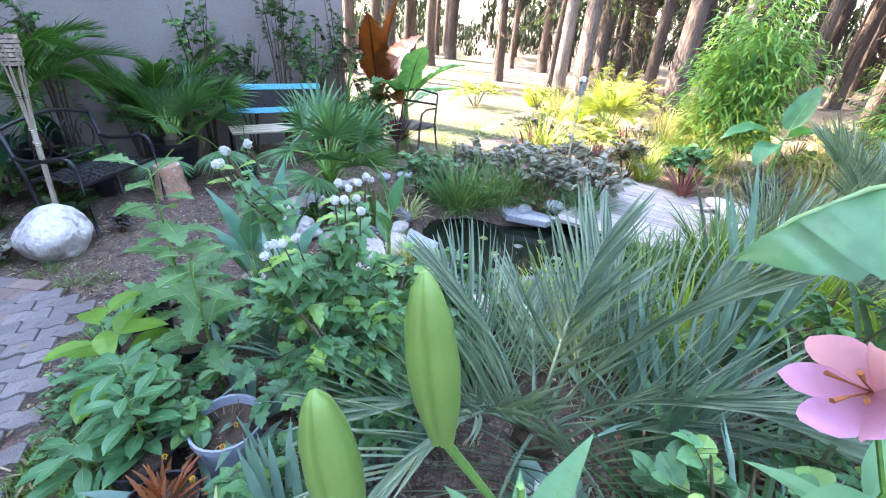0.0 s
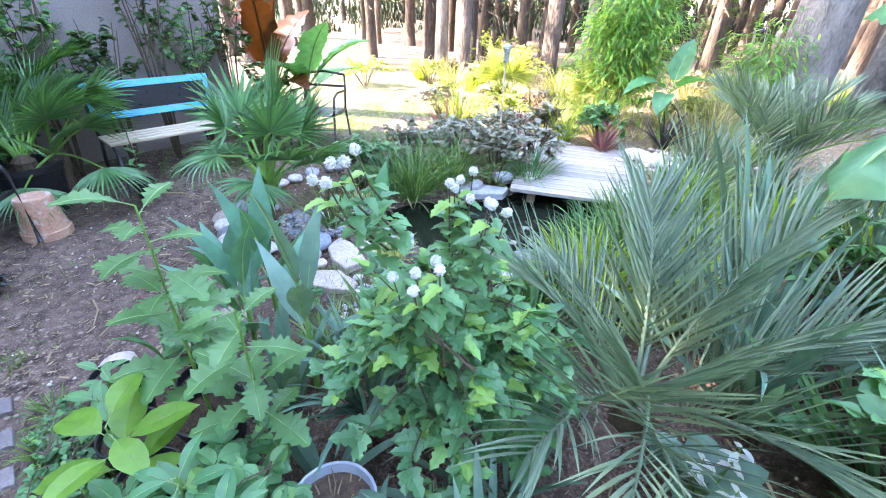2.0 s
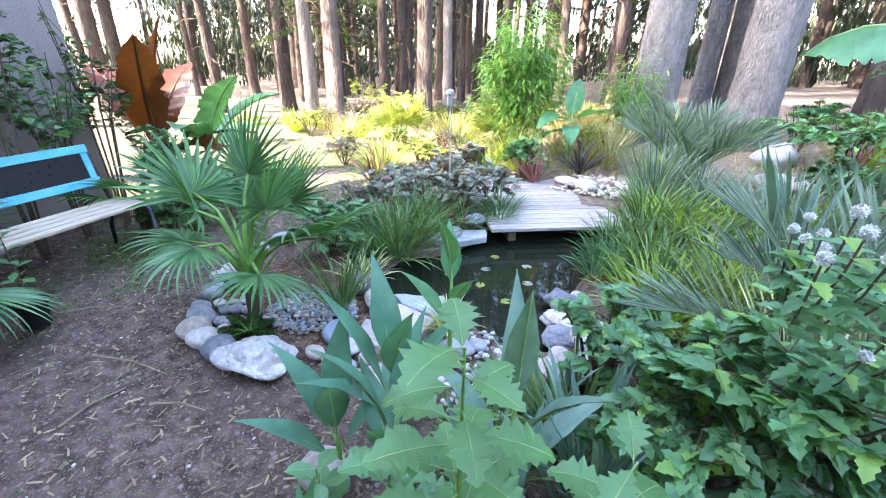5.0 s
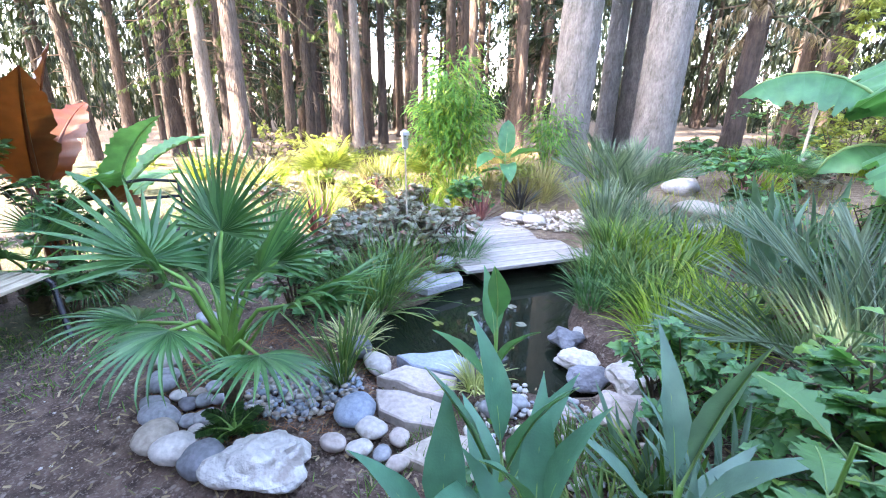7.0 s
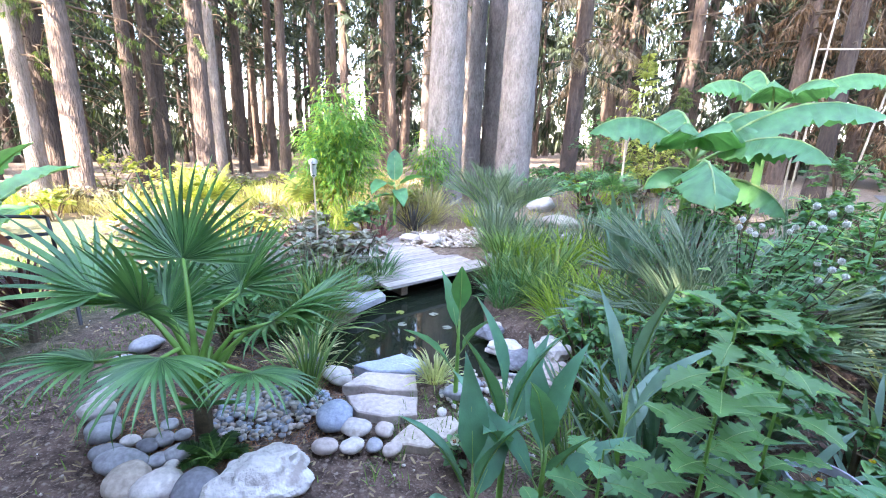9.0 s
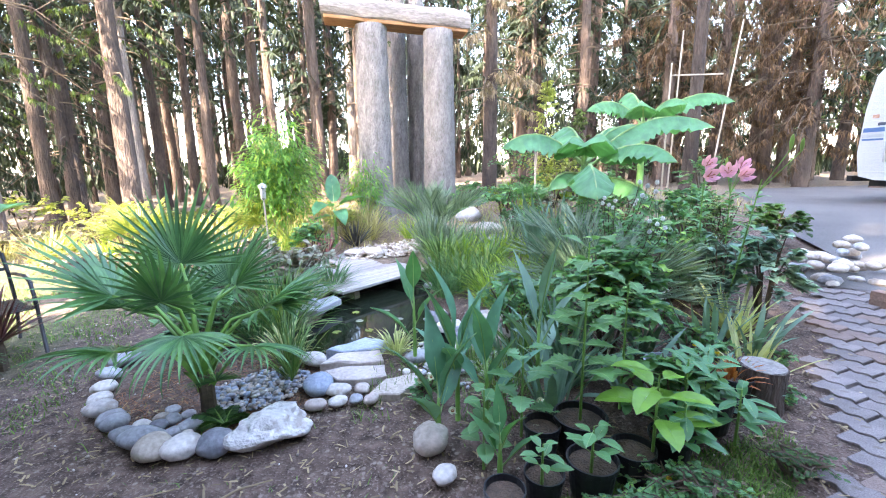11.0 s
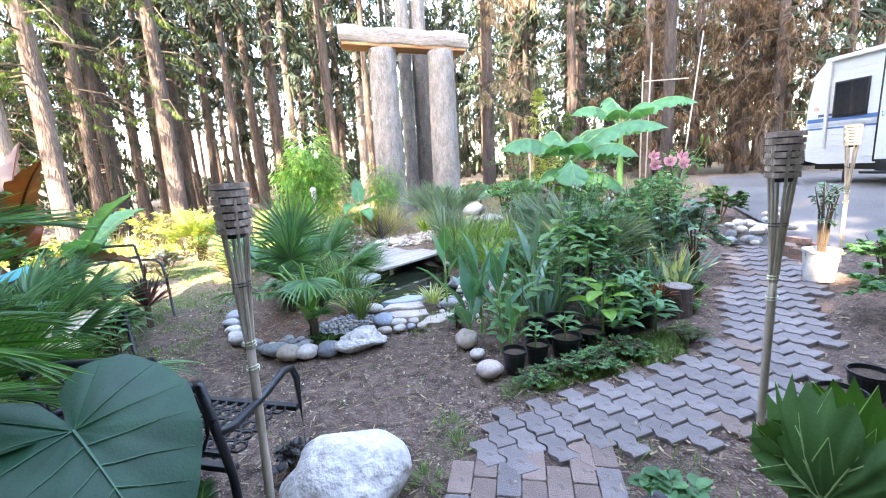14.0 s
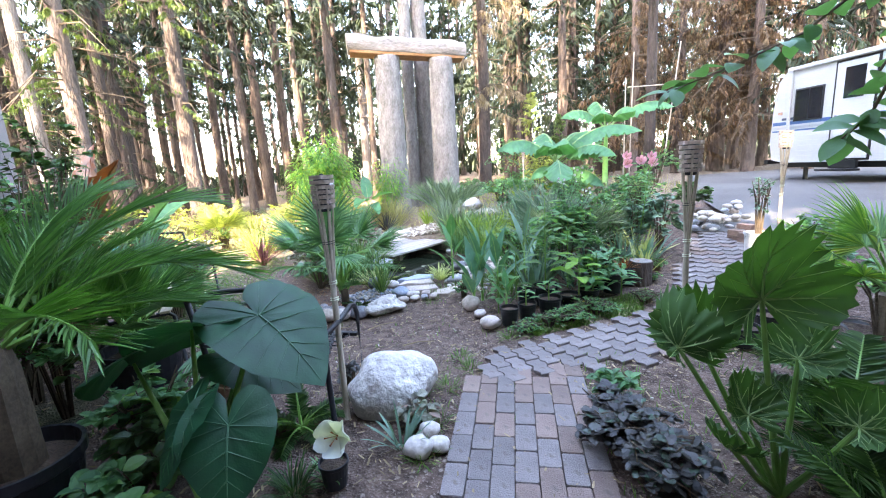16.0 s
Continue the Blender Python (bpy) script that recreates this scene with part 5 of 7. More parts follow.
clump(gp(1.36, 4.62), "iris_clump", "blue-green iris with broad sword leaves", "iris", 14, 0.55, 0.055, IRIS, 71, (58, 88), (.1, .5), .07, group="irises")
clump(gp(1.85, 4.72), "iris_clump", "arching blue-green iris leaves in the bed", "iris", 18, 0.50, 0.042, IRIS, 72, (25, 75), (.3, .9), .09, group="irises")
clump(gp(2.25, 4.70), "iris_clump", "spreading grey-green iris beside the grey pot", "iris", 16, 0.42, 0.04, IRIS, 73, (15, 65), (.3, .9), .07, group="irises")
clump(gp(2.78, 5.10), "iris_clump", "blue-green iris at the path edge", "iris", 16, 0.48, 0.038, IRIS, 74, (35, 80), (.2, .8), .08, group="irises")
clump(gp(1.72, 7.05), "iris_clump", "tall sword-leaved iris behind the palm", "iris", 18, 1.05, 0.06, IRIS, 75, (70, 88), (.1, .35), .09, group="irises")
clump(gp(2.05, 7.6), "iris_clump", "tall green sword leaves in the bed", "iris", 16, 0.95, 0.05, IRIS, 76, (62, 86), (.1, .5), .1, group="irises")
clump(gp(2.86, 5.42), "yucca", "variegated yucca with cream-edged stiff leaves", "yucca", 34, 0.48, 0.032, CREAM, 77, (20, 82), (-.1, .25), .05)
clump(gp(2.70, 6.4), "yucca", "dark green yucca with stiff narrow leaves", "yucca", 60, 0.65, 0.03, FANP, 79, (10, 85), (-.1, .3), .06)
clump(gp(3.0, 7.2), "yucca", "dark green spiky yucca behind the shrubs", "yucca", 60, 0.7, 0.03, FANP, 80, (20, 85), (-.1, .3), .06)
clump(gp(-0.37, 5.12), "reed_tuft", "green reed tuft growing from the pebbles", "reed", 60, 0.62, 0.013, REED, 81, (50, 88), (.2, 1.2), .03)
clump(gp(-0.55, 5.42), "striped_grass", "cream-striped grass tuft by the pond", "grass tuft", 90, 0.34, 0.010, CREAM, 82, (35, 85), (.5, 1.6), .05)
clump(gp(0.34, 5.42, .03), "striped_grass", "cream-yellow grass tuft among the flagstones", "grass tuft", 110, 0.24, 0.010, CREAM, 83, (30, 85), (.5, 1.6), .05)
clump(gp(1.25, 6.35), "lime_grass", "bright lime-green grass beside the pond", "grass tuft", 280, 0.46, 0.010, LIME, 84, (35, 88), (.5, 1.7), .2)
clump(gp(1.42, 6.95), "lime_grass", "lime-green grass mound behind the bank stones", "grass tuft", 200, 0.46, 0.010, LIME, 85, (35, 88), (.5, 1.7), .16)
clump(gp(1.05, 6.85), "sedge", "dark green sedge at the water edge", "sedge", 143, 0.42, 0.0144, REED, 86, (40, 88), (.3, 1.3), .14)
clump(gp(1.22, 6.0), "sedge", "dark green rush clump on the pond bank", "sedge", 78, 0.42, 0.0126, SHRUB, 87, (55, 88), (.2, .8), .06)
clump(gp(0.62, 7.75), "sedge", "long arching sedge beside the footbridge", "sedge", 169, 0.62, 0.0162, REED, 88, (45, 88), (.4, 1.5), .16)
clump(gp(0.42, 8.35), "sedge", "grey-green rushes at the footbridge", "sedge", 156, 0.8, 0.0162, BLUEP, 89, (60, 88), (.2, .9), .14)
clump(gp(-0.78, 5.95), "reed_tuft", "arching reeds leaning over the water", "reed", 120, 0.7, 0.012, REED, 90, (25, 80), (.3, 1.2), .1)
clump(gp(-0.95, 6.4), "reed_tuft", "dense green reeds beside the pond", "reed", 200, 0.62, 0.010, REED, 91, (40, 88), (.3, 1.3), .16)
clump(gp(1.15, 4.85), "grass_tuft", "pale green arching grass between the cannas", "grass tuft", 120, 0.32, 0.009, REED, 92, (35, 85), (.4, 1.4), .12)
clump(gp(0.95, 5.22), "grass_tuft", "short green grass tuft on the pond bank", "grass tuft", 160, 0.2, 0.006, GRASS, 93, (35, 85), (.4, 1.4), .12)
clump(gp(1.55, 5.75), "daylily", "arching daylily leaves at the pond bank", "daylily", 90, 0.45, 0.016, SHRUB, 94, (40, 85), (.4, 1.3), .1)
shrub(gp(-1.05, 7.0), "dusky_shrub", "grey-leaved dusky shrub beside the pond", "shrub", (0.45, 0.40), 0.55, 700, 0.085, DUSK, 95, prof=LANCE, low=0.0)
shrub(gp(-1.45, 6.2), "dusky_shrub", "grey-green shrub with reddish stems", "shrub", (0.40, 0.40), 0.6, 600, 0.085, DUSK, 96, prof=LANCE, low=0.0)
shrub(gp(-1.65, 7.4), "dusky_shrub", "pale grey shrub in the sunlit clearing", "shrub", (0.5, 0.45), 0.6, 600, 0.075, DUSK, 97, prof=LANCE, low=0.0)
shrub(gp(-1.25, 5.55), "dark_shrub", "dark green undergrowth behind the fan palm", "shrub", (0.4, 0.4), 0.5, 450, 0.09, FANP, 98, prof=LANCE, low=0.0)
clump(gp(-0.85, 6.75), "red_cordyline", "red-leaved cordyline at the pond edge", "cordyline", 40, 0.34, 0.016, REDL, 99, (20, 85), (.3, 1.3), .04)
for i, (x, y) in enumerate(((-.35, 6.15), (-.2, 6.45), (-.05, 6.2), (.2, 6.5), (-.3, 6.7), (.02, 6.75), (.25, 6.15))):
    v = [(0, 0, 0)] + [(.045 * math.cos(a * .7) * (1 + .2 * math.sin(a * 3 + i)), .04 * math.sin(a * .7), .002) for a in range(9)]
    tagged(part("lily_pad", Geo().add(v, [(0, k, k + 1) for k in range(1, 9)]), DUSK if i % 2 else YELF, m=pose(x, y, -.066, 0, 0, i * 70)), "small yellowed leaf floating on the pond", "lily pad", "floating leaves")

for i, (x, y, h) in enumerate(((.60, 6.92, .34), (.56, 7.20, .40), (.66, 6.72, .28), (.60, 7.45, .36), (.80, 6.88, .34), (.88, 7.28, .42))):
    clump(gp(x, y), "sedge", "dark green sedge at the water edge", "sedge", 90, h, .011, REED if i % 2 else FANP, 730 + i, (35, 88), (.3, 1.4), .10, group="sedges behind the pond")
# white flowers near the stones
shrub(gp(0.62, 4.78), "white_impatiens", "small green plant with white flowers", "flower", (.11, .11), .16, 110, .05, SHRUB, 101, low=0)
for x, y, z in ((.60, 4.74, .2), (.66, 4.80, .19), (.80, 4.42, .2), (1.22, 4.3, .18), (1.28, 4.52, .2)):
    flower((x, y, z), "small open white flower above its leaves", PETALW, .035, 4.2, .9, n=5, W=.9)

# pots
for i, (x, y, r, h) in enumerate(((1.02, 3.90, .085, .17), (1.20, 4.0, .085, .16), (1.42, 4.05, .11, .18), (1.63, 4.14, .10, .16), (1.84, 4.22, .10, .16), (1.44, 4.33, .13, .2), (1.24, 4.28, .09, .2))):
    pot(gp(x, y, -.012), r, h, BLACKP, "black plastic nursery pot with soil", group="black pots in the bed")
pot(gp(2.05, 4.72, -.0), .13, .23, GREYP, "grey plastic pot of dry plants", "plant_pot")
pot(gp(2.35, 4.62, -.0), .11, .2, BLACKP, "black pot of rust-brown plant", group="black pots in the bed")
pot(gp(2.15, 4.45, -.0), .11, .2, BLACKP, "black pot at the path edge", group="black pots in the bed")
clump(gp(2.35, 4.62, .17), "rusty_plant", "rust-brown dried fern in a pot", "plant", 50, .16, .02, leaf_mat("rust_leaf", (.22, .06, .02), (.42, .14, .05)), 104, (10, 85), (.3, 1.0), .05, prof=OAKL)
clump(gp(2.05, 4.72, .17), "dry_plant", "dried stalks in the grey pot", "plant", 40, .1, .006, DEADN, 105, (10, 85), (.3, 1.0), .07)
for x, y, z in ((2.22, 4.78, .42), (2.32, 4.72, .40), (2.1, 4.62, .35), (2.18, 4.55, .32), (1.72, 3.98, .17), (1.78, 4.02, .18), (2.05, 4.75, .32)):
    flower((x, y, z), "small yellow flower on a thin stem", PETALY, .016, 1.0, 1.3, n=5, W=1.0)


def stump():
    t = thing("log_stump", "short grey log stump at the path edge", "stump", gp_m(2.50, 4.62))
    g = Geo()
    tube([(0, 0, -.03), (0, 0, .05), (.005, 0, .15), (.01, 0, .235)], [.135, .125, .12, .118], 18, g, rough=.04, rng=rngof(2))
    part("trunk", g, BARK, t)
    part("cut_top", lathe([(.112, 0), (.11, .006), (.07, .009), (.03, .007), (.005, .009)], 18, m=pose(.01, 0, .234)), STUMPT, t, "weathered grey cut face")


def gp_m(x, y, dz=0.0, rz=0.0):
    return pose(x, y, gz(x, y) + dz, 0, 0, rz)


stump()


# ---- pink lilies ----
def lily_stem(p, top, label, blooms, buds, seed):
    rng = rngof(seed)
    t = thing("pink_lily", label, "lily", Matrix.Translation(p), "pink lilies")
    o = Vector(p)
    top = Vector(top) - o
    g = Geo()
    tube([(0, 0, -.03), tuple(top * .5 + Vector((.01, .01, 0))), tuple(top)], [.007, .006, .004], 6, g)
    part("stem", g, STEM, t)
    n = 38
    for i in range(n):
        s = .12 + .80 * i / n
        v, f = blade(.17 * rng.uniform(.75, 1.1), .044, LANCE, rng.uniform(.3, .8), .25)
        part("leaf", Geo().add(v, f), SHRUB, t, m=aim(tuple(top * s), i * 2.4, rng.uniform(.1, .6)))
    for q, r, az, el in blooms:
        q = Vector(q) - o
        s = Geo()
        tube([tuple(top * .9), tuple(q)], [.004, .003], 5, s)
        part("flower_stalk", s, STEM, t)
        flower(tuple(q), "", PETALP, r, az, el, t)
    for q, L, az, el in buds:
        q = Vector(q) - o
        s = Geo()
        tube([tuple(top * .92), tuple(q)], [.004, .003], 5, s)
        part("flower_stalk", s, STEM, t)
        prof = [(.10, 0), (.14, .12), (.19, .3), (.21, .5), (.18, .75), (.11, .92), (.03, 1.0)]
        zz = np.linspace(0, 1, 15)
        b = lathe([(float(np.interp(z, [p[1] for p in prof], [p[0] for p in prof])) * L * .62, z * L) for z in zz], 36)
        vv = np.concatenate(b.v)
        ang = np.arctan2(vv[:, 1], vv[:, 0])
        vv[:, :2] *= (1 + .08 * np.cos(3 * ang) - .16 * np.exp(-((ang - math.pi / 3 + 9.42) % 2.0944 - 1.0472) ** 2 / .012) - .05 * np.exp(-((ang + 9.42) % 2.0944 - 1.0472) ** 2 / .01))[:, None]
        part("bud", Geo().add(vv, b.f), BUD, t, "closed green lily bud", smooth=True, m=aim(tuple(q), az, el) @ Matrix.Rotation(-math.pi / 2, 4, "X"))
    return t



# thicker growth round the pond and along the bed edge
for i, (x, y, h) in enumerate(((-.95, 5.85, .5), (-1.15, 6.65, .55), (-.72, 7.25, .45), (-1.35, 5.9, .5), (-1.0, 6.15, .6), (-.85, 6.9, .4))):
    clump(gp(x, y), "reed_tuft", "arching green reeds beside the pond", "reed", 130, h, .011, REED if i % 2 else FANP, 600 + i, (30, 85), (.3, 1.4), .12, group="pond reeds")
for i, (x, y, r, h) in enumerate(((-1.0, 7.45, .4, .5), (-1.3, 6.75, .4, .55), (-1.7, 6.7, .4, .5), (-2.0, 6.95, .35, .45))):
    shrub(gp(x, y), "dusky_shrub", "grey-green dusky shrub with reddish tips", "shrub", (r, r), h, 520, .085, DUSK, 610 + i, prof=LANCE, low=0.0, group="dusky shrubs")
for i, (x, y, r, h) in enumerate(((1.55, 3.86, .26, .13), (1.85, 4.0, .22, .10), (1.15, 3.72, .18, .07), (2.62, 4.62, .14, .10), (2.85, 4.98, .13, .12))):
    shrub(gp(x, y), "groundcover", "low green groundcover along the path edge", "groundcover", (r, r * .7), h, 620, .026, SHRUB, 620 + i, low=0.0, group="groundcover along the path")
for i, (x, y, r, h) in enumerate(((2.95, 5.8, .22, .7), (3.4, 7.2, .4, .8))):
    shrub(gp(x, y), "leafy_shrub", "blue-green leafy shrub in the planting bed", "shrub", (r, r), h, 460, .085, CANNA if i % 2 else IRIS, 640 + i, prof=LANCE, low=0.0, group="bed shrubs")
for i, (x, y, h) in enumerate(((.80, 7.15, .45), (.85, 7.75, .5), (1.05, 8.3, .55), (1.15, 7.5, .5), (1.3, 7.95, .45), (.72, 8.75, .6), (1.6, 6.6, .5), (1.75, 8.0, .5))):
    clump(gp(x, y), "sedge", "grey-green sedge tuft behind the pond bank", "sedge", 100, h, .017, (REED, LIME, BLUEP)[i % 3], 660 + i, (35, 88), (.3, 1.4), .14, group="sedges behind the pond")
for i, (x, y, r, h) in enumerate(((2.05, 7.0, .3, .7), (2.75, 7.6, .35, .8), (1.95, 8.6, .35, .6))):
    shrub(gp(x, y), "leafy_shrub", "mixed green shrub behind the palm", "shrub", (r, r), h, 420, .075, SHRUB, 670 + i, prof=LANCE, low=0.0, group="bed shrubs")
for i, (x, y, n, L, w, m) in enumerate(((2.45, 5.05, 26, .5, .03, IRIS), (2.25, 6.35, 28, .8, .035, IRIS), (2.95, 6.1, 40, .6, .02, BLUEP), (2.45, 6.85, 40, .75, .022, BLUEP), (3.1, 6.7, 60, .7, .018, REED), (2.15, 5.3, 24, .42, .03, IRIS), (3.3, 7.6, 60, .8, .018, BLUEP), (1.5, 4.95, 22, .5, .03, IRIS), (2.6, 4.85, 30, .4, .022, CREAM), (1.2, 5.2, 22, .45, .028, IRIS), (2.9, 7.9, 50, .7, .02, REED))):
    clump(gp(x, y), "sword_leaf_clump", "blue-green sword leaves standing in the bed", "iris", n, L, w, m, 690 + i, (40, 88), (.1, .7), .08, group="sword leaves in the bed")

# ---- fuller bed and path edge ----
for k, (x, y, n, L, w, mt) in enumerate(((1.52, 4.95, 46, .62, .026, IRIS), (1.35, 5.15, 46, .56, .018, REED), (2.95, 6.2, 44, .8, .022, IRIS), (2.1, 6.55, 44, .85, .026, IRIS))):
    clump(gp(x, y), "daylily", "arching blue-green strap leaves among the bed plants", "daylily", n, L, w, mt, 300 + k, (48, 88), (.3, 1.2), .10, group="daylilies in the bed")
for k, (x, y, sx, sy, h, n, lf, mt) in enumerate(((1.52, 3.86, .22, .13, .10, 620, .024, SHRUB), (1.12, 3.76, .16, .10, .07, 300, .022, GRASS))):
    shrub(gp(x, y), "groundcover", "low leafy green groundcover along the paved edge", "groundcover", (sx, sy), h, n, lf, mt, 320 + k, low=0.0, group="groundcover along the path")
for k, (x, y, n, L) in enumerate(((.62, 3.12, 60, .09), (.55, 3.30, 50, .08), (.46, 2.86, 60, .10), (.98, 3.62, 70, .11), (1.22, 3.68, 80, .12), (.40, 2.45, 50, .10), (1.72, 3.82, 70, .10), (.34, 2.15, 50, .11))):
    clump(gp(x, y), "grass_tuft", "short green grass tuft at the edge of the paving", "grass tuft", n, L, .005, GRASS, 340 + k, (15, 80), (.3, 1.3), .07, group="grass tufts at the paving")

lily_stem(gp(2.90, 5.66), (2.97, 5.50, 1.36), "lily with closed green buds beside the path", [], [((3.068, 5.404, 1.562), .10, 4.3, 1.42), ((3.108, 5.362, 1.548), .088, 4.3, 1.42)], 201)
lily_stem(gp(2.92, 6.10), (2.89, 6.08, 1.30), "pink lily with two open flowers in the bed", [((2.86, 6.0, 1.36), .12, 4.9, .35), ((2.90, 6.08, 1.45), .11, 4.6, .5)], [], 205)
lily_stem(gp(3.30, 6.35), (3.27, 6.33, 1.30), "pink lily in full bloom", [((3.20, 6.28, 1.38), .13, 4.2, .4), ((3.32, 6.29, 1.35), .13, 4.9, .35), ((3.38, 6.4, 1.42), .12, 4.6, .8)], [((3.25, 6.4, 1.44), .09, 4.3, 1.2)], 202)


# ---- bananas ----
BANP = (0.35, 0.8, 0.97, 1.0, 1.0, 0.98, 0.93, 0.82, 0.6, 0.0)
paddle_plant(gp(2.35, 7.75), "banana_plant", "banana plant with broad arching torn leaves", "banana plant",
             [(186, 42, .95, .44, 1.7, 1), (232, 62, .55, .52, 2.1, 1), (282, 60, .60, .54, 2.1, 1), (345, 42, 1.25, .46, 1.4, 1), (322, 34, .95, .44, 1.6, .94), (259, 24, 1.2, .46, 1.5, .8), (205, 8, .5, .32, 1.6, .9), (40, 52, .9, .46, 1.6, 1), (95, 58, .8, .46, 1.5, 1), (330, 4, .75, .36, 1.3, .85), (8, 58, .8, .50, 1.7, 1)], 1.16, 0.07, BANAW, 31, "banana plants", stem_mat=STEM, wave=.16, prof=BANP, pet=.26, fold=-.85)
paddle_plant(gp(4.2, 10.6), "banana_plant", "pale banana plant behind the larger one", "banana plant", [(190, 45, 1.0, .5, 1.7, 1), (240, 58, .7, .52, 1.9, 1), (350, 40, 1.3, .5, 1.4, 1), (300, 52, .8, .5, 1.8, 1), (90, 60, 1.0, .46, 1.3, 1)], 1.5, 0.075, BANAW, 32, "banana plants", wave=.16, prof=BANP, pet=.3, fold=-.85)
paddle_plant(gp(-1.38, 9.72), "banana_plant", "small young banana plant beside the bamboo", "banana plant", [(110, 72, .55, .26, .5, 1), (0, 30, .55, .26, .8, 1), (260, 20, .6, .26, 1.4, 1), (300, 10, .55, .24, 1.5, .9), (190, -5, .4, .2, .9, .8)], 0.62, 0.03, BANA, 33, "banana plants")
paddle_plant(gp(-3.75, 4.95), "red_banana", "red banana plant with bronze upright leaves by the wall", "banana plant", [(75, 82, 1.15, .44, .25, 1), (350, 70, 1.1, .42, .5, 1), (200, 58, 1.1, .46, .8, 1), (120, 62, 1.0, .46, .7, 1), (20, 30, .9, .36, 1.0, .8)], 0.62, 0.10, REDB, 34, "banana plants", stem_mat=REDB, rib=False)
paddle_plant(gp(-3.5, 5.38), "banana_plant", "pale green banana leaves beside the red one", "banana plant", [(20, 62, .9, .4, .6, 1), (70, 50, .9, .38, .8, 1), (330, 40, .8, .36, .9, 1), (110, 30, .8, .34, .8, .9)], 0.6, 0.07, BANAW, 35, "banana plants")

# ---- fan and feather palms by the wall ----
fan_palm(gp(-1.82, 3.0), "fan palm beside the house wall", [(20, 55), (60, 40), (340, 40), (100, 60), (300, 30), (140, 50), (200, 70), (45, 10), (350, 5)], .46, .42, 301, .5)
fan_palm(gp(-3.0, 4.55), "low fan palm behind the blue bench", [(20, 55), (60, 40), (340, 40), (100, 60), (300, 30), (140, 50), (45, 10)], .42, .3, 302, .4)
# brighter yellow-green leaf colour stands for light falling on this palm
fan_palm(gp(3.25, 2.75), "fan palm with leaves tinted as sunlit beside the path", [(150, 45), (200, 35), (100, 60), (60, 50), (250, 40), (180, 70), (300, 50), (20, 40)], .42, .45, 303, .40, mat=BAMB)
fan_palm(gp(2.15, 10.6), "small fan palm behind the bed", [(a, 45 + 20 * math.sin(a), ) for a in range(0, 360, 40)], .3, .3, 304, .25)
# the two clearing palms get yellow-green leaves, sunlight put into the colour
fan_palm(gp(-2.7, 9.8), "yellow-green fan palm in the clearing, tinted as sunlit", [(a, 58 + 20 * math.sin(a)) for a in range(0, 360, 36)], .5, .25, 305, .4, mat=YELF)
fan_palm(gp(-4.4, 9.0), "fan palm at the edge of the forest, tinted as sunlit", [(a, 58 + 20 * math.sin(a)) for a in range(0, 360, 40)], .5, .25, 306, .4, mat=YELF)
PALMG = leaf_mat("pot_palm_leaf", (0.035, 0.12, 0.025), (0.09, 0.24, 0.05), .4, .35)
pot(gp(-1.62, 2.85), .24, .42, BLACKP, "large black pot holding a feather palm")
feather_palm(gp(-1.62, 2.85, .36), "green feather palm in a black pot by the wall", [(a, 55 + 18 * math.sin(a * 2.1), 1) for a in range(90, 330, 24)], .9, .30, 311, mat=PALMG, n=54, w=.014, arch=1.5, name="pot_palm", group="potted palms", vee=.15)
pot(gp(-1.34, 1.72), .23, .40, BLACKP, "black plastic pot with soil and a palm")
feather_palm(gp(-1.34, 1.72, .3), "green feather palm with hanging fronds in a pot", [(20, 42, 1), (70, 40, .95), (105, 48, 1.1), (340, 35, .9), (160, 55, 1), (220, 55, 1), (290, 55, 1), (50, 60, 1.1), (85, 66, 1), (35, 22, .9)], 1.05, .32, 312, mat=PALMG, n=54, w=.014, base=.80, arch=1.4, name="pot_palm", group="potted palms", vee=.15)
feather_palm(gp(-2.3, 2.4, .0), "tall green feather palm at the wall", [(a, 68 + 12 * math.sin(a * 2.1), 1) for a in range(0, 360, 36)], 1.5, .4, 313, mat=PALMG, n=56, w=.015, arch=1.2, name="pot_palm", group="potted palms", vee=.1)
for i, (x, y, r, h) in enumerate(((-2.0, 2.3, .5, 1.0), (-2.75, 3.35, .4, 1.5), (-3.2, 4.1, .45, 1.7), (-.95, 2.0, .3, .4), (-1.2, 2.3, .3, .5), (-2.6, 4.65, .3, .5), (-.9, 1.6, .25, .35), (-3.45, 4.45, .4, 2.2), (-2.5, 2.9, .35, 2.0), (-2.9, 3.75, .4, 2.4), (-1.75, 1.7, .35, 1.8), (-2.1, 2.7, .3, 1.1), (-3.3, 4.9, .4, 1.0))):
    shrub(gp(x, y), "climbing_shrub" if h > 1 else "leafy_shrub", "dark green climbing foliage on the wall" if h > 1 else "shaded leafy undergrowth by the bench", "shrub", (r, r), h, 420, .08, FERN if i % 2 else SHRUB, 320 + i, prof=OVATE, low=0.0)


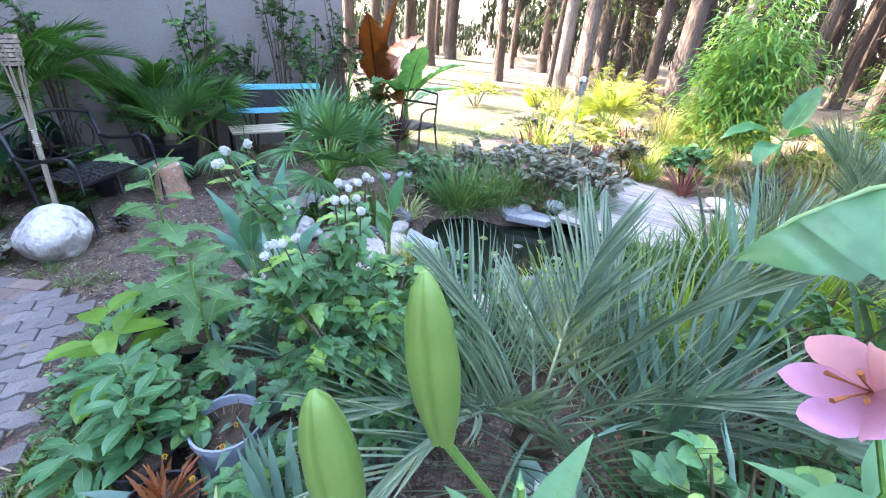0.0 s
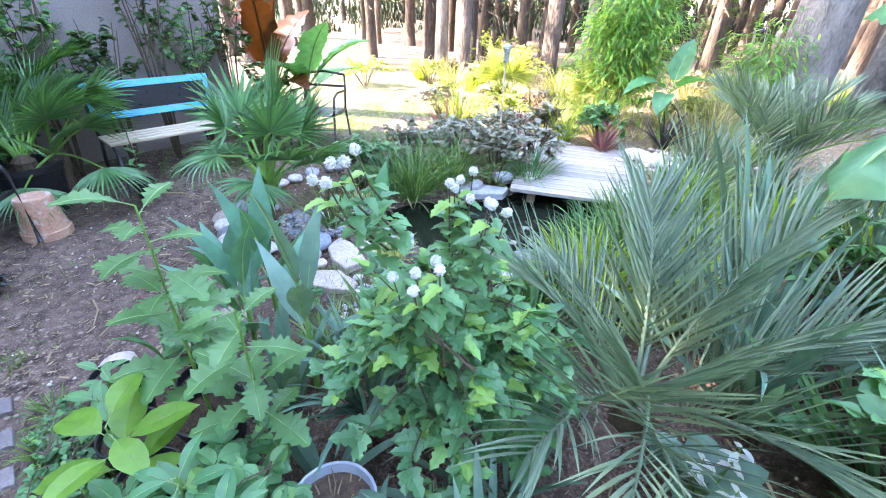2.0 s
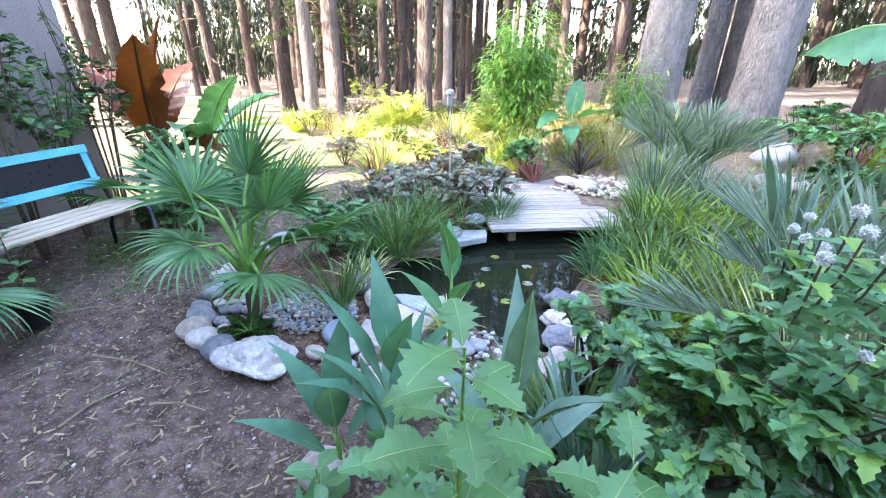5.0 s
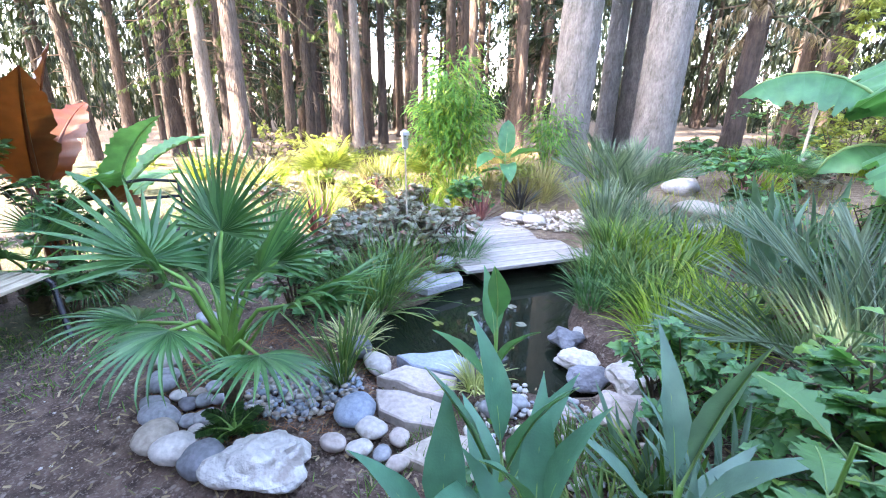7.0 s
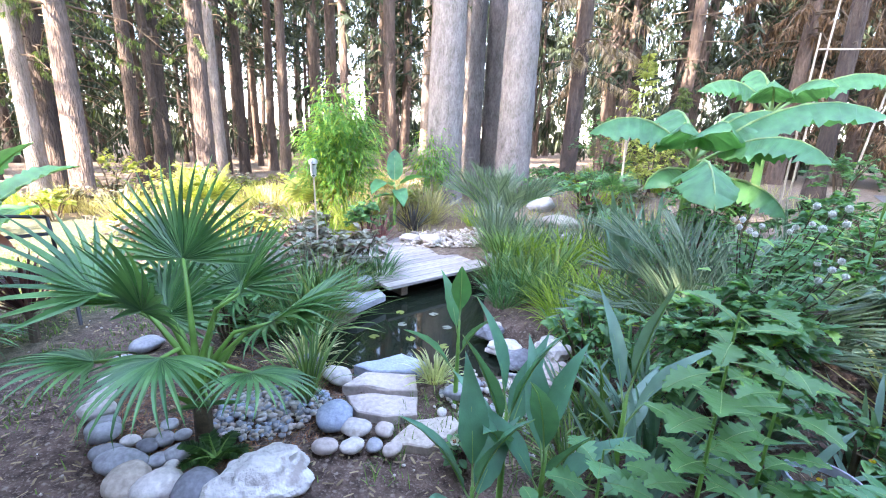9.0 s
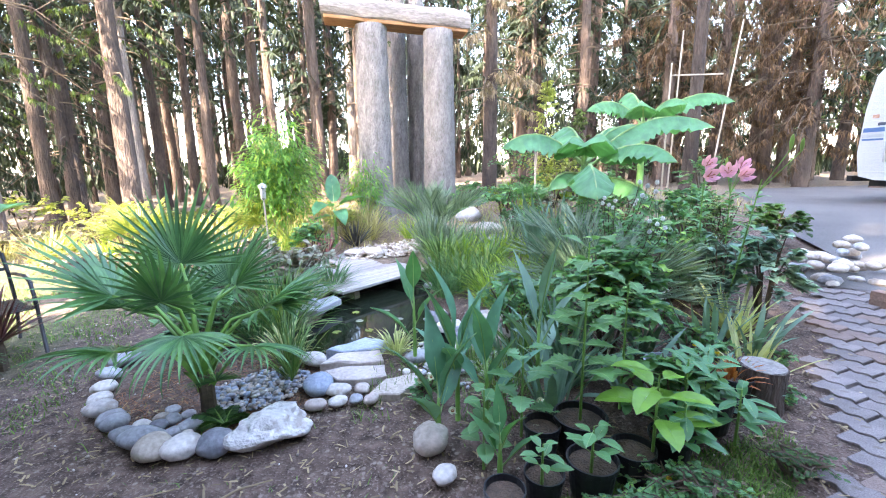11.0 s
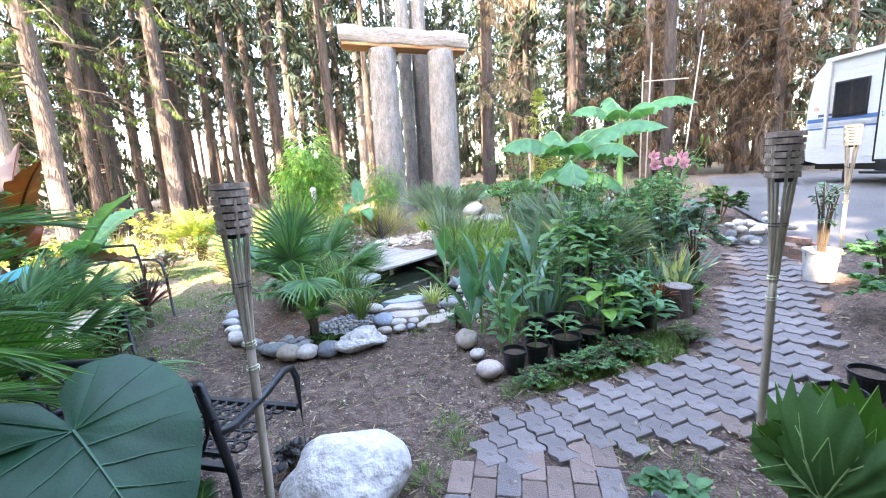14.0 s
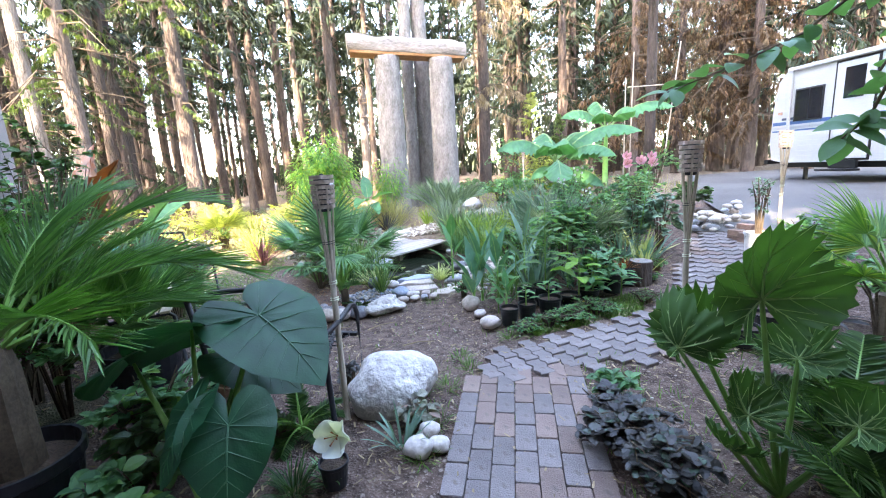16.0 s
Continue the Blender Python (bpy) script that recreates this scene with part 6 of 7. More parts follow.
# ---- elephant ear ----
def ear_leaf(S):
    """Heart-shaped leaf, its stalk joint at the origin, tip along +Y; also gives its surface height."""
    nr, na = 9, 44

    def height(x, y):
        a, d = math.atan2(x, y), math.hypot(x, y) / S
        return S * (0.05 * d - 0.30 * d * d + 0.22 * abs(x / S) ** 1.2 + 0.05 * d * d * math.sin(a * 5 + 1) + 0.018 * d * math.cos(a * 14))

    def rim(a):
        b = abs((a + math.pi) % (2 * math.pi) - math.pi)
        r = np.interp(b, [0, .22, .6, 1.1, 1.7, 2.3, 2.75, 3.0, math.pi], [1.12, .96, .80, .70, .66, .66, .60, .38, .10])
        return S * float(r)

    v = [(0, 0, 0)]
    for j in range(na):
        a = 2 * math.pi * j / na
        for i in range(1, nr + 1):
            x, y = rim(a) * i / nr * math.sin(a), rim(a) * i / nr * math.cos(a)
            v.append((x, y, height(x, y)))
    f = []
    for j in range(na):
        k = (j + 1) % na
        f.append((0, 1 + j * nr, 1 + k * nr))
        for i in range(nr - 1):
            f.append((1 + j * nr + i, 2 + j * nr + i, 2 + k * nr + i, 1 + k * nr + i))
    ribs = Geo()
    for y0, a in ((0, 0), (0, 1.9), (0, 2.5), (0, 1.35), (.16, 1.0), (.34, .68), (.52, .42), (.70, .22)):
        for sd in ((1,) if y0 == 0 and a == 0 else (-1, 1)):
            ex, ey = rim(a) * .94 * math.sin(a) * sd, rim(a) * .94 * math.cos(a)
            pts = []
            for k in range(7):
                u = k / 6
                x, y = ex * u, S * y0 + (ey - S * y0) * u
                pts.append((x, y, height(x, y) + .0025))
            w = .0055 if a == 0 else .003
            tube(pts, [w * (1 - .8 * k / 6) for k in range(7)], 5, ribs, cap=False)
    return v, f, ribs


def elephant_ear():
    t = thing("elephant_ear", "elephant ear plant with huge heart-shaped dark leaves", "elephant ear", gp_m(-0.55, 1.72, -.02))
    o = t.matrix_basis.translation
    for q, az, el, S, roll in (((-.36, 2.02, .86), -28, -26, .40, .15), ((-.34, 1.62, .56), -75, -48, .27, 0), ((-.50, 1.66, .60), -125, -45, .25, .2), ((-.62, 1.92, .84), 160, -20, .36, .3), ((-.52, 2.10, .62), -5, -22, .30, .2), ((-.95, 1.95, .72), 165, -30, .32, -.2)):
        q = Vector(q) - o
        st = Geo()
        tube([(0.02 * math.cos(az), .02 * math.sin(az), 0), tuple(q * .5 + Vector((0, 0, .1))), tuple(q)], [.018, .014, .007], 7, st)
        part("stalk", st, STEM, t, smooth=True)
        v, f, ribs = ear_leaf(S)
        lf = part("leaf", Geo().add(v, f), EAR, t, smooth=True, m=aim(tuple(q), radians(az), radians(el), roll))
        tagged(part("rib", ribs, EARV, lf, "paler leaf ribs"), kind="stuff")


EARV = leaf_mat("ear_rib", (0.03, 0.12, 0.055), (0.045, 0.15, 0.07), .4, .2)
elephant_ear()


# ---- gunnera ----
def gun_leaf(S, rng):
    nr, na = 8, 56
    v = [(0, 0, 0)]
    half = radians(150)
    for j in range(na + 1):
        a = -half + 2 * half * j / na
        lobe = abs(math.cos(a * 2.1)) ** 0.6
        r = S * (0.72 + 0.32 * lobe) * (1 - .30 * (abs(a) / half) ** 2) * (1 + (.07 if j % 2 else -.05) + .04 * math.sin(j * 2.9))
        for i in range(1, nr + 1):
            s = i / nr
            x, y = r * s * math.sin(a), r * s * math.cos(a)
            z = 0.55 * (r * s) ** 2 / S - .06 * S * math.cos(a * 4.2) * s + .012 * math.sin(a * 21) * s + rng.uniform(-.004, .004)
            v.append((x, y, z))
    f = []
    for j in range(na):
        f.append((0, 1 + j * nr, 1 + (j + 1) * nr))
        for i in range(nr - 1):
            f.append((1 + j * nr + i, 2 + j * nr + i, 2 + (j + 1) * nr + i, 1 + (j + 1) * nr + i))
    return v, f


def gunnera():
    t = thing("gunnera", "gunnera with rough lobed leaves on thick stalks", "gunnera", gp_m(1.92, 1.82, -.02))
    rng = rngof(9)
    o = t.matrix_basis.translation
    for q, az, el, S, roll in (((1.84, 1.92, .86), 75, 76, .29, .25), ((1.55, 2.0, .62), 150, 62, .23, 1.0), ((1.64, 2.02, .66), 60, 52, .20, -.3), ((2.02, 1.92, .58), 20, 40, .17, .2), ((1.74, 1.80, .40), 110, 45, .16, 0), ((2.15, 1.75, .36), -10, 40, .15, .3), ((1.66, 1.76, .28), 200, 25, .13, 0)):
        q = Vector(q) - o
        st = Geo()
        tube([(0, 0, 0), tuple(q * .5 + Vector((0, 0, -.02))), tuple(q)], [.017, .013, .010], 8, st, rough=.08, rng=rng)
        part("stalk", st, STEM, t, "thick bristly green stalk")
        v, f = gun_leaf(S, rng)
        lf = part("leaf", Geo().add(v, f), GUNN, t, m=aim(tuple(q), radians(az), radians(el), roll), smooth=True)
        vv = np.array(v)
        rb = Geo()
        for j in (28, 20, 36, 12, 44, 4, 52):
            for off in (-.002, .002):
                tube([(0, 0, off)] + [tuple(vv[1 + j * 8 + i] + np.array([0, 0, off])) for i in (2, 4, 6)], [.005, .0035, .0025, .001], 4, rb, cap=False)
            for i, dj in ((2, 4), (4, 3), (2, -4), (4, -3)):
                k = max(0, min(56, j + dj))
                tube([tuple(vv[1 + j * 8 + i]), tuple(vv[1 + k * 8 + min(7, i + 3)])], [.0022, .0008], 4, rb, cap=False)
        tagged(part("rib", rb, VEIN, lf, "pale branching leaf ribs"), kind="stuff")


gunnera()
for x, y, s, h, n in ((1.42, 2.12, .28, .24, 420), (1.46, 1.82, .26, .26, 380), (1.38, 2.42, .18, .18, 180)):
    shrub(gp(x, y), "heuchera", "purple-black heuchera with ruffled leaves", "heuchera", (s, s), h, int(n * 1.7), .06, PURP, int(x * 100), prof=(0.25, .8, 1.05, .92, 1.0, .8, .6, 0.0), low=0.0, flat=.1, group="heucheras")
shrub(gp(1.5, 2.6), "leafy_shrub", "green leafy plant beside the brick path", "shrub", (.16, .16), .16, 160, .07, SHRUB, 360, low=0.0)


def fern(p, label, n, L, seed, el=(15, 65)):
    rng = rngof(seed)
    t = thing("fern", label, "fern", Matrix.Translation(p), "ferns")
    for i in range(n):
        g, st = feather_leaf(L * rng.uniform(.75, 1.1), 26, L * .26, 1.1, rng, .05, .022, 1.25)
        a = 2 * math.pi * i / n + rng.uniform(-.3, .3)
        fr = part("frond", g, FERN, t, m=aim((0, 0, .0), a, radians(rng.uniform(*el))))
        part("stalk", st, STEM, fr)
    return t


fern(gp(2.35, 1.9), "sword fern with dark green fronds beside the path", 12, .6, 371)
fern(gp(2.6, 2.25), "sword fern in the shade beside the path", 12, .65, 372)
fern(gp(2.1, 1.5), "sword fern with long fronds", 10, .5, 373)
fern(gp(-.42, 2.45), "small fern under the elephant ear", 9, .3, 374)
fern(gp(-.72, 2.25), "small fern beside the black bench", 9, .3, 375)
fern(gp(2.75, 1.55), "sword fern at the house wall", 10, .6, 376)
fern(gp(-.55, 4.55), "small fern among the edging stones", 7, .2, 377)
clump(gp(-.28, 1.95), "mondo_grass", "dark mondo grass tuft by the lily", "grass tuft", 110, .18, .008, FERN, 381, (20, 80), (.5, 1.5), .06)
clump(gp(.22, 2.25), "daylily", "green strap leaves beside the boulder", "daylily", 24, .26, .018, IRIS, 382, (40, 85), (.2, .8), .04)
clump(gp(-.12, 2.02), "daylily", "green leaves of the white lily", "daylily", 30, .16, .012, SHRUB, 383, (40, 85), (.2, .8), .04)
clump(gp(3.45, 3.45), "purple_plant", "purple strap-leaved plant lying at the path", "plant", 14, .3, .04, PURP, 384, (5, 30), (.2, .6), .05)
pot(gp(-.08, 1.98), .07, .13, BLACKP, "small black pot of the white lily")
flower((-.05, 2.0, .24), "large ruffled white lily flower in a pot", PETALW, .15, 4.6, .45, n=6, W=.62)
shrub(gp(.28, 2.48), "leafy_shrub", "grey-green leafy plant beside the boulder", "shrub", (.12, .12), .14, 90, .07, DUSK, 385, low=0.0)
shrub(gp(-.24, 2.98), "purple_plant", "small purple-leaved plant by the bench leg", "plant", (.08, .08), .14, 60, .05, PURP, 386, low=0.0)


# ---- overhanging branch ----
def branch():
    t = thing("overhanging_branch", "leafy branch hanging from above into view", "branch", Matrix.Translation((1.9, 1.05, 2.30)))
    rng = rngof(14)
    o = t.matrix_basis.translation
    for pts in (((1.9, 1.05, 2.3), (1.75, 1.42, 1.95), (1.58, 1.5, 1.80), (1.38, 1.5, 1.72), (1.2, 1.48, 1.66)), ((1.85, 1.3, 2.05), (1.82, 1.45, 1.72), (1.76, 1.46, 1.56), (1.68, 1.45, 1.50)), ((1.9, 1.05, 2.3), (1.95, 1.45, 1.98), (1.9, 1.6, 1.70))):
        g = Geo()
        tube([tuple(Vector(p) - o) for p in pts], [.008, .006, .004, .003, .002][:len(pts)], 6, g)
        part("twig", g, BSTEM, t)
        for a, b in zip(pts[1:], pts[2:]):
            for k in range(9):
                q = Vector(a).lerp(Vector(b), k / 8) - o
                l = rng.uniform(.075, .12)
                v, f = blade(l, l * .55, OVATE, rng.uniform(.2, .9), .2)
                part("leaf", Geo().add(v, f), SHRUB, t, m=aim(tuple(q), rng.uniform(0, 6.28), rng.uniform(-.8, .3), rng.uniform(-.6, .6)), smooth=True)
    g = Geo()
    tube([(0, 0, 0), (0.1, -.5, .4), (.15, -1.2, .6)], [.008, .012, .018], 6, g)
    part("bough", g, BSTEM, t)


branch()


# ---- torches ----
def torch(p, h, label, lean=(0, 0)):
    t = thing("bamboo_torch", label, "garden torch", Matrix.Translation(p), "bamboo garden torches")
    rng = rngof(int(h * 1000))
    L = Vector((lean[0], lean[1], 0))
    zs = h - .62
    at = lambda z: (L.x * z / h, L.y * z / h, z)
    g = Geo()
    n = 8
    tube([at(-.05 + (zs + .05) * i / n) for i in range(n + 1)], [.0175 + (.002 if i % 3 == 0 else 0) for i in range(n + 1)], 10, g)
    part("pole", g, BARKG, t, "weathered bamboo pole", smooth=True)
    for k in range(6):
        a = 2 * math.pi * k / 6 + .2
        c = Geo()
        pts = []
        for i in range(6):
            s = i / 5
            r = .010 + .050 * s ** 1.2
            q = Vector(at(zs - .03 + (h - .02 - zs) * s)) + Vector((math.cos(a) * r, math.sin(a) * r, 0))
            pts.append(tuple(q))
        tube(pts, [.009, .009, .008, .007, .006, .005], 6, c)
        part("cane", c, BARKG, t)
    rows = 7
    for j in range(rows):
        z = h - .17 + .17 * j / (rows - 1)
        r0 = .058 + .008 * j / rows
        ring = Geo()
        m = 24
        v, f = [], []
        for i in range(m):
            a = 2 * math.pi * i / m
            r = r0 + (.0065 if (i // 2 + j) % 2 else -.003)
            c = Vector(at(z))
            v += [(c.x + math.cos(a) * r, c.y + math.sin(a) * r, z - .011), (c.x + math.cos(a) * r, c.y + math.sin(a) * r, z + .011), (c.x + math.cos(a) * (r - .003), c.y + math.sin(a) * (r - .003), z + .011), (c.x + math.cos(a) * (r - .003), c.y + math.sin(a) * (r - .003), z - .011)]
        for i in range(m):
            b, d = 4 * i, 4 * ((i + 1) % m)
            f += [(b + q, d + q, d + (q + 1) % 4, b + (q + 1) % 4) for q in range(4)]
        part("woven_strip", ring.add(v, f), WEAVE, t)
    c = Vector(at(h - .2))
    part("canister", lathe([(.035, 0), (.04, .01), (.04, .17), (.048, .175), (.048, .19), (.014, .195), (.012, .215), (.006, .22)], 16, m=Matrix.Translation(c)), BLACKP, t, "black fuel canister", smooth=False)
    for z in (zs + .22, zs - .02, zs - .12):
        c = Vector(at(z))
        w = Geo()
        r = .024 if z < zs else .036
        tube([(c.x + math.cos(a * .7) * r, c.y + math.sin(a * .7) * r, z + .0015 * a) for a in range(19)], [.0025] * 19, 5, w)
        part("cord", w, PETALW if z < zs else IRON, t, "tied cord")
    return t


torch(gp(-.17, 2.57), 1.47, "bamboo torch with a woven head beside the bench", (-.03, .10))
torch(gp(2.10, 2.98), 1.50, "bamboo torch with a woven head beside the path", (-.03, -.03))
torch(gp(4.5, 5.4), 1.32, "bamboo torch beside the driveway", (-.02, 0))
torch(gp(2.35, 11.2), 1.5, "bamboo torch among the back plants", (0, 0))


def stake_light():
    t = thing("stake_light", "small garden lantern on a thin pale stake", "garden light", gp_m(-1.46, 7.25), "")
    g = Geo()
    tube([(.03, 0, -.05), (0, 0, 1.1)], [.010, .009], 7, g)
    part("stake", g, BARKG, t)
    part("lantern", lathe([(.01, 1.08), (.03, 1.10), (.035, 1.22), (.05, 1.23), (.045, 1.26), (.01, 1.28)], 12), STEEL, t, "grey lantern head")


stake_light()


# ---- black metal bench ----
def iron_bench():
    t = thing("metal_bench", "black metal garden bench with an openwork seat", "bench", pose(-.56, 2.72, 0, 0, 0, -11))
    W, D = .80, .46
    for s in (-1, 1):
        g = Geo()
        pts = [(s * W / 2, D / 2, 0), (s * W / 2, D / 2 + .005, .3), (s * W / 2, D / 2 - .0, .56), (s * W / 2, D / 2 - .03, .62), (s * W / 2, D / 2 - .09, .635), (s * W / 2, 0, .60), (s * W / 2, -D / 2 + .05, .58), (s * W / 2, -D / 2 - .04, .60)]
        tube(pts, [.017] * len(pts), 8, g)
        part("arm", g, IRON, t, "curved black arm and front leg", smooth=True)
        g = Geo()
        tube([(s * W / 2, -D / 2 + .02, 0), (s * W / 2, -D / 2, .4), (s * W / 2, -D / 2 - .08, .82)], [.017] * 3, 8, g)
        part("rear_leg", g, IRON, t, smooth=True)
    g = Geo()
    tube([(-W / 2 + W * i / 12, -D / 2 - .08 + .012 * math.sin(i), .80 + .075 * math.sin(math.pi * i / 12)) for i in range(13)], [.015] * 13, 8, g)
    part("top_rail", g, IRON, t, smooth=True)
    for k in range(5):
        g = Geo()
        cx = -W * .36 + W * .72 * k / 4
        tube([(cx + (.05 + .012 * a / 3) * math.cos(a * .6), -D / 2 - .055, .64 + (.05 + .012 * a / 3) * math.sin(a * .6) * 1.5) for a in range(14)], [.007] * 14, 6, g)
        part("scroll", g, IRON, t, "wrought back scroll")
    g = Geo()
    tube([(-W / 2, -D / 2 - .02, .5), (W / 2, -D / 2 - .02, .5)], [.012] * 2, 6, g)
    part("back_rail", g, IRON, t)
    for y, n in ((D / 2 - .02, "front_rail"), (-D / 2 + .02, "seat_rail")):
        part(n, box(W, .035, .025, bev=.004), IRON, t, m=pose(0, y, .415))
    g = Geo()
    nx, ny = 13, 6
    for i in range(nx):
        for j in range(ny):
            cx, cy = -W / 2 + .05 + (W - .1) * (i + .5 * (j % 2)) / nx, -D / 2 + .06 + (D - .12) * j / (ny - 1)
            ring = [(cx + .036 * math.cos(a * math.pi / 3), cy + .036 * math.sin(a * math.pi / 3), .42) for a in range(7)]
            tube(ring, [.006] * 7, 5, g, cap=False)
    part("seat_mesh", g, IRON, t, "openwork honeycomb seat")
    return t


iron_bench()


def blue_bench():
    t = thing("painted_bench", "turquoise-framed garden bench with pale seat slats", "bench", pose(-2.28, 3.86, 0, 0, 0, 116.5 - 180))
    L = 1.16
    for s in (-1, 1):
        g = Geo()
        tube([(s * L / 2, .28, 0), (s * L / 2, .26, .40), (s * L / 2, .22, .43), (s * L / 2, -.18, .42), (s * L / 2, -.26, .62), (s * L / 2, -.32, .90)], [.018] * 6, 8, g)
        part("side_frame", g, IRON, t, "black iron end frame", smooth=True)
        g = Geo()
        tube([(s * L / 2, -.16, .42), (s * L / 2, -.28, .2), (s * L / 2, -.3, 0)], [.018] * 3, 8, g)
        part("rear_leg", g, IRON, t, smooth=True)
        part("back_upright", box(.05, .022, .30, bev=.004), BLUEW, t, "turquoise painted upright", m=pose(s * (L / 2 - .035), -.278, .74, 12))
    part("top_slat", box(L, .025, .065, bev=.005), BLUEW, t, "turquoise painted slat", m=pose(0, -.30, .87, 12))
    part("lower_slat", box(L, .025, .065, bev=.005), BLUEW, t, "turquoise painted slat", m=pose(0, -.245, .60, 12))
    part("back_panel", box(L - .12, .006, .21), IRON, t, "dark mesh back panel", m=pose(0, -.278, .735, 12))
    for y in (.20, .10, .0, -.10):
        part("seat_slat", box(L + .05, .075, .022, bev=.005), SEATW, t, "bare pale wooden slat", m=pose(0, y, .445))
    return t


blue_bench()


def garden_chair():
    t = thing("garden_chair", "black metal garden chair with looped arms on the lawn", "chair", gp_m(-3.05, 5.45, -.0, -30))
    for sd in (-1, 1):
        g = Geo()
        tube([(.30, sd * .30, 0), (.27, sd * .30, .42), (.22, sd * .30, .60), (.10, sd * .30, .64), (-.22, sd * .30, .62)], [.015] * 5, 8, g)
        part("arm", g, IRON, t, "looped front leg and arm", smooth=True)
        g = Geo()
        tube([(-.34, sd * .28, 0), (-.22, sd * .28, .40), (-.26, sd * .28, .62), (-.30, sd * .27, .80)], [.015] * 4, 8, g)
        part("rear_leg", g, IRON, t, "rear leg and back upright", smooth=True)
        g = Geo()
        tube([(.28, sd * .28, .40), (0, sd * .28, .37), (-.22, sd * .28, .38)], [.014] * 3, 8, g)
        part("seat_rail", g, IRON, t, smooth=True)
    for k in range(9):
        part("seat_strap", box(.05, .56, .008, bev=.002), IRON, t, m=pose(-.20 + .058 * k, 0, .39))
    part("back_strap", box(.008, .54, .03, bev=.002), IRON, t, m=pose(-.275, 0, .66, 0, -12))
    g = Geo()
    tube([(-.30, -.27, .80), (-.32, 0, .83), (-.30, .27, .80)], [.015] * 3, 8, g)
    part("top_rail", g, IRON, t, smooth=True)


garden_chair()
t = clump(gp(-2.72, 5.28, .22), "red_cordyline", "dark red cordyline with a short stem on the lawn", "cordyline", 60, .48, .026, PURPR, 466, (25, 88), (0, .7), .03, group="cordylines")
g = Geo()
tube([(0, 0, -.26), (.01, 0, -.1), (0, 0, .04)], [.035, .03, .028], 8, g)
part("stem", g, BSTEM, t, "short brown stem")
ng = Geo()
nr_ = rngof(91)
for i in range(1500):
    a, d = nr_.uniform(0, 6.28), .62 * math.sqrt(nr_.random())
    x, y = -.80 + d * math.cos(a) * 1.1, 4.95 + d * math.sin(a)
    if inside(x, y, GRAV) or pond_dist(x, y) < .12 or y < 4.5:
        continue
    v, f = blade(nr_.uniform(.03, .08), .003, (1, 1, .8), nr_.uniform(-.2, .4), 0)
    ng.add(v, f, pose(x, y, gz(x, y) + nr_.uniform(-.004, .012), nr_.uniform(-12, 12), 0, nr_.uniform(0, 360)))
tagged(part("needle_litter", ng, leaf_mat("rust_needle", (.22, .08, .035), (.42, .18, .08), .8, .1)), "rust-brown dry needles under the fan palm", "litter", kind="stuff")

# upturned terracotta pot
t = thing("terracotta_pot", "upturned terracotta pot on the soil by the palm", "pot", gp_m(-1.08, 3.02, -.01))
part("body", lathe([(.16, 0), (.16, .06), (.148, .064), (.118, .31), (.114, .322), (.105, .327), (.02, .327)], 28), TERRA, t, smooth=False)
pot(gp(-1.62, 3.62), .09, .17, BLACKP, "small black pot with a leafy sapling")
sapling(gp(-1.62, 3.62, .13), "small sapling in a black pot beside the bench", .5, 16, .08, SHRUB, 391, OVATE, "potted_sapling", "sapling", .6, stem=BSTEM)
pot(gp(-1.02, 2.42), .09, .18, BLACKP, "black pot with bare canes by the bench")


# ---- bricks, bucket ----
for i in range(11):
    x, y = 4.22 + .11 * (i % 3), 5.52 + .2 * ((i // 3) % 2)
    tagged(part("brick", box(.10, .20, .065, bev=.004), BRICK, m=pose(x, y, gz(x, y) + .012 + .066 * (i // 5) + .01, 0, 0, 20 + 4 * math.sin(i))), "brown brick in a small stack by the path", "brick", "stacked bricks")
t = thing("bucket", "white plastic bucket planter with a wispy plant", "bucket", gp_m(3.98, 5.0, -.01))
part("body", lathe([(.0, 0), (.115, 0), (.135, .26), (.145, .265), (.145, .29), (.138, .29), (.13, .25), (.02, .24)][1:], 24), RVW, t)
g = Geo()
tube([(math.cos(a * .26) * .145, 0, .28 - math.sin(a * .26) * .15) for a in range(13)], [.003] * 13, 5, g)
part("handle", g, STEEL, t, "thin wire handle")
shrub(gp(3.98, 5.0, .22), "wispy_plant", "wispy grey-green plant in the bucket", "plant", (.16, .16), .75, 260, .04, IRIS, 392, prof=LANCE, low=.1)
shrub(gp(4.35, 4.75), "leafy_shrub", "green shrub beside the path and bricks", "shrub", (.3, .35), .5, 420, .07, SHRUB, 393, low=0.0)
shrub(gp(3.9, 4.1), "leafy_shrub", "green shrub at the edge of the path", "shrub", (.35, .35), .45, 420, .07, SHRUB, 394, low=0.0)
shrub(gp(3.55, 3.1), "leafy_shrub", "shaded green shrub beside the path", "shrub", (.4, .4), .55, 460, .08, SHRUB, 395, low=0.0)
pot(gp(2.62, 3.15), .11, .15, BLACKP, "black nursery pot beside the torch")
pot(gp(2.9, 3.3), .10, .15, BLACKP, "black nursery pot at the path edge")

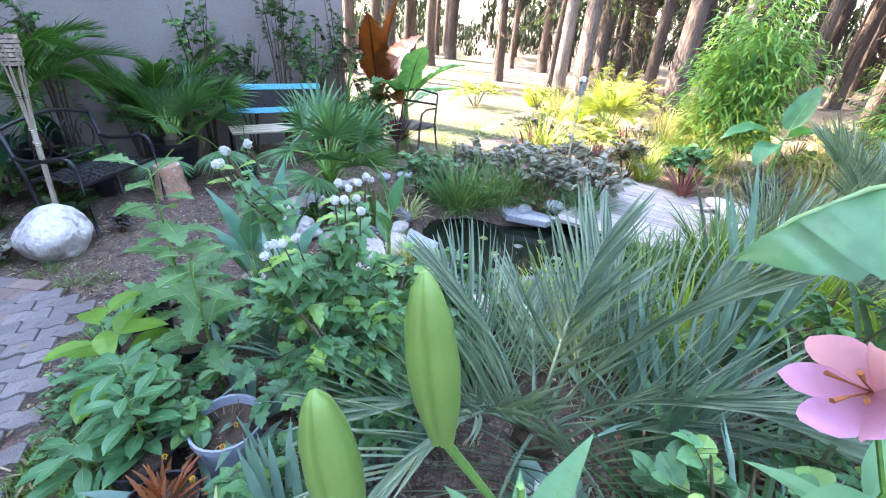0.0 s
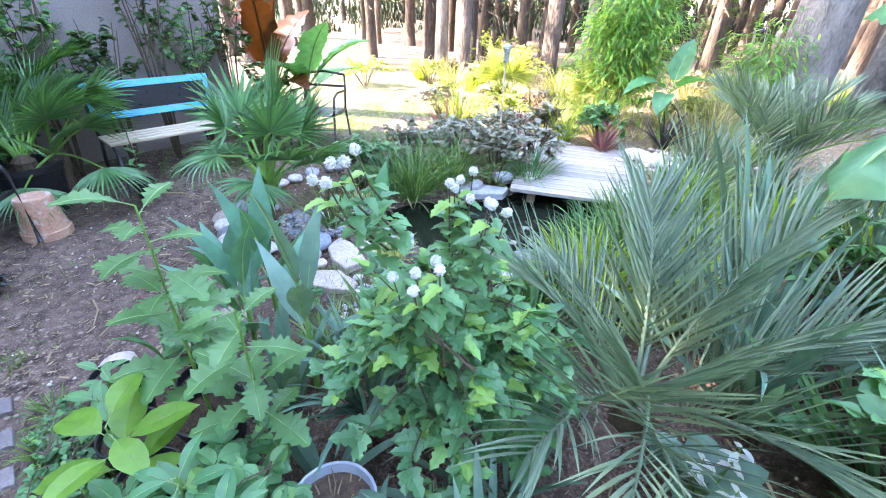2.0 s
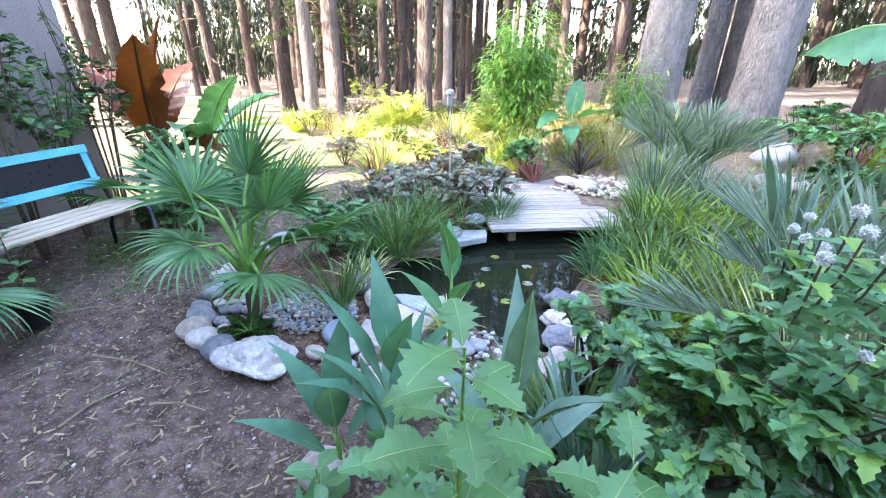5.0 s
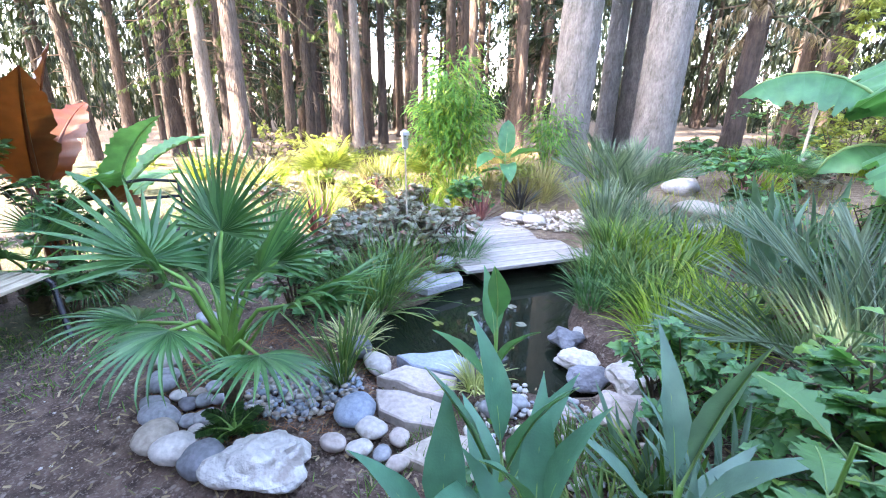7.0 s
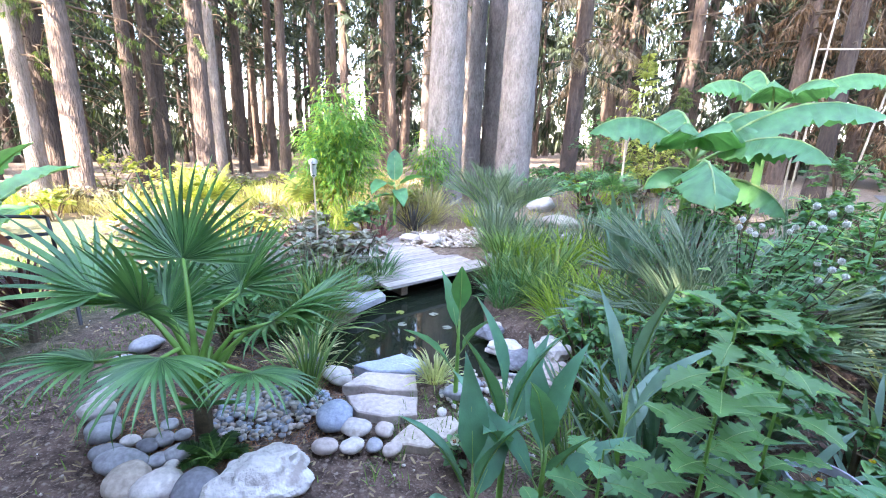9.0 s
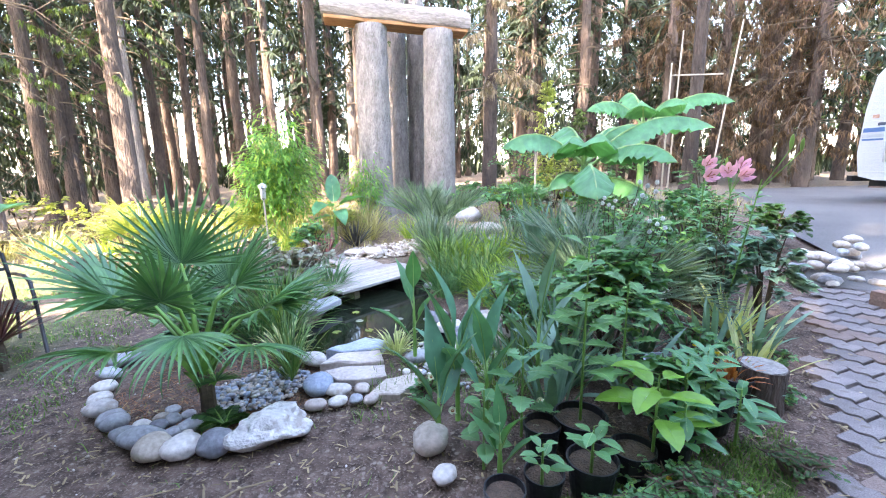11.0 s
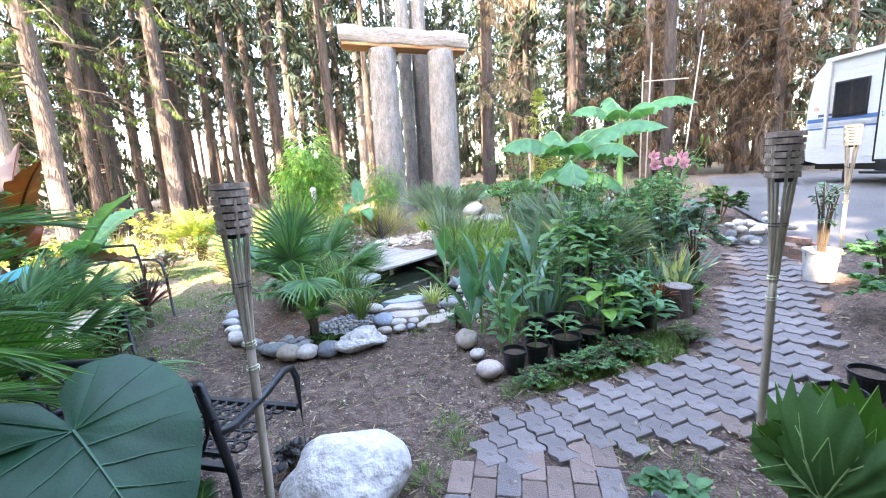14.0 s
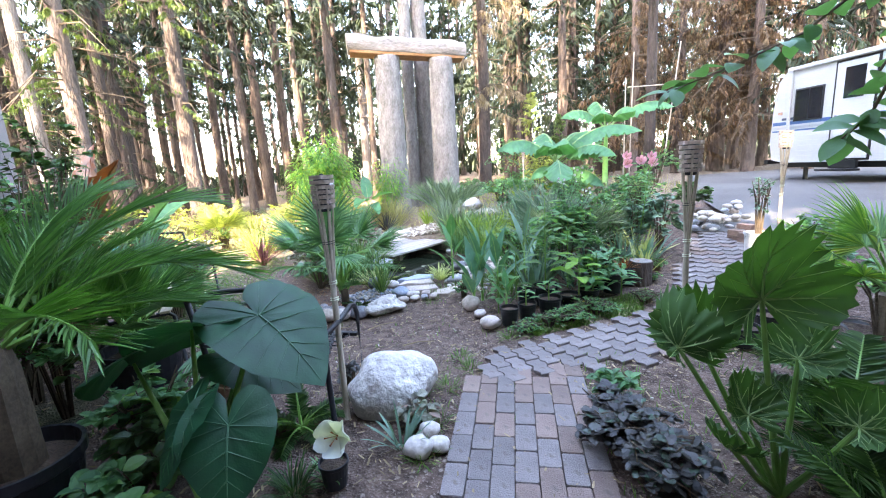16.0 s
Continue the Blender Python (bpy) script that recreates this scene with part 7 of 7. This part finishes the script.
# ---- clearing behind the pond ----
def bamboo(p, label, h, r, n, seed):
    rng = rngof(seed)
    t = thing("bamboo", label, "bamboo", Matrix.Translation(p))
    g = Geo()
    for i in range(22):
        a = rng.uniform(0, 6.28)
        b = rng.uniform(.02, .12)
        hh = h * rng.uniform(.55, .98)
        c = Geo()
        tip = (math.cos(a) * r * rng.uniform(.2, .9), math.sin(a) * r * rng.uniform(.2, .9), hh)
        q = (math.cos(a) * b, math.sin(a) * b, 0)
        tube([q, (q[0] * .5 + tip[0] * .35, q[1] * .5 + tip[1] * .35, hh * .55), tip], [.011, .008, .003], 6, c)
        part("culm", c, BARKG if i % 2 else STEM, t)
    for i in range(n):
        e, a = math.asin(rng.uniform(-1, 1)), rng.uniform(0, 6.28)
        k = rng.uniform(.3, 1.15) * (1 + .55 * noise.noise((math.cos(a) * 1.8, math.sin(a) * 1.8, e * 2.4 + seed)) + .25 * noise.noise((math.cos(a) * 5, math.sin(a) * 5, e * 5)))
        z = h * .58 + math.sin(e) * h * .42 * k
        w = r * math.cos(e) * k * (1.1 - .5 * max(0, (z / h - .6)))
        v, f = blade(rng.uniform(.10, .19), .025, LANCE, rng.uniform(.2, .9), .2)
        g.add(v, f, aim((math.cos(a) * w, math.sin(a) * w, z), a + rng.uniform(-1.2, 1.2), rng.uniform(-.9, .3), rng.uniform(-.5, .5)))
    part("foliage", g, BAMB, t)
    return t


bamboo(gp(-2.35, 9.75), "dense bamboo clump with bright narrow leaves", 2.15, .62, 6800, 401)
bamboo(gp(-1.1, 10.9), "low yellow-green bamboo beside the logs", 1.4, .45, 1100, 402)


def sun_shrub(x, y, s, h, n, mat, seed, label, leaf=.08, prof=OVATE, name="sunlit_shrub"):
    return shrub(gp(x, y), name, label, "shrub", (s, s), h, n, leaf, mat, seed, prof=prof, low=0.0)


# YELF shrubs have the clearing's sunlight mixed into their leaf colour
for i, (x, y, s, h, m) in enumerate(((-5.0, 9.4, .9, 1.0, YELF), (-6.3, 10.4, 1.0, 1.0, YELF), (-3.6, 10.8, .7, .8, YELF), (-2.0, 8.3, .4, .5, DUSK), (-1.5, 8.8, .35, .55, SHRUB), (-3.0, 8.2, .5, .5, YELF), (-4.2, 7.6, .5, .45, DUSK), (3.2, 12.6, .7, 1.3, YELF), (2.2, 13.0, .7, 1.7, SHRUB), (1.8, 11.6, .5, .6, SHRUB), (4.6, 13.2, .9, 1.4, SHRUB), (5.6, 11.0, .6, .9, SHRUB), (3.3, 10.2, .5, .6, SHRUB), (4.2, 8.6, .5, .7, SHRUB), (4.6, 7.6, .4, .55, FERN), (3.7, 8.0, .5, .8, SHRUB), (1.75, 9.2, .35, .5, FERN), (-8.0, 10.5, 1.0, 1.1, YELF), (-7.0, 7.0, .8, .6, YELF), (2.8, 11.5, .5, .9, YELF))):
    sun_shrub(x, y, s, h, 520, m, 420 + i, "yellow-green shrub in the clearing, tinted as sunlit" if m is YELF else ("grey-green shrub in the clearing" if m is DUSK else "green shrub behind the planting bed"), leaf=.09, prof=LANCE if i % 2 else OVATE)
# feathery light-green young conifer right of the logs
def young_conifer(p, h, mat, seed, label):
    rng = rngof(seed)
    t = thing("young_conifer", label, "tree", Matrix.Translation(p), "young conifers")
    g = Geo()
    tube([(0, 0, -.05), (0, 0, h)], [.035, .006], 7, g)
    part("trunk", g, BARK, t)
    fo = Geo()
    for i in range(70):
        u = rng.random() ** .8
        spray(fo, Vector((0, 0, h * (.06 + .92 * u))), rng.uniform(0, 6.28), h * .32 * (1.08 - u), rng, .2, 9, .10, .35, .2)
    part("crown", fo, mat, t)


young_conifer(gp(3.0, 13.6), 2.9, YELF, 451, "light yellow-green young conifer")
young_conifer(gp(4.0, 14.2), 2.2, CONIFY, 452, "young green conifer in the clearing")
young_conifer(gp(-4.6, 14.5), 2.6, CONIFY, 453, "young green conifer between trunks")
for i, (x, y) in enumerate(((-2.1, 7.9), (-3.3, 8.9), (-.95, 9.35), (-2.75, 7.15), (1.75, 10.1), (-1.2, 8.6))):
    clump(gp(x, y), "red_cordyline", "spiky red-brown cordyline in the clearing", "cordyline", 44, .5 if i != 3 else .55, .026, REDL if i != 2 else PURP, 460 + i, (30, 88), (0, .6), .03, group="cordylines")
for i, (x, y) in enumerate(((-1.9, 9.1), (-3.6, 9.6), (-2.9, 7.4), (-5.4, 8.4), (-4.3, 10.2), (-1.0, 10.3))):
    clump(gp(x, y), "pale_grass_tuft", "sunlit pale ornamental grass tuft", "grass tuft", 130, .75, .014, DRYG if i % 2 else YELF, 470 + i, (45, 88), (.3, 1.2), .1, group="ornamental grasses")
clump(gp(1.55, 8.4), "grey_grass", "grey-green ornamental grass in the bed", "grass tuft", 160, .7, .010, BLUEP, 480, (40, 88), (.3, 1.2), .12)

# second boardwalk behind the bank
t = thing("boardwalk", "short grey plank boardwalk behind the pond", "boardwalk", gp_m(1.75, 8.55, .04, -38))
for i in range(9):
    part("plank", box(.12, .55, .03, bev=.005), PLANK, t, m=pose(-.55 + .135 * i, 0, .02, 0, 0, math.sin(i * 2.2)))
for y in (-.2, .2):
    part("joist", box(1.25, .06, .05), BSTEM, t, m=pose(0, y, -.02))

# drooping dead boughs high beside the logs, and sunlit green boughs
def hanging_bough(p, label, mat, n, L, seed, name="conifer_bough"):
    rng = rngof(seed)
    t = thing(name, label, "tree", Matrix.Translation(p), "spruces with hanging boughs")
    hh = p[2] - gz(p[0], p[1])
    g = Geo()
    tube([(0, 0, -hh - .1), (.05, 0, 0), (0, 0, 6)], [.20, .15, .09], 12, g, rough=.06, rng=rng)
    part("trunk", g, BARK, t, smooth=True)
    tw, fo = Geo(), Geo()
    for i in range(n):
        z, a, l = rng.uniform(-1.6, 3.4), rng.uniform(0, 6.28), L * rng.uniform(.5, 1.1)
        e = Vector((math.cos(a) * l, math.sin(a) * l, z - .45 * l))
        tube([(0, 0, z), (e.x * .55, e.y * .55, z - .08 * l), tuple(e)], [.02, .012, .005], 5, tw, cap=False)
        for k in range(26):
            q = Vector((0, 0, z)).lerp(e, rng.uniform(.2, 1.0)) + Vector((0, 0, .04))
            b = rng.uniform(0, 6.28)
            for _ in range(6 if mat in (DRYN, DEADN) else 11):
                v, f = blade(rng.uniform(.12, .34) * (1 if mat in (DRYN, DEADN) else .5), .021 if mat in (DRYN, DEADN) else .014, (.6, 1.0, .7, .0), rng.uniform(.1, .9), .1)
                fo.add(v, f, aim(tuple(q), b + rng.uniform(-.7, .7), rng.uniform(-1.4, -.4)))
    tagged(part("bough", tw, BSTEM, t, "bare drooping boughs"), kind="stuff")
    tagged(part("foliage", fo, mat, t), kind="stuff")
    return t


hanging_bough((1.6, 14.0, 4.6), "spruce with dry pale brown hanging twigs", DEADN, 34, 1.5, 501, "dry_spruce")
hanging_bough((8.9, 16.6, 3.4), "spruce with rusty drooping boughs", DRYN, 76, 2.3, 502, "dry_spruce")
hanging_bough((11.6, 17.4, 3.8), "spruce with rusty drooping boughs by the drive", DRYN, 76, 2.4, 503, "dry_spruce")
hanging_bough((7.0, 16.0, 3.6), "spruce with rusty boughs behind the bananas", DRYN, 70, 2.0, 508, "dry_spruce")
hanging_bough((10.4, 14.9, 3.9), "dark spruce with rusty boughs at the drive", DRYN, 80, 2.4, 509, "dry_spruce")
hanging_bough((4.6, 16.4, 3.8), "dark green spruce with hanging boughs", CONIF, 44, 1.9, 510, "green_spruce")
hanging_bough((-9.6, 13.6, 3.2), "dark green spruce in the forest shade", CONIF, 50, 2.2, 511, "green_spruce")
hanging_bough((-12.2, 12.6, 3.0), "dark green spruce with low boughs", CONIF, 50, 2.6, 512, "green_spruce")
# these spruces carry their sunlight in the needle colour
hanging_bough((14.5, 18.6, 4.5), "green spruce behind the trailer, needles tinted as sunlit", CONIFY, 46, 2.8, 504, "green_spruce")
hanging_bough((-7.6, 9.6, 4.6), "green spruce at the forest edge, needles tinted as sunlit", CONIFY, 40, 1.9, 505, "green_spruce")
hanging_bough((-10.4, 11.2, 4.0), "green spruce with drooping boughs, needles tinted as sunlit", CONIFY, 44, 2.2, 506, "green_spruce")
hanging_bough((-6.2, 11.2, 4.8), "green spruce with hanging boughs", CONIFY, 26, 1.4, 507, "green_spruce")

# bamboo pole trellis by the back bananas
for i, (x, y, h, lx) in enumerate(((5.0, 11.2, 3.2, .05), (5.9, 11.4, 3.4, .35), (4.75, 10.9, 2.6, 0))):
    g = Geo()
    tube([(0, 0, -.05), (lx * .5, 0, h * .5), (lx, 0, h)], [.016, .015, .012], 7, g)
    tagged(part("bamboo_pole", g, BARKG, m=gp_m(x, y)), "thin upright bamboo pole behind the bananas", "pole", "bamboo poles")
g = Geo()
tube([(4.9, 11.15, 3.1), (5.95, 11.35, 3.14)], [.013, .012], 7, g)
tagged(part("bamboo_pole", g, BARKG), "thin bamboo crosspiece tied to the poles", "pole", "bamboo poles")

# driveway
DR = ((3.95, 6.35), (4.9, 7.1), (5.2, 8.2), (6.2, 10.6), (8.0, 14.0), (14, 15.5), (40, 12), (40, -2), (9, 1.5), (6.4, 4.6), (5.0, 5.6))
b = bmesh.new()
fc = b.faces.new([b.verts.new((x, y, 0)) for x, y in DR])
bmesh.ops.triangulate(b, faces=[fc])
for _ in range(5):
    bmesh.ops.subdivide_edges(b, edges=[e for e in b.edges if e.calc_length() > .8], cuts=1)
    bmesh.ops.triangulate(b, faces=list(b.faces))
for q in b.verts:
    q.co.z = gz(q.co.x, q.co.y) + .012
bmesh.ops.recalc_face_normals(b, faces=list(b.faces))
tagged(part("driveway", Geo().bm(b), DRIVE, smooth=True), "grey worn asphalt driveway with pale dust", "driveway", kind="structure")

# scattered growth in the sunlit clearing
base = [sun_shrub(-3.4, 9.2, .4, .5, 300, DUSK, 701, "pale grey-green shrub in the clearing", .08, LANCE), sun_shrub(-4.8, 8.0, .4, .45, 300, YELF, 702, "low yellow-green shrub in the clearing", .08, OVATE),
        clump(gp(-2.5, 8.7), "pale_grass_tuft", "sunlit pale ornamental grass tuft", "grass tuft", 110, .6, .012, DRYG, 703, (40, 88), (.3, 1.3), .12, group="ornamental grasses"),
        clump(gp(-5.8, 9.0), "pale_grass_tuft", "yellow-green arching grass tuft", "grass tuft", 110, .55, .012, LIME, 704, (40, 88), (.3, 1.3), .12, group="ornamental grasses"),
        sun_shrub(2.6, 12.0, .45, .6, 300, SHRUB, 705, "green undergrowth behind the logs", .09, OVATE)]
sc = rngof(710)
for i in range(130):
    x, y = sc.uniform(-8.5, 4.5), sc.uniform(7.6, 14.0)
    if (-1.6 < x < .4 and y < 9.6) or math.hypot(x + .2, y - 11.8) < 1.3 or (y < 9.4 and x > .2) or (x > 3 and y < 9.8) or (x < -4.2 and y < 8.0):
        continue
    k = sc.choice((0, 1, 2, 3)) if x < 1 else sc.choice((0, 4, 4, 3))
    ob = copy_thing(base[k], Matrix.Translation(gp(x, y)) @ Matrix.Rotation(sc.uniform(0, 6.28), 4, "Z"))
    q = sc.uniform(.7, 1.25)
    ob.scale = (q, q, q)

# ---- paving ----
def paver_mesh(kind):
    """A grey paver; 'zig' has the interlocking wavy long sides."""
    if kind == "zig":
        w, h, a = .110, .217, .012
        side = [(a * math.sin(4 * math.pi * k / 12), h * (k / 12 - .5)) for k in range(13)]
        pts = [(w / 2 + x, y) for x, y in side] + [(-w / 2 + x, y) for x, y in reversed(side)]
    else:
        w, h = .113, .222
        c = .008
        pts = [(-w / 2 + c, -h / 2), (w / 2 - c, -h / 2), (w / 2, -h / 2 + c), (w / 2, h / 2 - c), (w / 2 - c, h / 2), (-w / 2 + c, h / 2), (-w / 2, h / 2 - c), (-w / 2, -h / 2 + c)]
    n = len(pts)
    v = [(x, y, -.05) for x, y in pts] + [(x, y, -.005) for x, y in pts] + [(x * .975, y * .975, 0) for x, y in pts]
    f = [tuple(range(2 * n, 3 * n))]
    for k in (0, n):
        f += [(k + i, k + (i + 1) % n, k + n + (i + 1) % n, k + n + i) for i in range(n)]
    return v, f


def paver_data(kind, mat):
    me = bpy.data.meshes.new("paver")
    v, f = paver_mesh(kind)
    me.from_pydata(v, [], f)
    me.materials.append(mat)
    return me


PATHZ = ((.70, 3.32), (1.24, 3.50), (1.74, 3.66), (2.36, 3.88), (2.76, 4.42), (3.26, 5.15), (3.82, 6.02), (4.06, 6.25), (4.62, 6.0), (4.36, 5.7), (3.86, 4.92), (3.40, 4.10), (2.62, 3.28), (2.1, 3.12), (1.50, 2.98), (.62, 2.93))
PATHR = ((.60, 2.98), (1.44, 3.02), (1.30, 2.3), (1.18, 1.5), (1.12, -.9), (.36, -.9), (.42, 1.2), (.50, 2.1))


def pave(name, label, poly, kind, m0, dx, dy, mats):
    t = thing(name, label, "path", Matrix.Identity(4), kind="structure")
    inv = m0.inverted()
    rng = rngof(len(name))
    c = [inv @ Vector((x, y, 0)) for x, y in poly]
    i0, i1 = int(min(q.x for q in c) / dx) - 1, int(max(q.x for q in c) / dx) + 2
    j0, j1 = int(min(q.y for q in c) / dy) - 1, int(max(q.y for q in c) / dy) + 2
    for i in range(i0, i1):
        for j in range(j0, j1):
            q = m0 @ Vector((i * dx, j * dy + (dy / 2 if i % 2 else 0), 0))
            if not inside(q.x, q.y, poly):
                continue
            me = mats[1] if rng.random() < (.42 if kind == "rect" else .08) else mats[0]
            ob = new("paver", me)
            ob.parent = t
            ob.matrix_basis = Matrix.Translation((q.x, q.y, gz(q.x, q.y) + .006 + rng.uniform(-.003, .003))) @ Matrix.Rotation(-math.atan(.076 if gz(q.x, q.y) > .02 else 0), 4, "Y") @ Matrix.Rotation(math.atan2(m0[1][0], m0[0][0]) + rng.uniform(-.012, .012), 4, "Z") @ Matrix.Rotation(rng.uniform(-.012, .012), 4, "X")


pave("brick_path", "rectangular grey and rose pavers of the garden path", PATHR, "rect", pose(.5, 1.98, 0, 0, 0, -8), .1165, .2255, (paver_data("rect", PAVER), paver_data("rect", PAVERB)))
pave("paver_path", "interlocking zigzag grey pavers of the curved path", PATHZ, "zig", pose(1.2, 3.2, 0, 0, 0, 20), .1165, .2255, (paver_data("zig", PAVER), paver_data("zig", PAVERB)))
